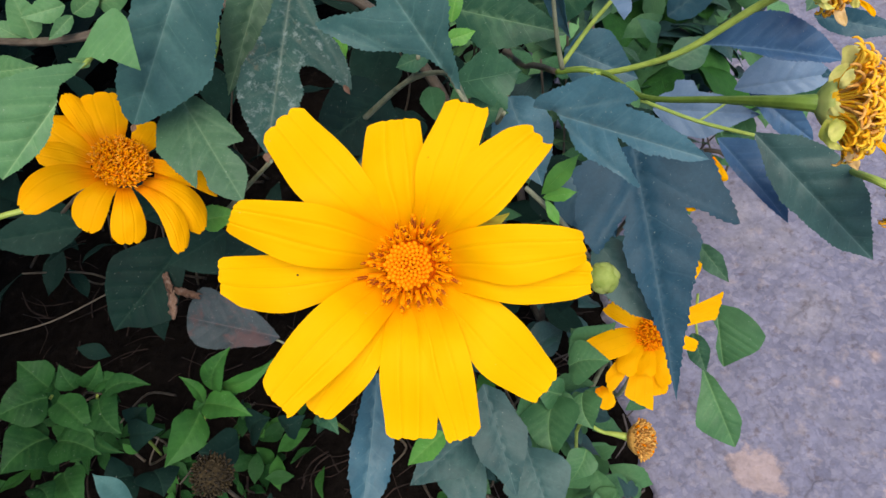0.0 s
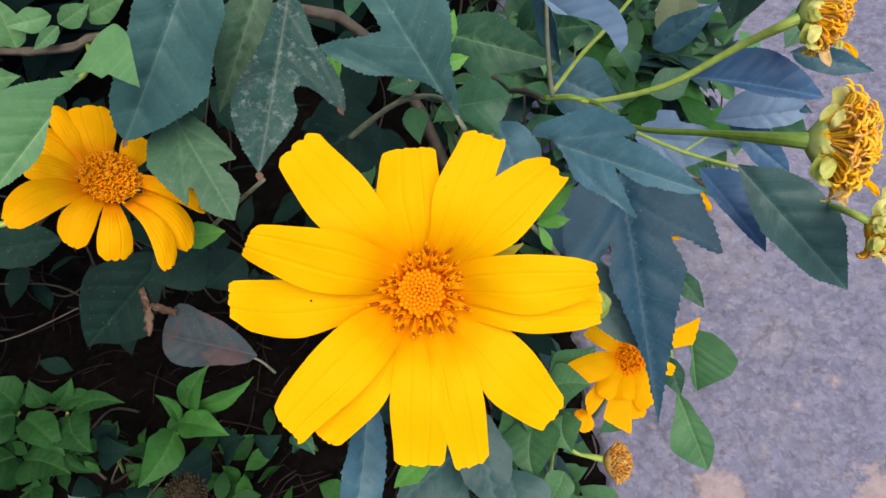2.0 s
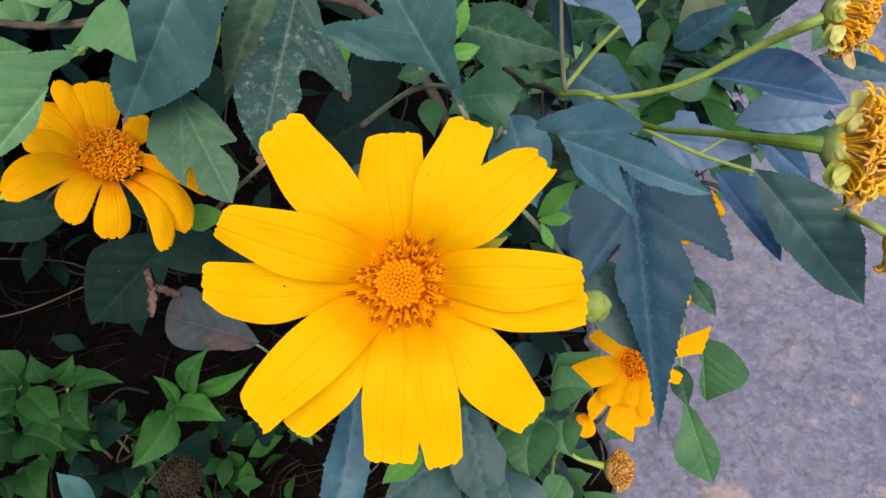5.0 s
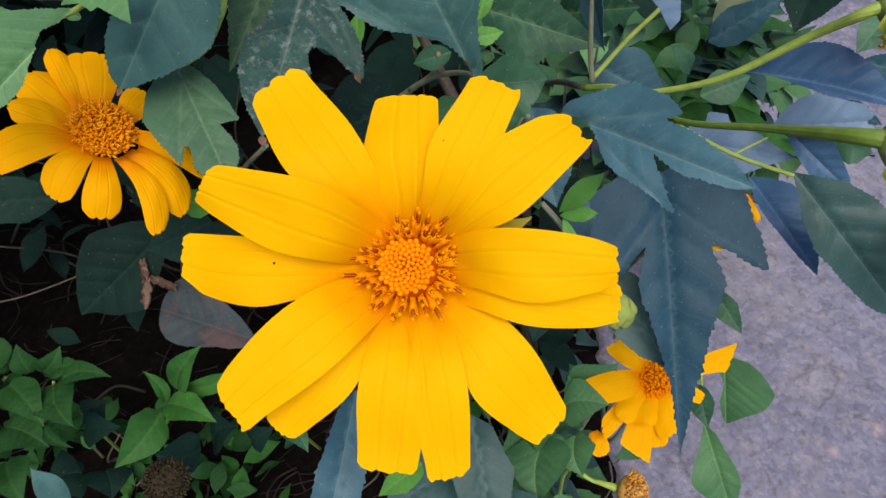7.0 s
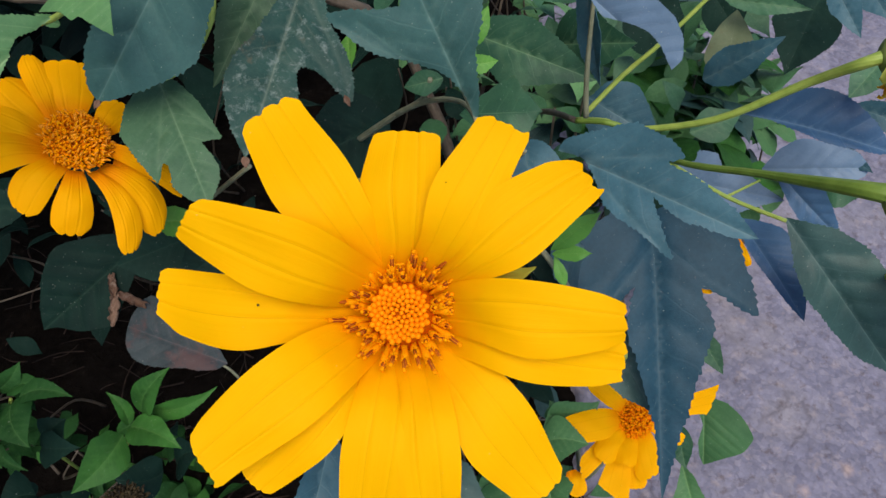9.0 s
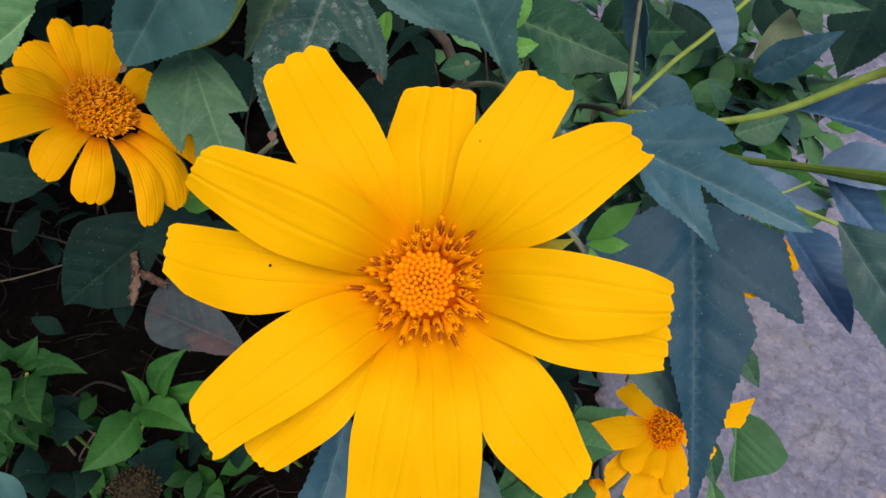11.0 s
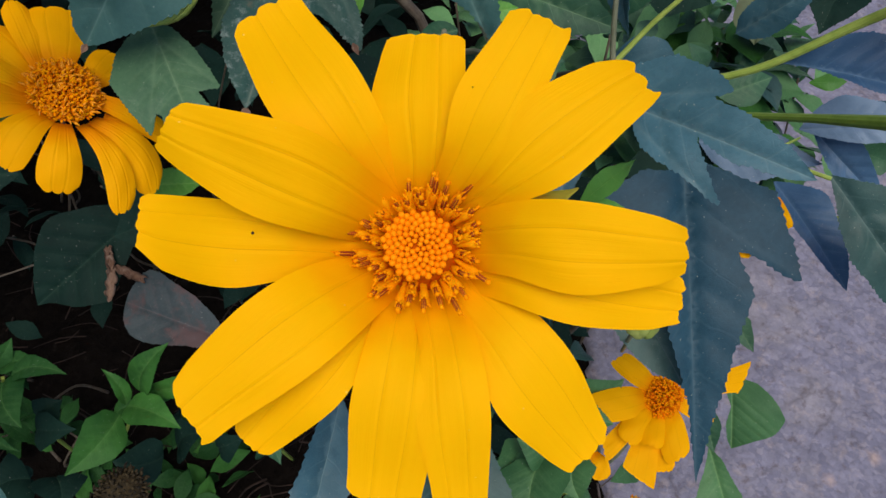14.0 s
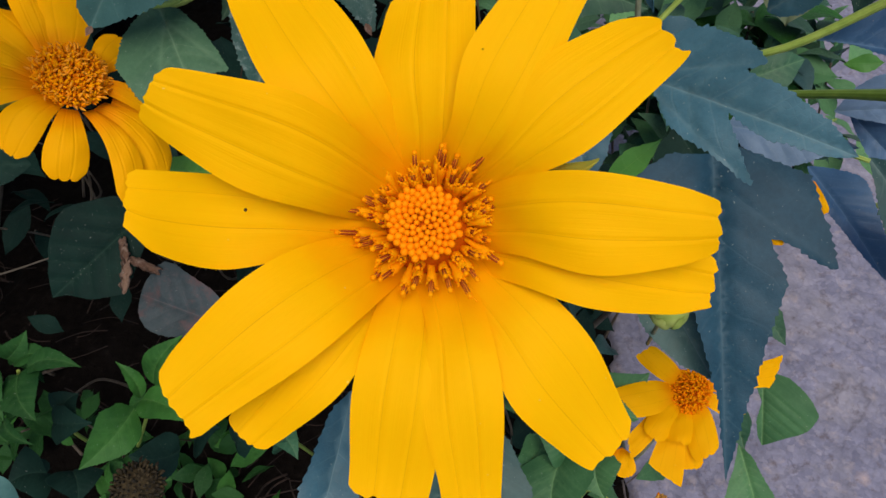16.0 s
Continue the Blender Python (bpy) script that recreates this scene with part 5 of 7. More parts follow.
petal(spent_c, BRACT, (0.3094, 0.2492, 0.6011), (0.3036, 0.2405, 0.6004), (-0.808, 0.561, -0.179), (0.00145, 0.00272, 0.00272, 0.00204, 0.00107), label='curled yellow-green bract', rows=14, cols=10, groove=0.0002, arch=0.2, cup=0.2)
petal(spent_c, BRACT, (0.3151, 0.2599, 0.5893), (0.3164, 0.2529, 0.5893), (-0.791, -0.149, -0.594), (0.00175, 0.00262, 0.00233, 0.00175, 0.00087), label='curled yellow-green bract', rows=14, cols=10, groove=0.0002, arch=0.2)
petal(spent_c, WITHERED, (0.3195, 0.2526, 0.589), (0.3177, 0.2365, 0.5833), (-0.874, 0.252, -0.416), (0.00107, 0.00175, 0.00233, 0.00194, 0.00058), label='shrivelled pinkish petal', rows=14, cols=10, groove=0.0002, bend=0.08)
petal(spent_c, BRACT, (0.324, 0.2494, 0.5867), (0.3246, 0.2431, 0.5872), (-0.794, -0.129, -0.595), (0.00107, 0.00175, 0.00194, 0.00145, 0.00058), label='curled yellow-green bract', rows=14, cols=10, groove=0.0002)
petal(spent_c, PETAL_SMALL, (0.3243, 0.2484, 0.5861), (0.3314, 0.2391, 0.5843), (-0.657, -0.382, -0.65), (0.00087, 0.00107, 0.00126, 0.00126, 0.00087), label='hanging yellow petal', rows=14, cols=10, groove=0.0002, bend=-0.1)
stem(spent_c, STEM_GREEN, [(0.3146, 0.2609, 0.5945), (0.3051, 0.2778, 0.5885), (0.3294, 0.3604, 0.4963), (0.2945, 0.3957, 0.4629)], 0.00272, 0.00213, 0.00175, 0.00175)
stem(spent_c, TWIG, [(0.2945, 0.3957, 0.4629), (0.2553, 0.4246, 0.4142), (0.16, 0.5, 0.0)], 0.00175, 0.00194, 0.00388)
# ---- the shrub's leaves and stems ----
lobed_leaf(shrub, LEAF_BLUE, (0.1210, 0.2949, 0.6690), (0.1900, 0.2378, 0.6808), (-0.413, -0.634, -0.653), ((0.033, 0.064), (0.158, 0.141), (0.262, 0.213), (0.335, 0.243), (0.415, 0.240), (0.518, 0.226), (0.593, 0.186), (0.549, 0.158), (0.521, 0.136), (0.587, 0.130), (0.673, 0.125), (0.778, 0.096), (0.900, 0.054)), ((0.128, -0.013), (0.216, 0.025), (0.289, 0.084), (0.353, 0.133), (0.442, 0.164), (0.540, 0.175), (0.638, 0.204), (0.729, 0.230), (0.675, 0.167), (0.599, 0.090), (0.537, 0.019), (0.625, 0.043), (0.712, 0.061), (0.773, 0.046), (0.833, 0.046), (0.926, 0.035)), arch=0.06, fold=0.22)
lobed_leaf(shrub, LEAF_DEEP, (0.1894, 0.3359, 0.5747), (0.1927, 0.2001, 0.4865), (-0.997, 0.026, -0.077), ((-0.017, 0.060), (0.035, 0.161), (0.090, 0.260), (0.188, 0.286), (0.304, 0.316), (0.366, 0.321), (0.338, 0.266), (0.296, 0.213), (0.268, 0.145), (0.317, 0.151), (0.383, 0.173), (0.419, 0.174), (0.488, 0.146), (0.560, 0.120), (0.659, 0.091), (0.784, 0.052), (0.906, 0.022)), ((0.004, 0.058), (0.004, 0.132), (0.040, 0.199), (0.076, 0.242), (0.142, 0.234), (0.212, 0.259), (0.292, 0.252), (0.384, 0.212), (0.338, 0.157), (0.290, 0.111), (0.254, 0.070), (0.305, 0.083), (0.385, 0.104), (0.444, 0.100), (0.499, 0.076), (0.586, 0.058), (0.668, 0.035), (0.744, 0.018), (0.872, 0.007)), arch=0.05, fold=0.2)
lobed_leaf(shrub, LEAF_DARK, (0.2594, 0.3234, 0.5838), (0.3254, 0.2580, 0.5228), (-0.779, -0.249, -0.575), ((0.068, 0.067), (0.166, 0.153), (0.317, 0.218), (0.499, 0.232), (0.637, 0.207), (0.805, 0.112)), ((0.093, 0.042), (0.219, 0.095), (0.374, 0.134), (0.495, 0.124), (0.639, 0.116), (0.800, 0.091), (0.911, 0.034)), arch=0.04)
lobed_leaf(shrub, LEAF_SKY, (0.2331, 0.3761, 0.6126), (0.3078, 0.3391, 0.6183), (-0.321, -0.739, -0.592), ((0.142, 0.089), (0.271, 0.185), (0.409, 0.238), (0.558, 0.244), (0.723, 0.186), (0.860, 0.111)), ((0.208, 0.001), (0.413, 0.039), (0.611, 0.068), (0.771, 0.048), (0.895, 0.036)), arch=0.10, fold=0.3)
lobed_leaf(shrub, LEAF_SKY_PALE, (0.2778, 0.3960, 0.5428), (0.3348, 0.3806, 0.5610), (0.011, -0.746, -0.666), ((0.167, 0.199), (0.369, 0.299), (0.621, 0.241), (0.866, 0.154)), ((0.192, 0.076), (0.505, 0.147), (0.783, 0.141), (0.936, 0.085)), arch=0.08)
lobed_leaf(shrub, LEAF_SKY, (0.2891, 0.4006, 0.5381), (0.3310, 0.3657, 0.5105), (-0.646, -0.190, -0.739), ((0.168, 0.169), (0.397, 0.242), (0.689, 0.162), (0.892, 0.083)), ((0.163, 0.063), (0.387, 0.123), (0.637, 0.157), (0.854, 0.107)), arch=0.06)
lobed_leaf(shrub, LEAF_SKY_PALE, (0.2307, 0.4186, 0.5089), (0.3015, 0.3920, 0.5157), (-0.223, -0.753, -0.619), ((0.056, 0.132), (0.180, 0.188), (0.200, 0.280), (0.349, 0.278), (0.420, 0.184), (0.633, 0.161), (0.815, 0.069)), ((0.135, 0.135), (0.314, 0.229), (0.504, 0.254), (0.671, 0.172), (0.832, 0.075)), arch=0.05)
lobed_leaf(shrub, LEAF_SKY, (0.2597, 0.3662, 0.5301), (0.2908, 0.3011, 0.5112), (-0.872, -0.306, -0.382), ((0.154, 0.160), (0.303, 0.246), (0.559, 0.194), (0.800, 0.117)), ((0.207, 0.071), (0.384, 0.086), (0.565, 0.070), (0.770, 0.050)), arch=0.06)
leaf(shrub, LEAF_BLUE, (0.1581, 0.385, 0.4963), (0.188, 0.3388, 0.4651), (-0.873, -0.308, -0.379), 0.050615, peak=0.45)
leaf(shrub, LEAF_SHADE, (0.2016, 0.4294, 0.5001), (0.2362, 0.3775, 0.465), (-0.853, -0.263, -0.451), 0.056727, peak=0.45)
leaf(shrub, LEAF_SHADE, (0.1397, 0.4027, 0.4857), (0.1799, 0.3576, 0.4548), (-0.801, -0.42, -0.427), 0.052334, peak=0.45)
leaf(shrub, LEAF_DARK, (0.1617, 0.3048, 0.5241), (0.1935, 0.248, 0.4973), (-0.876, -0.32, -0.361), 0.035049, peak=0.5)
leaf(shrub, LEAF_BLUE, (0.1687, 0.4465, 0.5581), (0.2154, 0.4155, 0.5474), (-0.512, -0.538, -0.669), 0.044503, peak=0.45)
leaf(shrub, LEAF_BLUE, (0.1211, 0.4018, 0.5657), (0.1337, 0.3421, 0.538), (-0.973, -0.111, -0.203), 0.042116, peak=0.45)
lobed_leaf(shrub, LEAF_TEAL, (0.087, 0.3127, 0.6671), (0.0442, 0.3545, 0.7499), (0.9, 0.306, 0.31), ((0.12, -0.005), (0.23, 0.02), (0.29, 0.054), (0.38, 0.142), (0.46, 0.244), (0.55, 0.311), (0.63, 0.349), (0.69, 0.367), (0.68, 0.301), (0.63, 0.194), (0.6, 0.084), (0.7, 0.076), (0.87, 0.09)), ((0.13, 0.059), (0.19, 0.074), (0.3, 0.112), (0.41, 0.183), (0.53, 0.238), (0.72, 0.228), (0.89, 0.118)), arch=0.04)
stem(shrub, STEM_GREY, [(0.0773, 0.3374, 0.6744), (0.087, 0.3127, 0.6671), (0.09, 0.3117, 0.659)], 0.000792, 0.00106, 0.00106)
leaf(shrub, LEAF_GREEN, (0.0821, 0.392, 0.5954), (0.1286, 0.3807, 0.6087), (0.029, -0.71, -0.703), 0.033043, lobes=((0.4, 0.3, 0.5, 0.2),), sweep=0.7, peak=0.4)
leaf(shrub, LEAF_GREEN, (0.0928, 0.3851, 0.579), (0.1159, 0.3597, 0.5957), (-0.291, -0.697, -0.655), 0.025307, peak=0.4)
leaf(shrub, LEAF_GREEN, (0.0917, 0.4483, 0.6084), (0.1629, 0.4113, 0.6041), (-0.354, -0.598, -0.719), 0.040969, peak=0.4)
leaf(shrub, LEAF_GREEN, (0.1419, 0.4523, 0.5972), (0.1826, 0.4153, 0.6284), (-0.01, -0.651, -0.759), 0.040587, peak=0.4)
lobed_leaf(shrub, LEAF_SKY_PALE, (0.1395, 0.3683, 0.6941), (0.1752, 0.3346, 0.6788), (-0.647, -0.388, -0.656), ((0.189, 0.194), (0.476, 0.326), (0.719, 0.322), (0.885, 0.248), (1.000, 0.121)), ((0.219, 0.053), (0.405, -0.033), (0.603, -0.101), (0.782, -0.089), (0.909, -0.037)), arch=0.05, fold=0.3)
leaf(shrub, LEAF_BLUE, (0.1489, 0.4236, 0.6694), (0.161, 0.3937, 0.6155), (-0.393, 0.764, -0.511), 0.023875, peak=0.5)
lobed_leaf(shrub, LEAF_TEAL, (-0.0298, 0.3978, 0.7349), (-0.0963, 0.3432, 0.6516), (-0.809, 0.104, 0.578), ((0.12, 0.117), (0.26, 0.19), (0.36, 0.199), (0.47, 0.216), (0.56, 0.24), (0.63, 0.251), (0.71, 0.216), (0.78, 0.171), (0.88, 0.099), (0.95, 0.049)), ((0.12, 0.122), (0.29, 0.161), (0.47, 0.145), (0.6, 0.12), (0.71, 0.126), (0.8, 0.124), (0.9, 0.084), (0.96, 0.048)))
leaf(shrub, LEAF_DRY, (-0.0954, 0.3442, 0.6522), (-0.0971, 0.3389, 0.651), (-0.808, 0.105, 0.579), 0.003182, teeth=3, fold=0.6)
lobed_leaf(shrub, LEAF_DULL, (-0.0776, 0.3749, 0.6392), (-0.0449, 0.3082, 0.6133), (-0.901, -0.432, -0.025), ((0.097, 0.098), (0.304, 0.180), (0.530, 0.222), (0.604, 0.230), (0.585, 0.154), (0.581, 0.104), (0.668, 0.124), (0.766, 0.146), (0.853, 0.118), (0.939, 0.052)), ((0.036, 0.104), (0.155, 0.250), (0.357, 0.339), (0.554, 0.300), (0.743, 0.236), (0.669, 0.188), (0.623, 0.159), (0.678, 0.137), (0.802, 0.156), (0.887, 0.117), (0.954, 0.059)))
leaf(shrub, LEAF_DULL, (-0.0186, 0.4526, 0.6649), (-0.0567, 0.392, 0.6164), (-0.856, 0.141, 0.497), 0.03249, peak=0.45, arch=0.04)
lobed_leaf(shrub, LEAF_MILDEW, (-0.0025, 0.4479, 0.6587), (-0.0301, 0.3355, 0.6197), (-0.918, 0.091, 0.387), ((0.11, 0.08), (0.28, 0.157), (0.42, 0.273), (0.53, 0.333), (0.61, 0.356), (0.59, 0.288), (0.55, 0.212), (0.53, 0.147), (0.54, 0.103), (0.58, 0.092), (0.67, 0.126), (0.78, 0.103), (0.88, 0.049)), ((0.13, 0.058), (0.29, 0.079), (0.46, 0.117), (0.6, 0.166), (0.71, 0.178), (0.84, 0.133), (0.93, 0.066)), saw=0.02)
leaf(shrub, LEAF_DRY, (-0.03, 0.3366, 0.6204), (-0.0292, 0.3297, 0.6181), (-0.971, -0.166, 0.174), 0.00459, teeth=3, fold=0.6)
leaf(shrub, LEAF_DRY, (0.0196, 0.3713, 0.6298), (0.0227, 0.3661, 0.6262), (-0.894, -0.386, -0.226), 0.00342, teeth=3, fold=0.6)
lobed_leaf(shrub, LEAF_PALE, (-0.0961, 0.3388, 0.7044), (-0.1424, 0.2906, 0.6818), (-0.634, 0.271, 0.724), ((0.11, -0.01), (0.23, -0.048), (0.41, 0.022), (0.6, 0.089), (0.77, 0.074)), ((0.1, 0.108), (0.28, 0.261), (0.46, 0.371), (0.69, 0.389), (0.9, 0.223)))
lobed_leaf(shrub, LEAF_PALE, (-0.0965, 0.3338, 0.7114), (-0.0634, 0.3214, 0.7086), (-0.319, -0.708, -0.631), ((0.2, 0.256), (0.39, 0.572), (0.59, 0.749), (0.8, 0.632), (0.91, 0.326)), ((0.29, -0.07), (0.46, -0.024), (0.56, -0.09), (0.76, -0.048)), fold=0.25)
leaf(shrub, LEAF_SHADE, (0.0327, 0.4856, 0.4988), (-0.0349, 0.4409, 0.496), (-0.435, 0.617, 0.655), 0.068569, peak=0.4)
leaf(shrub, LEAF_YOUNG, (0.0172, 0.43, 0.6229), (0.0209, 0.3961, 0.6237), (-0.89, -0.107, -0.443), 0.01146, peak=0.4)
leaf(shrub, LEAF_YOUNG, (0.0826, 0.4007, 0.6237), (0.1034, 0.4043, 0.6251), (0.17, -0.664, -0.729), 0.010505, peak=0.5)
leaf(shrub, LEAF_YOUNG, (0.089, 0.4104, 0.6296), (0.0972, 0.4225, 0.6484), (0.936, -0.24, -0.256), 0.009741, peak=0.5)
leaf(shrub, LEAF_GREEN, (0.0723, 0.4173, 0.6008), (0.0483, 0.419, 0.5916), (-0.225, 0.661, 0.716), 0.015089, peak=0.5)
leaf(shrub, LEAF_YOUNG, (-0.1039, 0.3528, 0.5448), (-0.0697, 0.3482, 0.5516), (0.018, -0.788, -0.617), 0.017286, peak=0.5)
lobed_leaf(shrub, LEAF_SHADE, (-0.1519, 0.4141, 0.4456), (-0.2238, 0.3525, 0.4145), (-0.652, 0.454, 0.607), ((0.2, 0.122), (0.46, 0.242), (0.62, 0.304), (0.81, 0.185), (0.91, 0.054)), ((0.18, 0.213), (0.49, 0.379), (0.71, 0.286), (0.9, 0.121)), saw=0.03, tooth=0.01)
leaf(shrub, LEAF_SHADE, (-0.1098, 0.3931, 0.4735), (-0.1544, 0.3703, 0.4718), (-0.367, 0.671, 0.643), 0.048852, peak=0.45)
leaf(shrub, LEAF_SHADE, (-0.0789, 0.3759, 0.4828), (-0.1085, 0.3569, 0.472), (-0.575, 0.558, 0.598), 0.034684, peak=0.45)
lobed_leaf(shrub, LEAF_DEAD, (-0.0924, 0.3398, 0.3848), (-0.1663, 0.3598, 0.4071), (0.343, 0.869, 0.356), ((0.066, 0.084), (0.200, 0.147), (0.324, 0.171), (0.495, 0.229), (0.678, 0.267), (0.810, 0.251), (0.900, 0.191), (0.957, 0.107)), ((0.189, 0.144), (0.413, 0.252), (0.640, 0.304), (0.803, 0.346), (0.897, 0.338), (0.955, 0.269), (0.980, 0.179), (0.998, 0.087)), arch=0.10, fold=0.3, curl=0.2)
stem(shrub, STEM_GREY, [(-0.1201, 0.3461, 0.3859), (-0.0935, 0.3373, 0.3838), (-0.0824, 0.3323, 0.3631)], 0.00074, 0.00102, 0.0012)
crumpled_scrap(shrub, LEAF_DRY, (-0.173, 0.3858, 0.4402), (-0.1704, 0.372, 0.4297), 0.0050, 4, 'brown crumpled leaf edge')
crumpled_scrap(shrub, LEAF_CRISP, (-0.1703, 0.3735, 0.4307), (-0.1711, 0.3542, 0.419), 0.0058, 9, 'pale crumpled dry leaf scrap')
crumpled_scrap(shrub, LEAF_CRISP, (-0.1687, 0.3746, 0.4306), (-0.1506, 0.3706, 0.4195), 0.0062, 7, 'pale crumpled dry leaf scrap')

leaf(shrub, LEAF_SHADE, (-0.2026, 0.3876, 0.515), (-0.2674, 0.3733, 0.5316), (-0.01, 0.779, 0.628), 0.031133, peak=0.5)
leaf(shrub, LEAF_BLUE, (0.0224, 0.2016, 0.5891), (0.0025, 0.1243, 0.563), (-0.884, 0.071, 0.463), 0.022538, peak=0.5, arch=0.05, fold=0.4)
leaf(shrub, LEAF_YOUNG, (0.0462, 0.1982, 0.4949), (0.0235, 0.1773, 0.5052), (-0.564, 0.763, 0.314), 0.015471, peak=0.5)
leaf(shrub, LEAF_DARK, (0.0685, 0.2134, 0.4582), (0.0178, 0.1781, 0.4605), (-0.537, 0.789, 0.297), 0.037245, peak=0.45)
leaf(shrub, LEAF_DARK, (0.0748, 0.2243, 0.499), (0.0852, 0.1597, 0.4682), (-0.989, -0.139, -0.042), 0.033711, peak=0.5)
leaf(shrub, LEAF_DARK, (0.0449, 0.2094, 0.4568), (0.0591, 0.1519, 0.4417), (-0.971, -0.237, -0.011), 0.03352, peak=0.45)
leaf(shrub, LEAF_DARK, (0.0974, 0.2109, 0.4048), (0.1082, 0.1566, 0.3914), (-0.981, -0.174, -0.083), 0.048453, peak=0.45)
stem(shrub, STEM_GREEN, [(-0.0519, 0.4237, 0.6641), (-0.0503, 0.4054, 0.6563), (-0.0551, 0.3876, 0.6497), (-0.0653, 0.3712, 0.6454), (-0.0737, 0.3618, 0.6488)], 0.0022, 0.002, 0.0018, 0.0016, 0.0012)
lobed_leaf(shrub, LEAF_FRESH, (0.2796, 0.3271, 0.3518), (0.2794, 0.2828, 0.3184), (-0.958, 0.176, -0.227), ((0.084, 0.313), (0.278, 0.522), (0.524, 0.641), (0.733, 0.508), (0.862, 0.248)), ((0.158, 0.086), (0.400, 0.013), (0.636, 0.070), (0.854, 0.052)), arch=0.1, fold=0.3)
lobed_leaf(shrub, LEAF_FRESH, (0.2563, 0.2770, 0.3375), (0.2709, 0.2163, 0.3079), (-0.950, -0.082, -0.301), ((0.157, 0.087), (0.335, 0.125), (0.514, 0.176), (0.696, 0.186), (0.892, 0.086)), ((0.201, 0.101), (0.389, 0.225), (0.585, 0.318), (0.719, 0.258), (0.866, 0.130)), arch=0.08, fold=0.25)
leaf(shrub, LEAF_GREEN, (0.2537, 0.3046, 0.3491), (0.2552, 0.2685, 0.3483), (-0.957, -0.034, -0.287), 0.018813, peak=0.5)
leaf(shrub, LEAF_GREEN, (0.2644, 0.3582, 0.4058), (0.2816, 0.324, 0.3943), (-0.85, -0.279, -0.446), 0.017476, peak=0.5)
leaf(shrub, LEAF_YOUNG, (0.1219, 0.2758, 0.6209), (0.1425, 0.28, 0.6454), (0.622, -0.669, -0.407), 0.010601, peak=0.5, teeth=4)
leaf(shrub, LEAF_YOUNG, (0.1223, 0.2744, 0.6201), (0.1399, 0.2694, 0.6273), (0.007, -0.815, -0.58), 0.0077355, peak=0.5, teeth=4)
leaf(shrub, LEAF_YOUNG, (0.1237, 0.2737, 0.6196), (0.1289, 0.2609, 0.611), (-0.941, -0.209, -0.265), 0.0060165, peak=0.5, teeth=4)
leaf(shrub, LEAF_PALE, (-0.199, 0.4762, 0.6174), (-0.2007, 0.4908, 0.6496), (0.882, 0.443, -0.153), 0.021296, peak=0.45)
leaf(shrub, LEAF_PALE, (-0.1695, 0.4855, 0.6334), (-0.1962, 0.4735, 0.6382), (-0.091, 0.546, 0.833), 0.016139, peak=0.45)
leaf(shrub, LEAF_PALE, (-0.1656, 0.4791, 0.6291), (-0.1797, 0.4588, 0.628), (-0.506, 0.311, 0.804), 0.009932, peak=0.45)
leaf(shrub, LEAF_PALE, (-0.2394, 0.4674, 0.6023), (-0.1988, 0.4601, 0.6071), (-0.026, -0.645, -0.764), 0.019864, peak=0.45)
leaf(shrub, LEAF_PALE, (-0.1647, 0.48, 0.6296), (-0.1391, 0.4825, 0.6415), (0.421, -0.374, -0.827), 0.015375, peak=0.45)
leaf(shrub, LEAF_PALE, (-0.1485, 0.4833, 0.6309), (-0.1121, 0.4766, 0.6476), (0.303, -0.453, -0.838), 0.019005, peak=0.45)
leaf(shrub, LEAF_PALE, (-0.212, 0.485, 0.6123), (-0.2284, 0.4894, 0.6273), (0.576, 0.7, 0.423), 0.015853, peak=0.45)
leaf(shrub, LEAF_PALE, (-0.1148, 0.3743, 0.6728), (-0.1222, 0.3707, 0.6822), (0.388, 0.713, 0.585), 0.0056345, peak=0.45)
stem(shrub, TWIG, [(-0.2456, 0.481, 0.6229), (-0.1993, 0.4746, 0.6163), (-0.1636, 0.474, 0.6146), (-0.1259, 0.4918, 0.6038), (0.0434, 0.5907, 0.4763), (0.16, 0.5, 0.0)], 0.00266, 0.00285, 0.00285, 0.00333, 0.00475, 0.00666, knobbly=0.22)
stem(shrub, STEM_GREEN, [(-0.1228, 0.355, 0.6878), (-0.0997, 0.3409, 0.701), (-0.1065, 0.3762, 0.6819), (-0.1516, 0.4742, 0.6143)], 0.0011, 0.00138, 0.00138, 0.00184)
stem(shrub, STEM_GREY, [(0.1545, 0.386, 0.5994), (0.1514, 0.3904, 0.6252), (0.1498, 0.4013, 0.6663), (0.1491, 0.4097, 0.7165)], 0.00172, 0.00143, 0.00115, 0.000955)
stem(shrub, STEM_GREEN, [(0.1551, 0.3894, 0.5993), (0.1745, 0.3998, 0.6187), (0.1926, 0.402, 0.6413), (0.2218, 0.4139, 0.6734)], 0.00163, 0.00144, 0.00125, 0.00115)
stem(shrub, STEM_GREY, [(0.1069, 0.2949, 0.6682), (0.1057, 0.3254, 0.6283), (0.1253, 0.4383, 0.533)], 0.00101, 0.00119, 0.00183)
stem(shrub, STEM_GREEN, [(0.1927, 0.3407, 0.6094), (0.2312, 0.3422, 0.5802), (0.2592, 0.3225, 0.5828)], 0.00114, 0.00124, 0.00114)
stem(shrub, STEM_GREEN, [(0.2322, 0.3421, 0.5806), (0.2578, 0.3609, 0.5721)], 0.000855, 0.000665)
stem(shrub, STEM_GREY, [(0.0894, 0.311, 0.6624), (0.0815, 0.3836, 0.6137), (0.0524, 0.4359, 0.5604), (0.0068, 0.4696, 0.4914)], 0.0013, 0.00149, 0.00205, 0.00261)
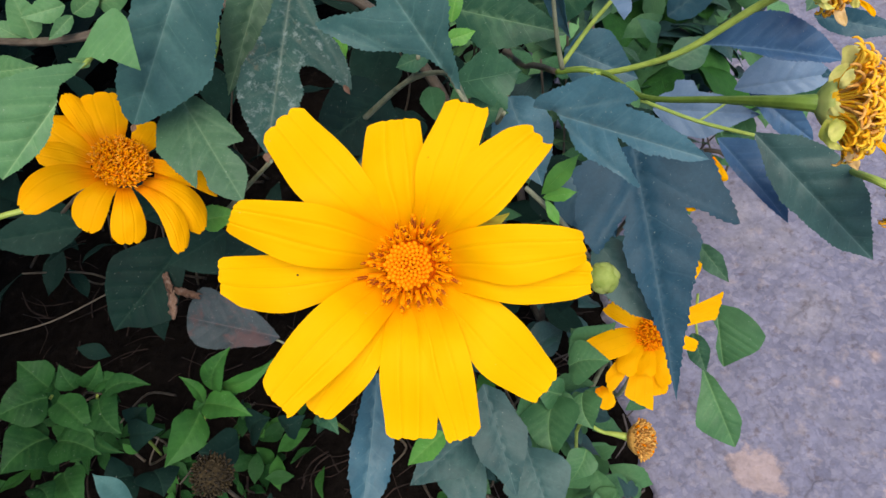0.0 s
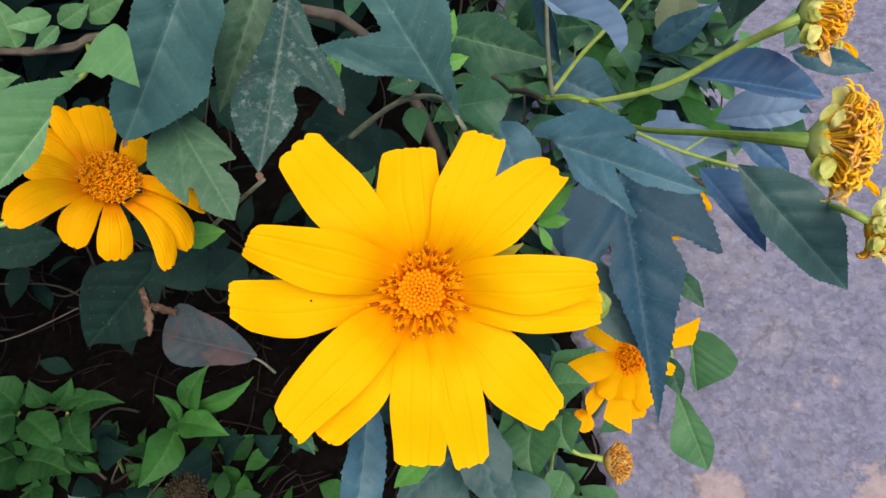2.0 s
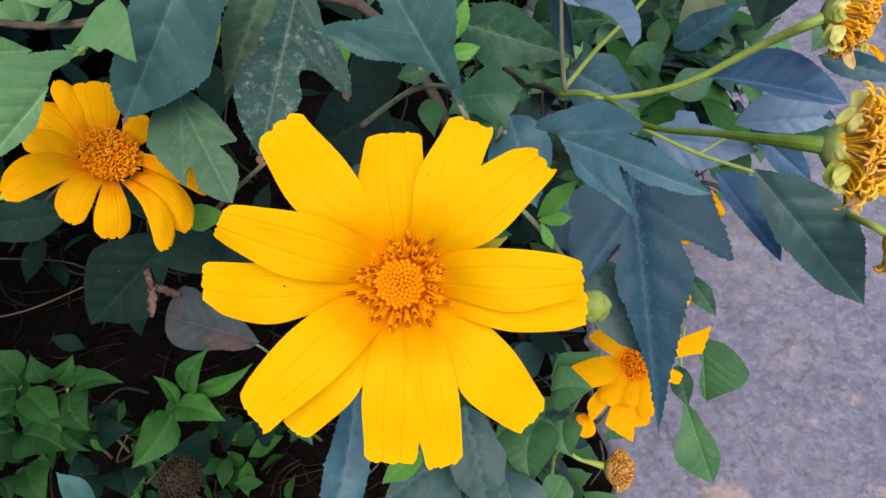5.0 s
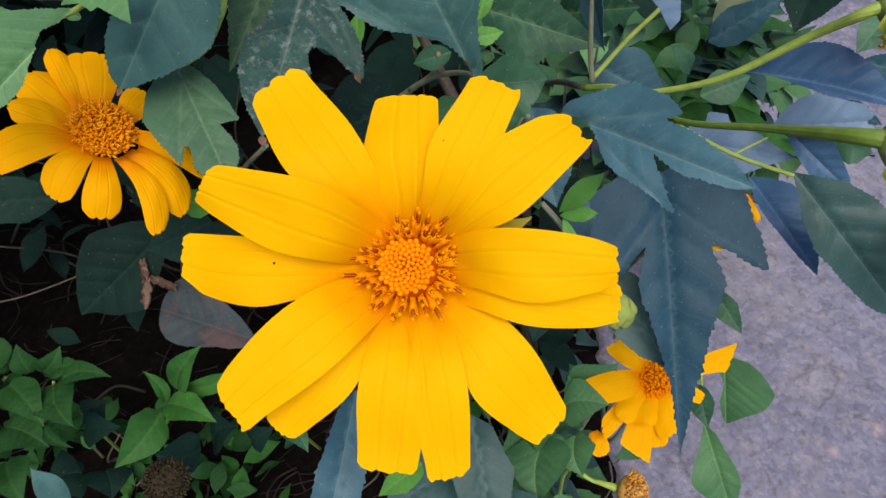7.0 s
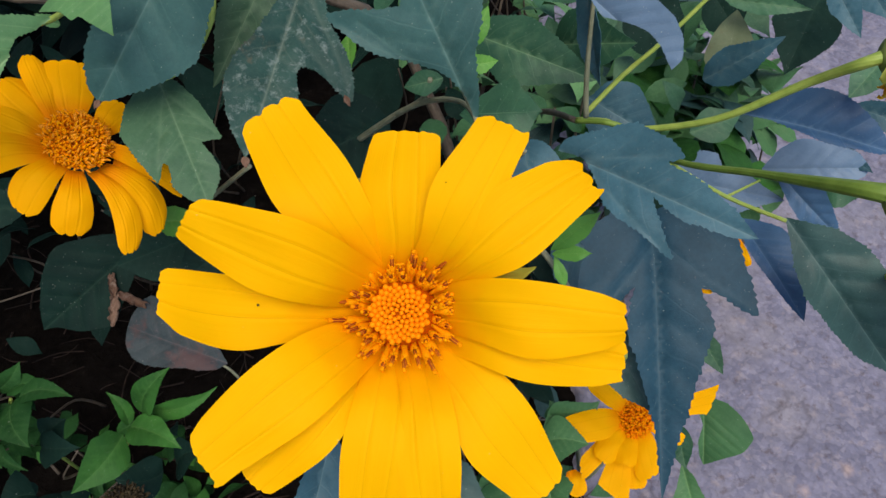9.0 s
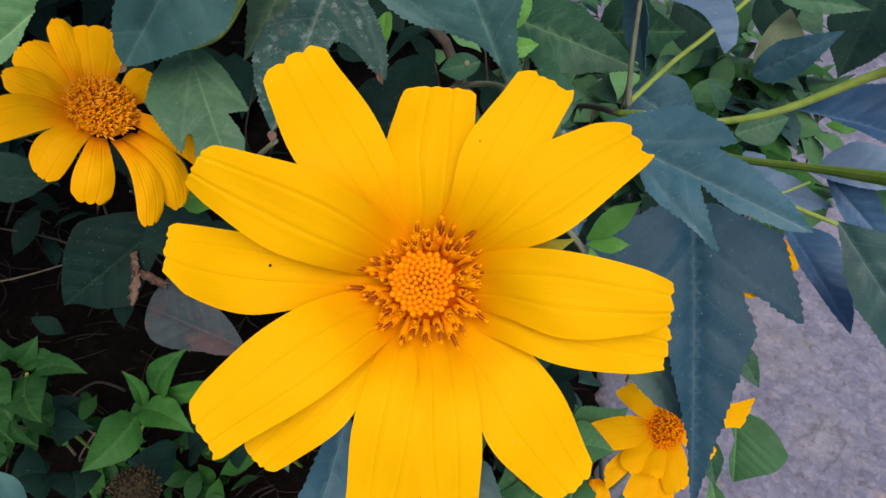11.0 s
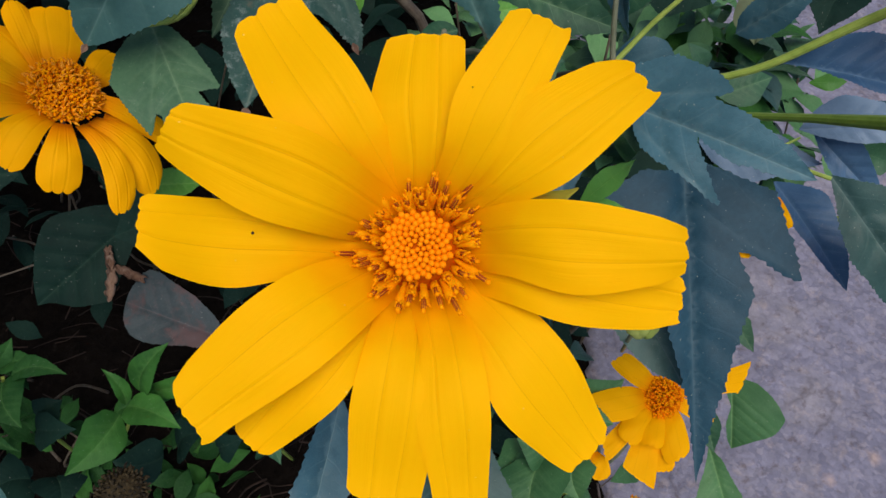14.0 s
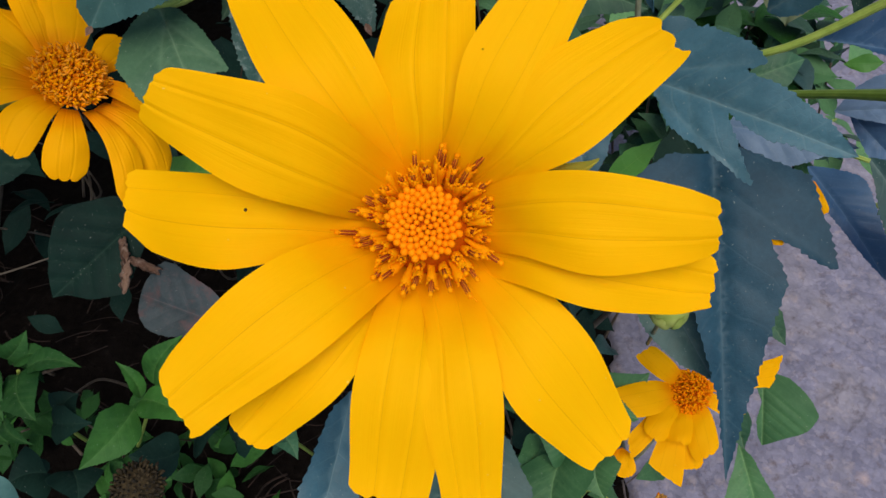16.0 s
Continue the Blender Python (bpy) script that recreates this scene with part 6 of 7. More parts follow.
stem(shrub, STEM_GREY, [(0.0647, 0.4165, 0.6007), (0.06, 0.4277, 0.5753), (0.0423, 0.4444, 0.5453)], 0.00152, 0.00152, 0.0019)
stem(shrub, STEM_GREY, [(-0.0277, 0.3322, 0.6175), (-0.0673, 0.3576, 0.5596), (-0.102, 0.369, 0.515)], 0.0013, 0.00148, 0.00186)
stem(shrub, STEM_GREEN, [(-0.0602, 0.4328, 0.6319), (-0.071, 0.4036, 0.623), (-0.0848, 0.3721, 0.6376)], 0.00151, 0.00132, 0.00104)
stem(shrub, STEM_GREY, [(0.1148, 0.2855, 0.6164), (0.1228, 0.2774, 0.6106), (0.1367, 0.2819, 0.5779), (0.1711, 0.3169, 0.4569)], 0.00133, 0.00153, 0.00162, 0.00191)
stem(shrub, STEM_GREEN, [(0.2652, 0.3348, 0.3609), (0.2605, 0.3126, 0.3419), (0.259, 0.2799, 0.3321)], 0.00114, 0.00124, 0.00105)
stem(shrub, TWIG, [(-0.3687, 0.3898, 0.3712), (-0.3101, 0.3966, 0.3731), (-0.2592, 0.4173, 0.3739)], 0.000748, 0.000748, 0.000748)
leaf(shrub, LEAF_BLUE, (0.3588, 0.4612, 0.536), (0.4122, 0.4299, 0.5359), (-0.322, -0.551, -0.77), 0.019959, peak=0.45, arch=0.1)
leaf(shrub, LEAF_BLUE, (0.318, 0.4033, 0.5573), (0.3343, 0.3758, 0.5616), (-0.542, -0.433, -0.721), 0.010601, peak=0.5)
leaf(shrub, LEAF_BLUE, (0.2363, 0.4357, 0.5821), (0.2687, 0.4212, 0.6281), (0.469, -0.693, -0.548), 0.022156, peak=0.45)
leaf(shrub, LEAF_SPOTTED, (0.2996, 0.5594, 0.5431), (0.2895, 0.5135, 0.508), (-0.936, 0.319, -0.146), 0.035717, peak=0.55, teeth=0, label='dull leaf with a small hole stain')
leaf(shrub, LEAF_SHADE, (0.3648, 0.5691, 0.5498), (0.3321, 0.5127, 0.5189), (-0.866, 0.5, 0.006), 0.047559, peak=0.5)
leaf(shrub, LEAF_SHADE, (0.2932, 0.6025, 0.5282), (0.3132, 0.5656, 0.5116), (-0.762, -0.129, -0.634), 0.036863, peak=0.5)
leaf(shrub, LEAF_BLUE, (0.3422, 0.5304, 0.5927), (0.3591, 0.4886, 0.5723), (-0.761, 0.006, -0.649), 0.018718, peak=0.5)
leaf(shrub, LEAF_BLUE, (0.3618, 0.5308, 0.5927), (0.3802, 0.4981, 0.5795), (-0.669, -0.078, -0.739), 0.018718, peak=0.5)
leaf(shrub, LEAF_GREEN, (0.3623, 0.455, 0.4621), (0.3848, 0.4325, 0.4687), (-0.35, -0.571, -0.742), 0.026645, peak=0.5, teeth=3)
leaf(shrub, LEAF_GREEN, (0.2575, 0.4707, 0.4995), (0.2953, 0.4813, 0.5073), (0.328, -0.732, -0.597), 0.025307, peak=0.5)
leaf(shrub, LEAF_GREEN, (0.36, 0.4566, 0.5839), (0.3348, 0.4344, 0.5672), (-0.716, 0.671, 0.193), 0.021965, peak=0.5)
leaf(shrub, LEAF_GREEN, (0.2816, 0.5496, 0.5599), (0.3398, 0.5277, 0.5665), (-0.108, -0.539, -0.836), 0.014898, peak=0.5)
leaf(shrub, LEAF_SHADE, (0.2237, 0.5941, 0.5225), (0.2706, 0.5691, 0.5027), (-0.527, -0.389, -0.755), 0.055676, peak=0.5)
leaf(shrub, LEAF_BLUE, (0.1721, 0.4503, 0.5451), (0.2046, 0.4407, 0.5493), (-0.097, -0.658, -0.747), 0.030655, peak=0.5)
leaf(shrub, LEAF_YOUNG, (0.3207, 0.4783, 0.5047), (0.3435, 0.4717, 0.5114), (0.012, -0.692, -0.722), 0.012511, peak=0.5, teeth=3)
# Petal ends of a flower behind the leaf, modelled loose at its edge.
petal(shrub, PETAL_SMALL, (0.2345, 0.3189, 0.5722), (0.2407, 0.3053, 0.5646), (-0.8764, -0.1425, -0.4599), (0.00147, 0.00210, 0.00241, 0.00231, 0.00168), rows=10, cols=8, groove=0.0001, label='yellow petal end of a flower behind the leaf')
petal(shrub, PETAL_SMALL, (0.2363, 0.3052, 0.5628), (0.2394, 0.2995, 0.56), (-0.8443, -0.2189, -0.4891), (0.00077, 0.00110, 0.00127, 0.00121, 0.00088), rows=10, cols=8, groove=0.0001, label='yellow petal end of a flower behind the leaf')
petal(shrub, PETAL_SMALL, (0.2125, 0.295, 0.5582), (0.2197, 0.2938, 0.5598), (-0.0129, -0.8269, -0.5622), (0.00189, 0.00270, 0.00311, 0.00297, 0.00216), rows=10, cols=8, groove=0.0001, label='yellow petal end of a flower behind the leaf')
# ---- buds and seed heads ----
bud = thing("flower_bud", (0.1519, 0.2455, 0.5634), "round closed green flower bud with tight bracts", "bud")
bud_head(bud, (0.1471, 0.2323, 0.5989), (-0.157, -0.478, 0.864), 0.008091)
stem(bud, STEM_GREY, [(0.1481, 0.2349, 0.5917), (0.1572, 0.2565, 0.5421), (0.1736, 0.2936, 0.4545)], 0.00186, 0.00112, 0.00112)
seed_head = thing("seed_head", (0.1622, 0.2479, 0), "dry brown seed head on a thin green stalk", "seed head")
packed_head(seed_head, (0.188, 0.2232, 0.3436), (0.901, -0.249, 0.355), 0.01312, 150, 0.004375, [SEED, SEED, FLORET_DRY, OLD_FLORET], 0.8, 9, 0.9, 0.0008)
stem(seed_head, STEM_GREEN, [(0.1815, 0.2263, 0.3428), (0.1641, 0.2333, 0.3407), (0.1441, 0.2445, 0.3178), (0.1622, 0.2479, 0.0)], 0.0035, 0.00158, 0.00158, 0.00175)
seed_head_dark = thing("seed_head", (-0.1708, 0.2475, 0), "dark withered seed head among the weeds", "seed head")
packed_head(seed_head_dark, (-0.1549, 0.2375, 0.3596), (0.352, -0.301, 0.886), 0.01457, 130, 0.0047, [SEED_DARK, SEED_DARK], 0.6, 10, 0.9, 0.0008)
stem(seed_head_dark, TWIG, [(-0.1587, 0.2394, 0.3498), (-0.1745, 0.2523, 0.3029), (-0.1708, 0.2475, 0.0)], 0.00282, 0.00169, 0.00235)
# ---- the weeds at the shrub's foot ----
weed_a = thing("weed", (-0.3262, 0.3993, 0), "bright green weed with paired pointed leaves", "weed", "weeds")
stem(weed_a, STEM_GREEN, [(-0.1441, 0.2909, 0.3975), (-0.168, 0.3029, 0.3431), (-0.3262, 0.3993, 0.0)], 0.00113, 0.00132, 0.00188)
leaf(weed_a, LEAF_WEED, (-0.1396, 0.2894, 0.4079), (-0.1135, 0.3071, 0.4427), (0.742, -0.626, -0.238), 0.02162, skew=0.1, peak=0.4, fold=0.36, arch=0.15, bend=-0.044)
leaf(weed_a, LEAF_WEED, (-0.1365, 0.2931, 0.4047), (-0.0833, 0.3003, 0.4272), (0.395, -0.496, -0.773), 0.014852, skew=-0.15, peak=0.4, fold=0.36, arch=0.15, bend=0.05)
leaf(weed_a, LEAF_WEED, (-0.1453, 0.2795, 0.4069), (-0.1037, 0.2603, 0.4149), (-0.41, -0.911, -0.048), 0.024064, skew=0.1, peak=0.4, fold=0.36, arch=0.15, bend=-0.024)
leaf(weed_a, LEAF_WEED, (-0.1478, 0.2823, 0.403), (-0.1587, 0.2956, 0.4288), (0.532, 0.822, -0.2), 0.010434, skew=0, peak=0.4, fold=0.36, arch=0.15, bend=0.04)
leaf(weed_a, LEAF_WEED, (-0.1505, 0.275, 0.4038), (-0.1729, 0.232, 0.4086), (-0.617, 0.399, 0.679), 0.029798, skew=0.12, peak=0.4, fold=0.36, arch=0.15, bend=-0.028)
leaf(weed_a, LEAF_WEED, (-0.1408, 0.2958, 0.3839), (-0.1177, 0.302, 0.3883), (0.309, -0.823, -0.478), 0.011844, skew=0, peak=0.4, fold=0.36, arch=0.15, bend=0.0)
leaf(weed_a, LEAF_WEED, (-0.1514, 0.2932, 0.382), (-0.1683, 0.2873, 0.3722), (-0.468, 0.832, 0.298), 0.010998, skew=0, peak=0.4, fold=0.36, arch=0.15, bend=0.03)
weed_b = thing("weed", (-0.4708, 0.46, 0), "low green weed with toothed leaves", "weed", "weeds")
stem(weed_b, STEM_GREEN, [(-0.2418, 0.3056, 0.3959), (-0.2803, 0.3275, 0.3273), (-0.4708, 0.46, 0.0)], 0.00122, 0.0015, 0.00187)
leaf(weed_b, WEED_SHADED, (-0.2393, 0.3019, 0.3957), (-0.2246, 0.3, 0.3981), (-0.127, -0.992, -0.023), 0.007106, peak=0.38, fold=0.3, arch=0.14)
leaf(weed_b, WEED_SHADED, (-0.2393, 0.3019, 0.3957), (-0.2488, 0.2878, 0.3915), (-0.836, 0.497, 0.233), 0.010192, peak=0.38, fold=0.3, arch=0.14)
leaf(weed_b, WEED_SHADED, (-0.2338, 0.2977, 0.4061), (-0.2108, 0.2648, 0.406), (-0.811, -0.569, -0.139), 0.033006, bend=0.084, skew=-0.11, peak=0.38, fold=0.34, arch=0.14)
leaf(weed_b, WEED_SHADED, (-0.2337, 0.3054, 0.3977), (-0.2163, 0.3159, 0.408), (0.572, -0.147, -0.807), 0.011501, peak=0.38, fold=0.3, arch=0.14)
leaf(weed_b, WEED_SHADED, (-0.2337, 0.3054, 0.3977), (-0.2206, 0.2964, 0.3956), (-0.506, -0.801, 0.323), 0.0079475, peak=0.38, fold=0.3, arch=0.14)
leaf(weed_b, WEED_SHADED, (-0.2289, 0.3006, 0.4077), (-0.1825, 0.2941, 0.4236), (-0.085, -0.984, -0.152), 0.016924, bend=-0.084, skew=0.11, peak=0.38, fold=0.34, arch=0.14)
leaf(weed_b, WEED_SHADED, (-0.2536, 0.3156, 0.394), (-0.2552, 0.3217, 0.4025), (0.915, 0.389, -0.104), 0.0055165, peak=0.38, fold=0.3, arch=0.14)
leaf(weed_b, WEED_SHADED, (-0.2536, 0.3156, 0.394), (-0.2395, 0.3136, 0.3965), (-0.008, -0.803, -0.596), 0.0066385, peak=0.38, fold=0.3, arch=0.14)
leaf(weed_b, WEED_SHADED, (-0.2479, 0.3103, 0.4037), (-0.2292, 0.3225, 0.4218), (0.731, -0.131, -0.67), 0.019074, bend=0.044, skew=-0.06, peak=0.38, fold=0.34, arch=0.14)
leaf(weed_b, WEED_SHADED, (-0.2633, 0.3157, 0.3946), (-0.2727, 0.3172, 0.4004), (0.212, 0.973, 0.092), 0.0066385, peak=0.38, fold=0.3, arch=0.14)
leaf(weed_b, WEED_SHADED, (-0.2633, 0.3157, 0.3946), (-0.2577, 0.322, 0.4028), (0.876, -0.22, -0.43), 0.0055165, peak=0.38, fold=0.3, arch=0.14)
leaf(weed_b, WEED_SHADED, (-0.257, 0.3104, 0.4041), (-0.2618, 0.3241, 0.4244), (0.881, 0.46, -0.102), 0.018139, bend=-0.044, skew=0.06, peak=0.38, fold=0.34, arch=0.14)
leaf(weed_b, WEED_SHADED, (-0.2471, 0.3142, 0.3928), (-0.2329, 0.3217, 0.4014), (0.561, -0.114, -0.82), 0.008976, peak=0.38, fold=0.3, arch=0.14)
leaf(weed_b, WEED_SHADED, (-0.2471, 0.3142, 0.3928), (-0.2367, 0.3071, 0.3922), (-0.513, -0.785, 0.349), 0.005984, peak=0.38, fold=0.3, arch=0.14)
leaf(weed_b, WEED_SHADED, (-0.2419, 0.3093, 0.4028), (-0.2083, 0.3063, 0.4104), (-0.059, -0.992, -0.117), 0.015614, bend=-0.092, skew=0.13, peak=0.38, fold=0.34, arch=0.14)
leaf(weed_b, WEED_SHADED, (-0.2736, 0.3035, 0.3983), (-0.251, 0.3012, 0.4002), (-0.045, -0.868, -0.495), 0.011314, peak=0.38, fold=0.3, arch=0.14)
leaf(weed_b, WEED_SHADED, (-0.2736, 0.3035, 0.3983), (-0.275, 0.2865, 0.3919), (-0.805, -0.148, 0.575), 0.010285, peak=0.38, fold=0.3, arch=0.14)
leaf(weed_b, WEED_SHADED, (-0.2677, 0.2993, 0.4087), (-0.2321, 0.2645, 0.4068), (-0.683, -0.707, 0.184), 0.027957, bend=-0.022, skew=0.03, peak=0.38, fold=0.34, arch=0.14)
leaf(weed_b, WEED_SHADED, (-0.2367, 0.2694, 0.3968), (-0.2251, 0.2715, 0.4021), (0.289, -0.921, -0.263), 0.005797, peak=0.38, fold=0.3, arch=0.14)
leaf(weed_b, WEED_SHADED, (-0.2367, 0.2694, 0.3968), (-0.2368, 0.2562, 0.3928), (-0.989, -0.038, 0.149), 0.0077605, peak=0.38, fold=0.3, arch=0.14)
leaf(weed_b, WEED_SHADED, (-0.2313, 0.2653, 0.4073), (-0.2014, 0.2453, 0.4153), (-0.472, -0.827, -0.306), 0.008976, bend=0.068, skew=-0.09, peak=0.38, fold=0.34, arch=0.14)
weed_c = thing("weed", (-0.5592, 0.4566, 0), "spreading green weed, shade put into its leaf colour", "weed", "weeds")
stem(weed_c, STEM_GREEN, [(-0.2892, 0.3176, 0.3836), (-0.3296, 0.3284, 0.3301), (-0.5592, 0.4566, 0.0)], 0.00122, 0.0015, 0.00187)
leaf(weed_c, WEED_SHADED, (-0.2931, 0.3157, 0.3848), (-0.2985, 0.2981, 0.3782), (-0.751, -0.023, 0.661), 0.01122, peak=0.38, fold=0.3, arch=0.14)
leaf(weed_c, WEED_SHADED, (-0.2931, 0.3157, 0.3848), (-0.308, 0.327, 0.3973), (0.535, 0.836, -0.12), 0.01281, peak=0.38, fold=0.3, arch=0.14)
leaf(weed_c, WEED_SHADED, (-0.2857, 0.3111, 0.3948), (-0.3195, 0.2935, 0.4074), (-0.278, 0.852, 0.444), 0.04142, bend=0.031, skew=-0.04, peak=0.38, fold=0.34, arch=0.14)
leaf(weed_c, WEED_SHADED, (-0.2908, 0.3232, 0.3895), (-0.3041, 0.3205, 0.3928), (-0.056, 0.874, 0.482), 0.008602, peak=0.38, fold=0.3, arch=0.14)
leaf(weed_c, WEED_SHADED, (-0.2908, 0.3232, 0.3895), (-0.2859, 0.3345, 0.401), (0.858, 0.135, -0.495), 0.008602, peak=0.38, fold=0.3, arch=0.14)
leaf(weed_c, WEED_SHADED, (-0.2838, 0.3177, 0.399), (-0.3004, 0.334, 0.4214), (0.661, 0.749, -0.053), 0.030762, bend=0.0, skew=-0.0, peak=0.38, fold=0.34, arch=0.14)
leaf(weed_c, WEED_SHADED, (-0.2779, 0.2762, 0.3809), (-0.2582, 0.2808, 0.3873), (0.37, -0.619, -0.692), 0.010379, peak=0.38, fold=0.3, arch=0.14)
leaf(weed_c, WEED_SHADED, (-0.2779, 0.2762, 0.3809), (-0.2707, 0.2626, 0.3762), (-0.705, -0.534, 0.468), 0.0085085, peak=0.38, fold=0.3, arch=0.14)
leaf(weed_c, WEED_SHADED, (-0.2722, 0.2722, 0.3914), (-0.229, 0.2529, 0.3992), (-0.411, -0.911, 0.027), 0.038896, bend=-0.044, skew=0.06, peak=0.38, fold=0.34, arch=0.14)
leaf(weed_c, WEED_SHADED, (-0.2912, 0.2829, 0.3747), (-0.2893, 0.2653, 0.3677), (-0.622, -0.348, 0.701), 0.010659, peak=0.38, fold=0.3, arch=0.14)
leaf(weed_c, WEED_SHADED, (-0.2912, 0.2829, 0.3747), (-0.3114, 0.2936, 0.387), (0.321, 0.91, -0.264), 0.014867, peak=0.38, fold=0.3, arch=0.14)
leaf(weed_c, WEED_SHADED, (-0.2837, 0.279, 0.3852), (-0.3096, 0.2484, 0.4001), (-0.636, 0.7, 0.325), 0.046002, bend=0.077, skew=-0.1, peak=0.38, fold=0.34, arch=0.14)
leaf(weed_c, WEED_SHADED, (-0.2901, 0.3258, 0.3801), (-0.2953, 0.3234, 0.3832), (0.076, 0.706, 0.704), 0.0040205, peak=0.38, fold=0.3, arch=0.14)
leaf(weed_c, WEED_SHADED, (-0.2901, 0.3258, 0.3801), (-0.284, 0.3318, 0.3881), (0.706, 0.194, -0.681), 0.005423, peak=0.38, fold=0.3, arch=0.14)
leaf(weed_c, WEED_SHADED, (-0.2835, 0.3206, 0.3898), (-0.289, 0.3287, 0.4063), (0.515, 0.826, -0.228), 0.017858, bend=0.066, skew=-0.09, peak=0.38, fold=0.34, arch=0.14)
leaf(weed_c, WEED_SHADED, (-0.2768, 0.2547, 0.367), (-0.261, 0.2513, 0.3685), (-0.205, -0.978, -0.04), 0.0077605, peak=0.38, fold=0.3, arch=0.14)
leaf(weed_c, WEED_SHADED, (-0.2768, 0.2547, 0.367), (-0.2848, 0.2416, 0.3634), (-0.828, 0.392, 0.4), 0.0094435, peak=0.38, fold=0.3, arch=0.14)
leaf(weed_c, WEED_SHADED, (-0.2707, 0.2514, 0.3779), (-0.2482, 0.2194, 0.3785), (-0.815, -0.57, 0.104), 0.029639, bend=0.044, skew=-0.06, peak=0.38, fold=0.34, arch=0.14)
leaf(weed_c, WEED_SHADED, (-0.2792, 0.2341, 0.3984), (-0.2671, 0.2303, 0.3998), (-0.225, -0.864, -0.45), 0.0057035, peak=0.38, fold=0.3, arch=0.14)
leaf(weed_c, WEED_SHADED, (-0.2792, 0.2341, 0.3984), (-0.2789, 0.2266, 0.3979), (-0.643, -0.073, 0.762), 0.004301, peak=0.38, fold=0.3, arch=0.14)
leaf(weed_c, WEED_SHADED, (-0.2725, 0.2306, 0.4092), (-0.2521, 0.2105, 0.4175), (-0.708, -0.521, 0.477), 0.019822, bend=-0.066, skew=0.09, peak=0.38, fold=0.34, arch=0.14)
weed_d = thing("weed", (-0.3685, 0.3976, 0), "weed with broad leaves coloured dark for shade", "weed", "weeds")
stem(weed_d, STEM_GREEN, [(-0.2455, 0.3024, 0.3229), (-0.24, 0.2981, 0.3019), (-0.3685, 0.3976, 0.0)], 0.00122, 0.0015, 0.00188)
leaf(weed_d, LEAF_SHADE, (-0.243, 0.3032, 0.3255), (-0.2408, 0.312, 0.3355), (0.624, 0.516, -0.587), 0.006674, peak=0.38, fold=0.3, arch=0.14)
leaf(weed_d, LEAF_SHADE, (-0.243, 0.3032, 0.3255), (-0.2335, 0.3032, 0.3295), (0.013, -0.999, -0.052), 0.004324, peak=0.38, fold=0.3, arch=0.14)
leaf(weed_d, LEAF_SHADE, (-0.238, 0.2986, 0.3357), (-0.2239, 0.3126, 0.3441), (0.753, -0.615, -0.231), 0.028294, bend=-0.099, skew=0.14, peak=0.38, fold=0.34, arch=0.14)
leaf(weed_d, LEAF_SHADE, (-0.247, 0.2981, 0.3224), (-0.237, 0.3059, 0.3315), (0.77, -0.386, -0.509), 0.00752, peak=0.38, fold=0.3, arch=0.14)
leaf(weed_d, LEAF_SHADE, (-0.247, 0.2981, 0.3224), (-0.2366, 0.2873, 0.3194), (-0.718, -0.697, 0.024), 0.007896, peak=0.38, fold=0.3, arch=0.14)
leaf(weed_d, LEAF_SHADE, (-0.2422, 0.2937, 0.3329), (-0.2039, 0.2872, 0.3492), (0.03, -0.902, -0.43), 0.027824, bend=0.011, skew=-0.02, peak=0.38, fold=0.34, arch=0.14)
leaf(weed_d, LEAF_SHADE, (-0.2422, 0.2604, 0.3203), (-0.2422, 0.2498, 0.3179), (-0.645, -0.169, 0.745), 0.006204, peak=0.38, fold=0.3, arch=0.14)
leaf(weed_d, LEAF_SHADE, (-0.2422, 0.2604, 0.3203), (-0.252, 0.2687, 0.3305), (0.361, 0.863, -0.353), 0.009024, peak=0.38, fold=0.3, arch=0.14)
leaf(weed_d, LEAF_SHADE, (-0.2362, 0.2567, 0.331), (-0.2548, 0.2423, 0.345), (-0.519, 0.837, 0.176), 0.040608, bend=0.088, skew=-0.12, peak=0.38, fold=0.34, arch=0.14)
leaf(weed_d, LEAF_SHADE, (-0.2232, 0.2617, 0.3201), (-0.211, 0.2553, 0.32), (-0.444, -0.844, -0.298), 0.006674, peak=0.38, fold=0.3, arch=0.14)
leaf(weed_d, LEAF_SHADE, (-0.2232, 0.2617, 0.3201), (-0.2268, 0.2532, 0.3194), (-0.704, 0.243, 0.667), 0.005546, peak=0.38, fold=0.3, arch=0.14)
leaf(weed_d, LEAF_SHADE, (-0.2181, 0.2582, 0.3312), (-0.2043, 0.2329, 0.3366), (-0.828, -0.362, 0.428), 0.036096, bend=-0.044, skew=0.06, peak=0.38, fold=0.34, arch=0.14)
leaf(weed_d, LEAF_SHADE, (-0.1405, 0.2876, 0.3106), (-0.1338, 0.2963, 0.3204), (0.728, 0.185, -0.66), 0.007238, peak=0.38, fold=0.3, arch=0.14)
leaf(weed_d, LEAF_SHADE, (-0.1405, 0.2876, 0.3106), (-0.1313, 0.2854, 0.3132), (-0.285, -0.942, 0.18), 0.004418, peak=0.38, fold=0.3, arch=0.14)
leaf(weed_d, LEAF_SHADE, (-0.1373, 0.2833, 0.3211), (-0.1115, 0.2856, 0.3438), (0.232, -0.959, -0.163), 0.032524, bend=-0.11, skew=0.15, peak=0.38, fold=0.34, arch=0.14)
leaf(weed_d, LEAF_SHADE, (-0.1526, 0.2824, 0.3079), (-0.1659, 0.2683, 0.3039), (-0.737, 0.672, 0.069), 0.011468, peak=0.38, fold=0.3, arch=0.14)
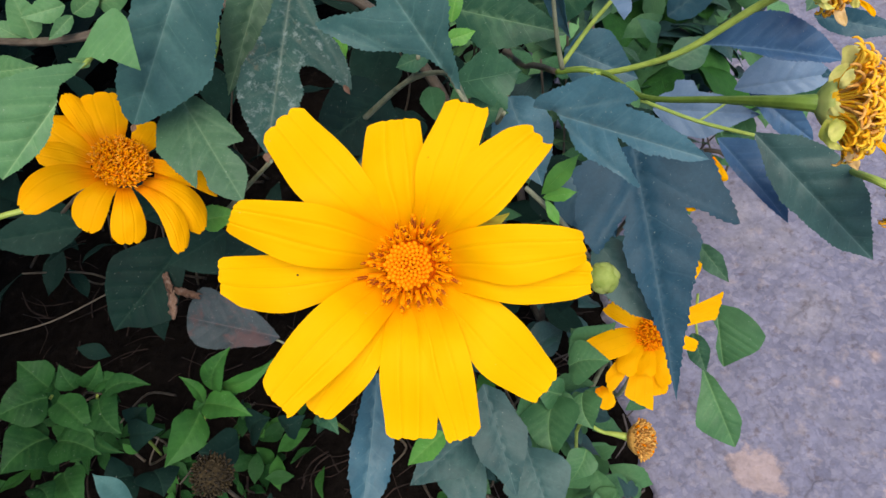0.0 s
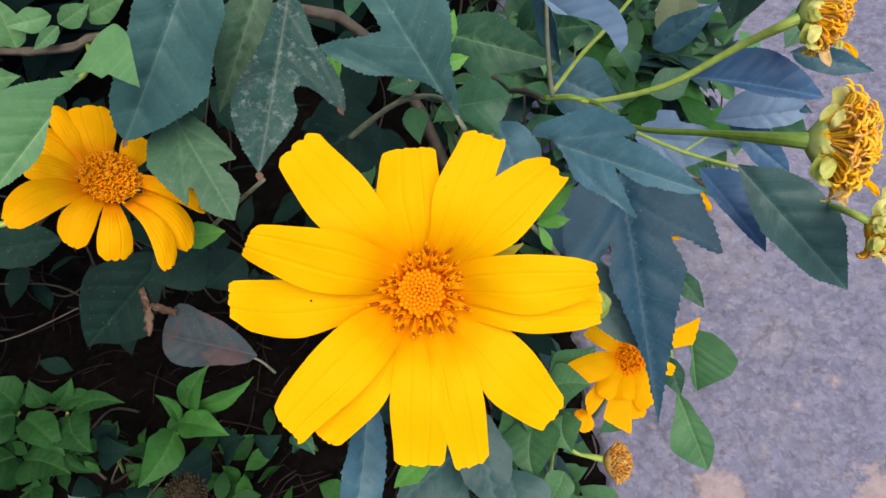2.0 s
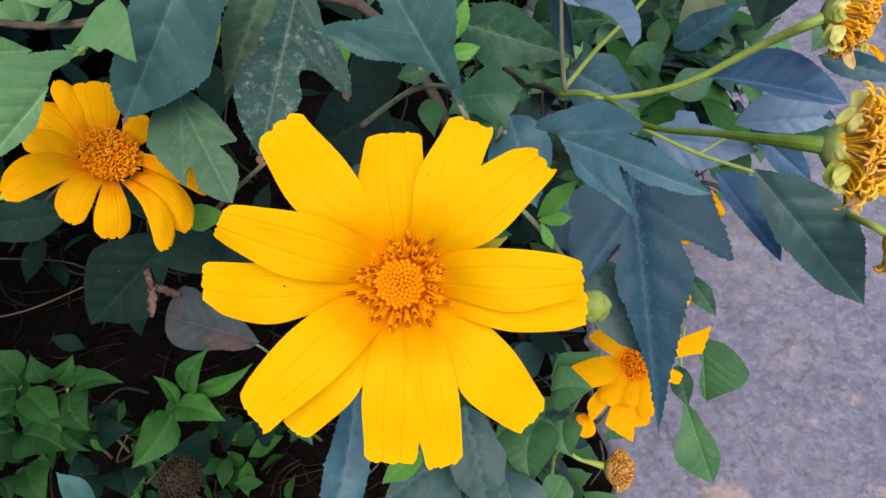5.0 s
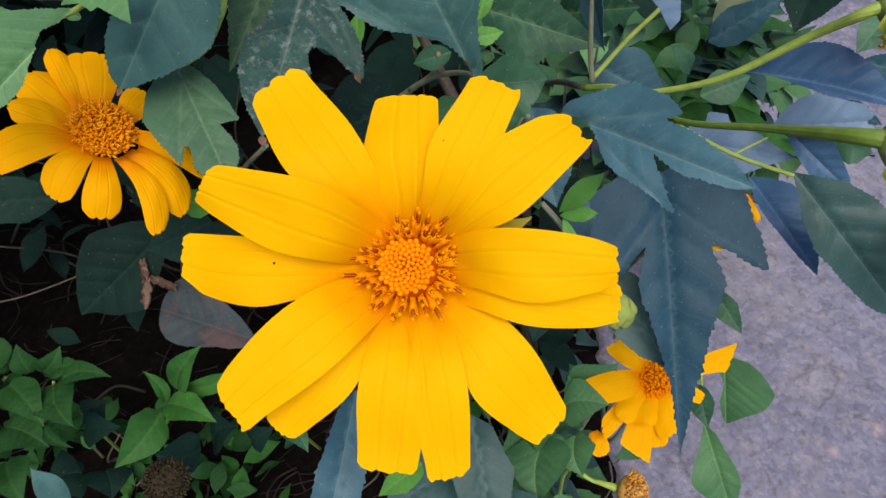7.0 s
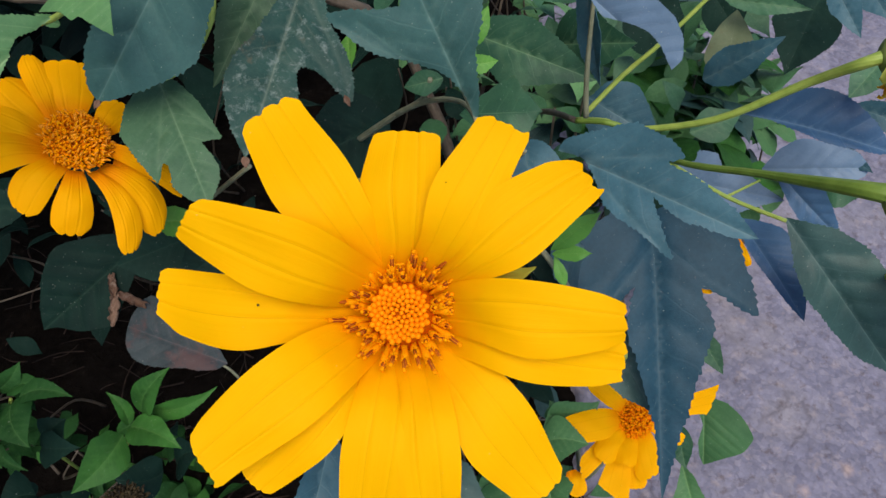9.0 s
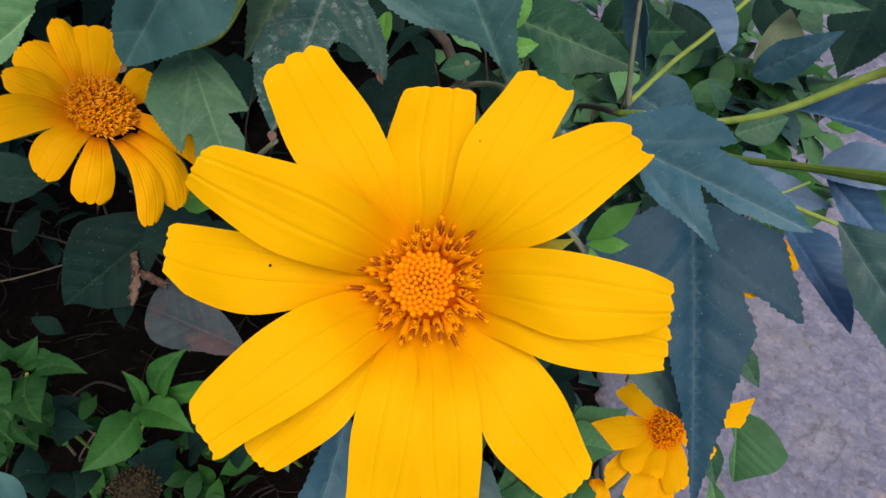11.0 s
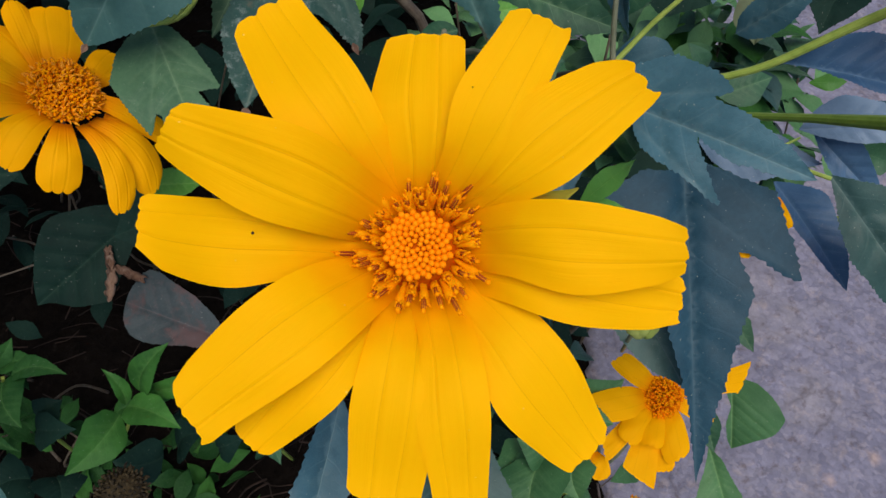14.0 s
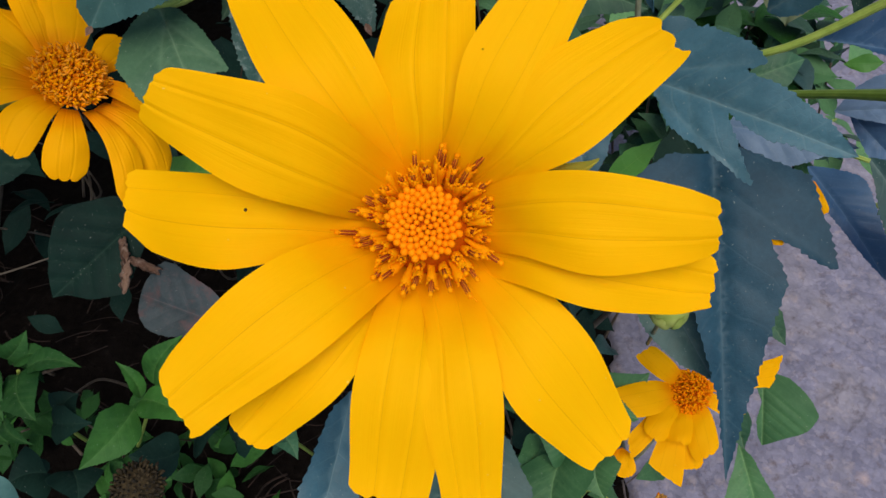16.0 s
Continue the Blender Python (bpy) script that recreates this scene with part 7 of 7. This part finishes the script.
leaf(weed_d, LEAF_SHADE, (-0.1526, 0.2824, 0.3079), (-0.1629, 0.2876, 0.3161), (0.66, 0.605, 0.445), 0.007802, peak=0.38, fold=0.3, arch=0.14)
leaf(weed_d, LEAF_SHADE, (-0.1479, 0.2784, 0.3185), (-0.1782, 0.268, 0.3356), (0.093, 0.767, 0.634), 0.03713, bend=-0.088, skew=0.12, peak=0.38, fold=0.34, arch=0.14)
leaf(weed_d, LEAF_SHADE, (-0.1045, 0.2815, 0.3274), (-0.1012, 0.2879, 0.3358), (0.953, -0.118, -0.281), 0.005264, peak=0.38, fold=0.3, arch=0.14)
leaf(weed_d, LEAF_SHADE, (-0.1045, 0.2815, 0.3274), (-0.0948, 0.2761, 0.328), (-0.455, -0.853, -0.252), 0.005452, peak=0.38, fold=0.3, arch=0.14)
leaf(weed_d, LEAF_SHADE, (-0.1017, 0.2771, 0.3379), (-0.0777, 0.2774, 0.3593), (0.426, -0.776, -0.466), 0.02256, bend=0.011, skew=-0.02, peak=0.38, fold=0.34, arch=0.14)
weed_e = thing("weed", (0.1656, 0.3815, 0), "green leafy weed at the road's edge", "weed", "weeds")
stem(weed_e, STEM_GREEN, [(0.1284, 0.2546, 0.3938), (0.1396, 0.288, 0.2864), (0.1656, 0.3815, 0.0)], 0.00121, 0.00149, 0.00186)
leaf(weed_e, LEAF_FRESH, (0.1274, 0.2494, 0.3928), (0.142, 0.2394, 0.3901), (-0.555, -0.829, 0.077), 0.010044, peak=0.38, fold=0.3, arch=0.14)
leaf(weed_e, LEAF_FRESH, (0.1274, 0.2494, 0.3928), (0.1016, 0.2404, 0.3926), (-0.328, 0.94, -0.098), 0.014787, peak=0.38, fold=0.3, arch=0.14)
leaf(weed_e, LEAF_FRESH, (0.1267, 0.2462, 0.404), (0.1182, 0.2, 0.3967), (-0.911, 0.223, -0.347), 0.043431, bend=0.088, skew=-0.12, peak=0.38, fold=0.34, arch=0.14)
leaf(weed_e, LEAF_FRESH, (0.1489, 0.2527, 0.3827), (0.1587, 0.2484, 0.384), (-0.399, -0.916, 0.039), 0.005952, peak=0.38, fold=0.3, arch=0.14)
leaf(weed_e, LEAF_FRESH, (0.1489, 0.2527, 0.3827), (0.1354, 0.2435, 0.3819), (-0.544, 0.821, -0.177), 0.008742, peak=0.38, fold=0.3, arch=0.14)
leaf(weed_e, LEAF_FRESH, (0.1476, 0.2491, 0.3939), (0.1502, 0.222, 0.3874), (-0.888, 0.026, -0.459), 0.030318, bend=0.088, skew=-0.12, peak=0.38, fold=0.34, arch=0.14)
leaf(weed_e, LEAF_FRESH, (0.1408, 0.2677, 0.4039), (0.1529, 0.2757, 0.4129), (0.705, -0.526, -0.474), 0.009207, peak=0.38, fold=0.3, arch=0.14)
leaf(weed_e, LEAF_FRESH, (0.1408, 0.2677, 0.4039), (0.1493, 0.259, 0.4024), (-0.714, -0.698, -0.035), 0.006882, peak=0.38, fold=0.3, arch=0.14)
leaf(weed_e, LEAF_FRESH, (0.139, 0.2632, 0.4144), (0.1676, 0.2559, 0.4305), (-0.155, -0.972, -0.173), 0.03162, bend=-0.066, skew=0.09, peak=0.38, fold=0.34, arch=0.14)
leaf(weed_e, LEAF_FRESH, (0.1483, 0.2833, 0.4026), (0.1496, 0.2942, 0.414), (0.891, -0.373, 0.257), 0.008184, peak=0.38, fold=0.3, arch=0.14)
leaf(weed_e, LEAF_FRESH, (0.1483, 0.2833, 0.4026), (0.1637, 0.2722, 0.3991), (-0.538, -0.539, -0.648), 0.010881, peak=0.38, fold=0.3, arch=0.14)
leaf(weed_e, LEAF_FRESH, (0.1463, 0.2784, 0.4128), (0.1791, 0.2875, 0.4282), (0.453, -0.707, -0.543), 0.028272, bend=0.066, skew=-0.09, peak=0.38, fold=0.34, arch=0.14)
leaf(weed_e, LEAF_FRESH, (0.1156, 0.2597, 0.3778), (0.111, 0.2407, 0.3702), (-0.817, 0.375, -0.439), 0.011718, peak=0.38, fold=0.3, arch=0.14)
leaf(weed_e, LEAF_FRESH, (0.1156, 0.2597, 0.3778), (0.1024, 0.2573, 0.3814), (0.09, 0.645, 0.759), 0.007254, peak=0.38, fold=0.3, arch=0.14)
leaf(weed_e, LEAF_FRESH, (0.1156, 0.256, 0.3888), (0.0873, 0.2288, 0.3947), (-0.469, 0.624, 0.626), 0.036735, bend=-0.11, skew=0.15, peak=0.38, fold=0.34, arch=0.14)
leaf(weed_e, LEAF_FRESH, (0.1316, 0.2506, 0.3934), (0.1201, 0.2452, 0.3949), (-0.39, 0.898, 0.204), 0.006603, peak=0.38, fold=0.3, arch=0.14)
leaf(weed_e, LEAF_FRESH, (0.1316, 0.2506, 0.3934), (0.1286, 0.258, 0.4028), (0.969, 0.107, 0.223), 0.006045, peak=0.38, fold=0.3, arch=0.14)
leaf(weed_e, LEAF_FRESH, (0.1311, 0.2463, 0.4039), (0.1087, 0.2517, 0.4195), (0.478, 0.772, 0.418), 0.023901, bend=-0.022, skew=0.03, peak=0.38, fold=0.34, arch=0.14)
leaf(weed_e, LEAF_FRESH, (0.1528, 0.2724, 0.3953), (0.1415, 0.2736, 0.4011), (0.399, 0.634, 0.663), 0.006231, peak=0.38, fold=0.3, arch=0.14)
leaf(weed_e, LEAF_FRESH, (0.1528, 0.2724, 0.3953), (0.1646, 0.2796, 0.4039), (0.687, -0.514, -0.513), 0.008742, peak=0.38, fold=0.3, arch=0.14)
leaf(weed_e, LEAF_FRESH, (0.1515, 0.2675, 0.4055), (0.1459, 0.2916, 0.4214), (0.955, 0.281, -0.092), 0.024459, bend=0.077, skew=-0.1, peak=0.38, fold=0.34, arch=0.14)
leaf(weed_e, LEAF_FRESH, (0.1475, 0.2245, 0.3315), (0.1497, 0.2118, 0.3277), (-0.94, -0.06, -0.336), 0.007812, peak=0.38, fold=0.3, arch=0.14)
leaf(weed_e, LEAF_FRESH, (0.1475, 0.2245, 0.3315), (0.1356, 0.2216, 0.3346), (-0.095, 0.883, 0.459), 0.006417, peak=0.38, fold=0.3, arch=0.14)
leaf(weed_e, LEAF_FRESH, (0.1467, 0.2216, 0.3429), (0.1307, 0.202, 0.3311), (-0.816, 0.52, 0.253), 0.025668, bend=-0.044, skew=0.06, peak=0.38, fold=0.34, arch=0.14)
weed_f = thing("weed", (-0.116, 0.3922, 0), "thin weed with small pale leaves", "weed", "weeds")
stem(weed_f, STEM_GREEN, [(-0.08, 0.2977, 0.3121), (-0.0693, 0.2953, 0.2921), (-0.116, 0.3922, 0.0)], 0.00122, 0.0015, 0.00188)
leaf(weed_f, LEAF_GREEN, (-0.0779, 0.2951, 0.3126), (-0.064, 0.2925, 0.3147), (-0.08, -0.844, -0.53), 0.007238, peak=0.38, fold=0.3, arch=0.14)
leaf(weed_f, LEAF_GREEN, (-0.0779, 0.2951, 0.3126), (-0.0788, 0.2847, 0.3103), (-0.896, -0.015, 0.443), 0.006016, peak=0.38, fold=0.3, arch=0.14)
leaf(weed_f, LEAF_GREEN, (-0.0756, 0.2912, 0.3234), (-0.0563, 0.2674, 0.3294), (-0.787, -0.61, 0.103), 0.018612, bend=-0.044, skew=0.06, peak=0.38, fold=0.34, arch=0.14)
leaf(weed_f, LEAF_GREEN, (-0.0749, 0.2845, 0.3055), (-0.0794, 0.2839, 0.3098), (0.151, 0.949, 0.278), 0.003008, peak=0.38, fold=0.3, arch=0.14)
leaf(weed_f, LEAF_GREEN, (-0.0749, 0.2845, 0.3055), (-0.0722, 0.2872, 0.3116), (0.913, -0.286, -0.29), 0.00282, peak=0.38, fold=0.3, arch=0.14)
leaf(weed_f, LEAF_GREEN, (-0.0722, 0.2802, 0.3161), (-0.0732, 0.2815, 0.3393), (0.859, 0.511, 0.008), 0.013912, bend=-0.011, skew=0.01, peak=0.38, fold=0.34, arch=0.14)
leaf(weed_f, LEAF_GREEN, (0.0994, 0.3062, 0.4233), (0.0997, 0.2961, 0.4211), (-0.846, 0.088, -0.524), 0.005546, peak=0.38, fold=0.3, arch=0.14)
leaf(weed_f, LEAF_GREEN, (0.0994, 0.3062, 0.4233), (0.0934, 0.3029, 0.4258), (-0.017, 0.618, 0.785), 0.003478, peak=0.38, fold=0.3, arch=0.14)
leaf(weed_f, LEAF_GREEN, (0.0993, 0.3013, 0.4335), (0.0889, 0.2808, 0.4431), (-0.569, 0.568, 0.595), 0.01598, bend=-0.11, skew=0.15, peak=0.38, fold=0.34, arch=0.14)
leaf(shrub, LEAF_TEAL, (-0.1599, 0.183, 0.4721), (-0.1741, 0.1999, 0.5063), (0.654, 0.751, -0.096), 0.015089, peak=0.5, teeth=0)

# ---- undergrowth ----
def undergrowth(name, place, label, mats, boxes, seed, count, size, twigs=4):
    """Small leaves on thin twigs through the given boxes (low corner, high corner)."""
    plant = thing(name, place, label, "undergrowth")
    rnd = random.Random(seed)
    kinds = [leaf_mesh((0, 0, 0), (1, 0, 0), (0, -1, 0), rnd.uniform(0.4, 0.62), peak=rnd.uniform(0.35, 0.5), teeth=6, rows=18, cols=6, thick=0.01, arch=rnd.uniform(0.0, 0.2), seed=k) for k in range(5)]
    sets = {}
    for m in mats:
        for k, me in enumerate(kinds):
            sets[m.name, k] = me.copy()
            sets[m.name, k].materials.append(m)
    for i in range(count):
        lo, hi = boxes[i % len(boxes)]
        p = Vector([rnd.uniform(a, b) for a, b in zip(lo, hi)])
        ob = new("leaf", sets[rnd.choice(mats).name, rnd.randrange(5)])
        ob.parent = plant
        ob.matrix_parent_inverse = plant.matrix_basis.inverted()
        s = size * rnd.uniform(0.6, 1.3)
        ob.matrix_basis = Matrix.Translation(p) @ pose(0, 0, 0, rnd.uniform(-40, 40), rnd.uniform(-10, 55), rnd.uniform(0, 360)) @ Matrix.Diagonal((s, s, s, 1))
        if twigs and i % twigs == 0:
            foot = Vector((p.x + rnd.uniform(-0.06, 0.06), p.y + rnd.uniform(0, 0.08), 0.0))
            stem(plant, TWIG, [p, (p + foot) / 2 + Vector((rnd.uniform(-0.03, 0.03), rnd.uniform(-0.03, 0.03), 0)), foot], 0.0010, 0.0014, 0.002, name="twig", knobbly=0.1)
    return plant


WEED_BEDS = [((-0.59, 0.37, 0.04), (-0.33, 0.44, 0.12)), ((-0.34, 0.32, 0.01), (-0.16, 0.42, 0.04))]
undergrowth("undergrowth", (0.30, 0.62, 0.0), "tangle of small green leaves behind the shrub", [LEAF_FRESH, LEAF_PALE, LEAF_GREEN, LEAF_DULL, LEAF_FRESH, LEAF_PALE],
            [((0.12, 0.46, 0.22), (0.33, 0.66, 0.50)), ((0.02, 0.55, 0.20), (0.30, 0.95, 0.50)), ((0.28, 0.60, 0.15), (0.46, 0.95, 0.42)), ((0.18, 0.60, 0.05), (0.45, 1.20, 0.35)), ((0.10, 0.75, 0.10), (0.35, 1.20, 0.45))], 11, 520, 0.048, 12)
undergrowth("undergrowth", (0.24, 0.66, 0.0), "dense dark green foliage behind the flower stalks", [LEAF_FRESH, LEAF_GREEN, LEAF_WEED, LEAF_DULL, LEAF_DARK],
            [((0.19, 0.62, 0.35), (0.31, 0.74, 0.47)), ((0.20, 0.60, 0.30), (0.32, 0.72, 0.42)), ((0.25, 0.64, 0.32), (0.37, 0.76, 0.44)), ((0.24, 0.56, 0.31), (0.36, 0.68, 0.43)), ((0.31, 0.62, 0.30), (0.43, 0.75, 0.42)), ((0.29, 0.54, 0.30), (0.41, 0.66, 0.42)), ((0.24, 0.52, 0.31), (0.36, 0.64, 0.43)), ((0.20, 0.52, 0.32), (0.32, 0.64, 0.44))], 17, 150, 0.07, 10)
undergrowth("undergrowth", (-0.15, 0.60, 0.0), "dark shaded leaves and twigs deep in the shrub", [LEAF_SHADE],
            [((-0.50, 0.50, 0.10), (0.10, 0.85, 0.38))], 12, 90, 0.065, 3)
undergrowth("undergrowth", (-0.20, 0.30, 0.0), "low weeds over the soil, coloured darker for shade", [LEAF_SHADE, LEAF_WEED],
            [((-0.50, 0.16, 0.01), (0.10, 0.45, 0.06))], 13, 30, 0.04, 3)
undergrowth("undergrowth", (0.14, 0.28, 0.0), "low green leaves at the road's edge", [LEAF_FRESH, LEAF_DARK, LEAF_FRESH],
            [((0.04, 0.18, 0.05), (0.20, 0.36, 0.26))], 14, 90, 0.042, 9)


undergrowth("undergrowth", (0.10, 0.42, 0.0), "leaves under the shrub's branches, coloured dark for shade", [LEAF_SHADE, LEAF_SHADE, LEAF_DARK],
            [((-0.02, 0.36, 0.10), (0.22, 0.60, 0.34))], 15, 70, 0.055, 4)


undergrowth("undergrowth", (-0.30, 0.22, 0.0), "carpet of small pointed weed leaves in the shade", [WEED_SHADED, WEED_SHADED, WEED_SHADED, LEAF_WEED],
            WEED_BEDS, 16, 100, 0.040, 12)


def hedge(name, label, boxes, count, size, seed):
    """Unseen broad leaves added round and over the shrub to block light; too many to count."""
    rnd = np.random.default_rng(seed)
    one = leaf_mesh((0, 0, 0), (1, 0, 0), (0, -1, 0), 0.5, teeth=0, rows=8, cols=4, thick=0.006, arch=0.12, seed=3)
    co = np.array([v.co for v in one.vertices])
    faces = [tuple(p.vertices) for p in one.polygons]
    uv = np.zeros((len(co), 2))
    for p in one.polygons:
        for li in p.loop_indices:
            uv[one.loops[li].vertex_index] = one.uv_layers[0].data[li].uv
    verts, polys, uvs = [], [], []
    for i in range(count):
        lo, hi = boxes[i % len(boxes)]
        p = rnd.uniform(lo, hi)
        m = Euler((rnd.uniform(-0.7, 0.7), rnd.uniform(-0.3, 0.9), rnd.uniform(0, 6.28))).to_matrix()
        q = co * (size * rnd.uniform(0.7, 1.3)) @ np.array(m).T + p
        k = len(verts)
        verts += [tuple(v) for v in q]
        polys += [tuple(k + j for j in face) for face in faces]
        uvs += [tuple(x) for x in uv]
    me = mesh_from(name, verts, polys, uvs)
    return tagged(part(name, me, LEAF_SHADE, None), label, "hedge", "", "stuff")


# Out of view; the high boxes form a canopy that keeps sky light off.
hedge("hedge", "unseen leaves added around and above the shrub to block sky light", [((-1.2, -0.3, 0.05), (-0.55, 1.2, 1.25)), ((-1.0, 0.95, 0.05), (0.15, 1.6, 1.25)), ((-0.9, 0.0, 0.95), (-0.40, 0.7, 1.25)), ((-0.9, 0.55, 0.95), (-0.20, 1.2, 1.25))], 1700, 0.15, 5)


def litter(name, label, mat, lo, hi, count, seed):
    """Thin dry scraps and twigs strewn on the soil."""
    rnd = random.Random(seed)
    verts, faces = [], []
    for i in range(count):
        p = Vector((rnd.uniform(lo[0], hi[0]), rnd.uniform(lo[1], hi[1]), rnd.uniform(0.0, 0.03)))
        f, l = rnd.uniform(0, 6.28), rnd.uniform(0.015, 0.09)
        d = Vector((math.cos(f), math.sin(f), rnd.uniform(-0.15, 0.3))) * l
        side = Vector((-d.y, d.x, 0)) * rnd.uniform(-0.2, 0.2)
        r = rnd.uniform(0.0005, 0.0016)
        me = tube_mesh([p, p + d * 0.5 + side, p + d], [r, r * 0.9, r * 0.4], 5, 3)
        k = len(verts)
        verts += [tuple(v.co) for v in me.vertices]
        faces += [tuple(k + j for j in q.vertices) for q in me.polygons]
        bpy.data.meshes.remove(me)
    return tagged(part(name, mesh_from(name, verts, faces), mat, None), label, "litter", "", "stuff")


PEBBLE_DULL = plain_material("grey_litter", (0.03, 0.024, 0.024), (0.10, 0.08, 0.077), 70.0, 0.9)
# LITTER browns are lowered almost to black to carry the shrub's shade.
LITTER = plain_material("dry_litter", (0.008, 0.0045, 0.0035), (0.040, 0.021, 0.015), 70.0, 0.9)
litter("litter", "brown dry twigs and scraps on soil, darkened for shade", LITTER, (-0.6, 0.05), (0.22, 0.75), 420, 21)
# dark leaf litter towards the road
litter("litter", "pale grey-brown scraps of litter by the road", PEBBLE_DULL, (0.02, 0.15), (0.25, 0.55), 60, 22)
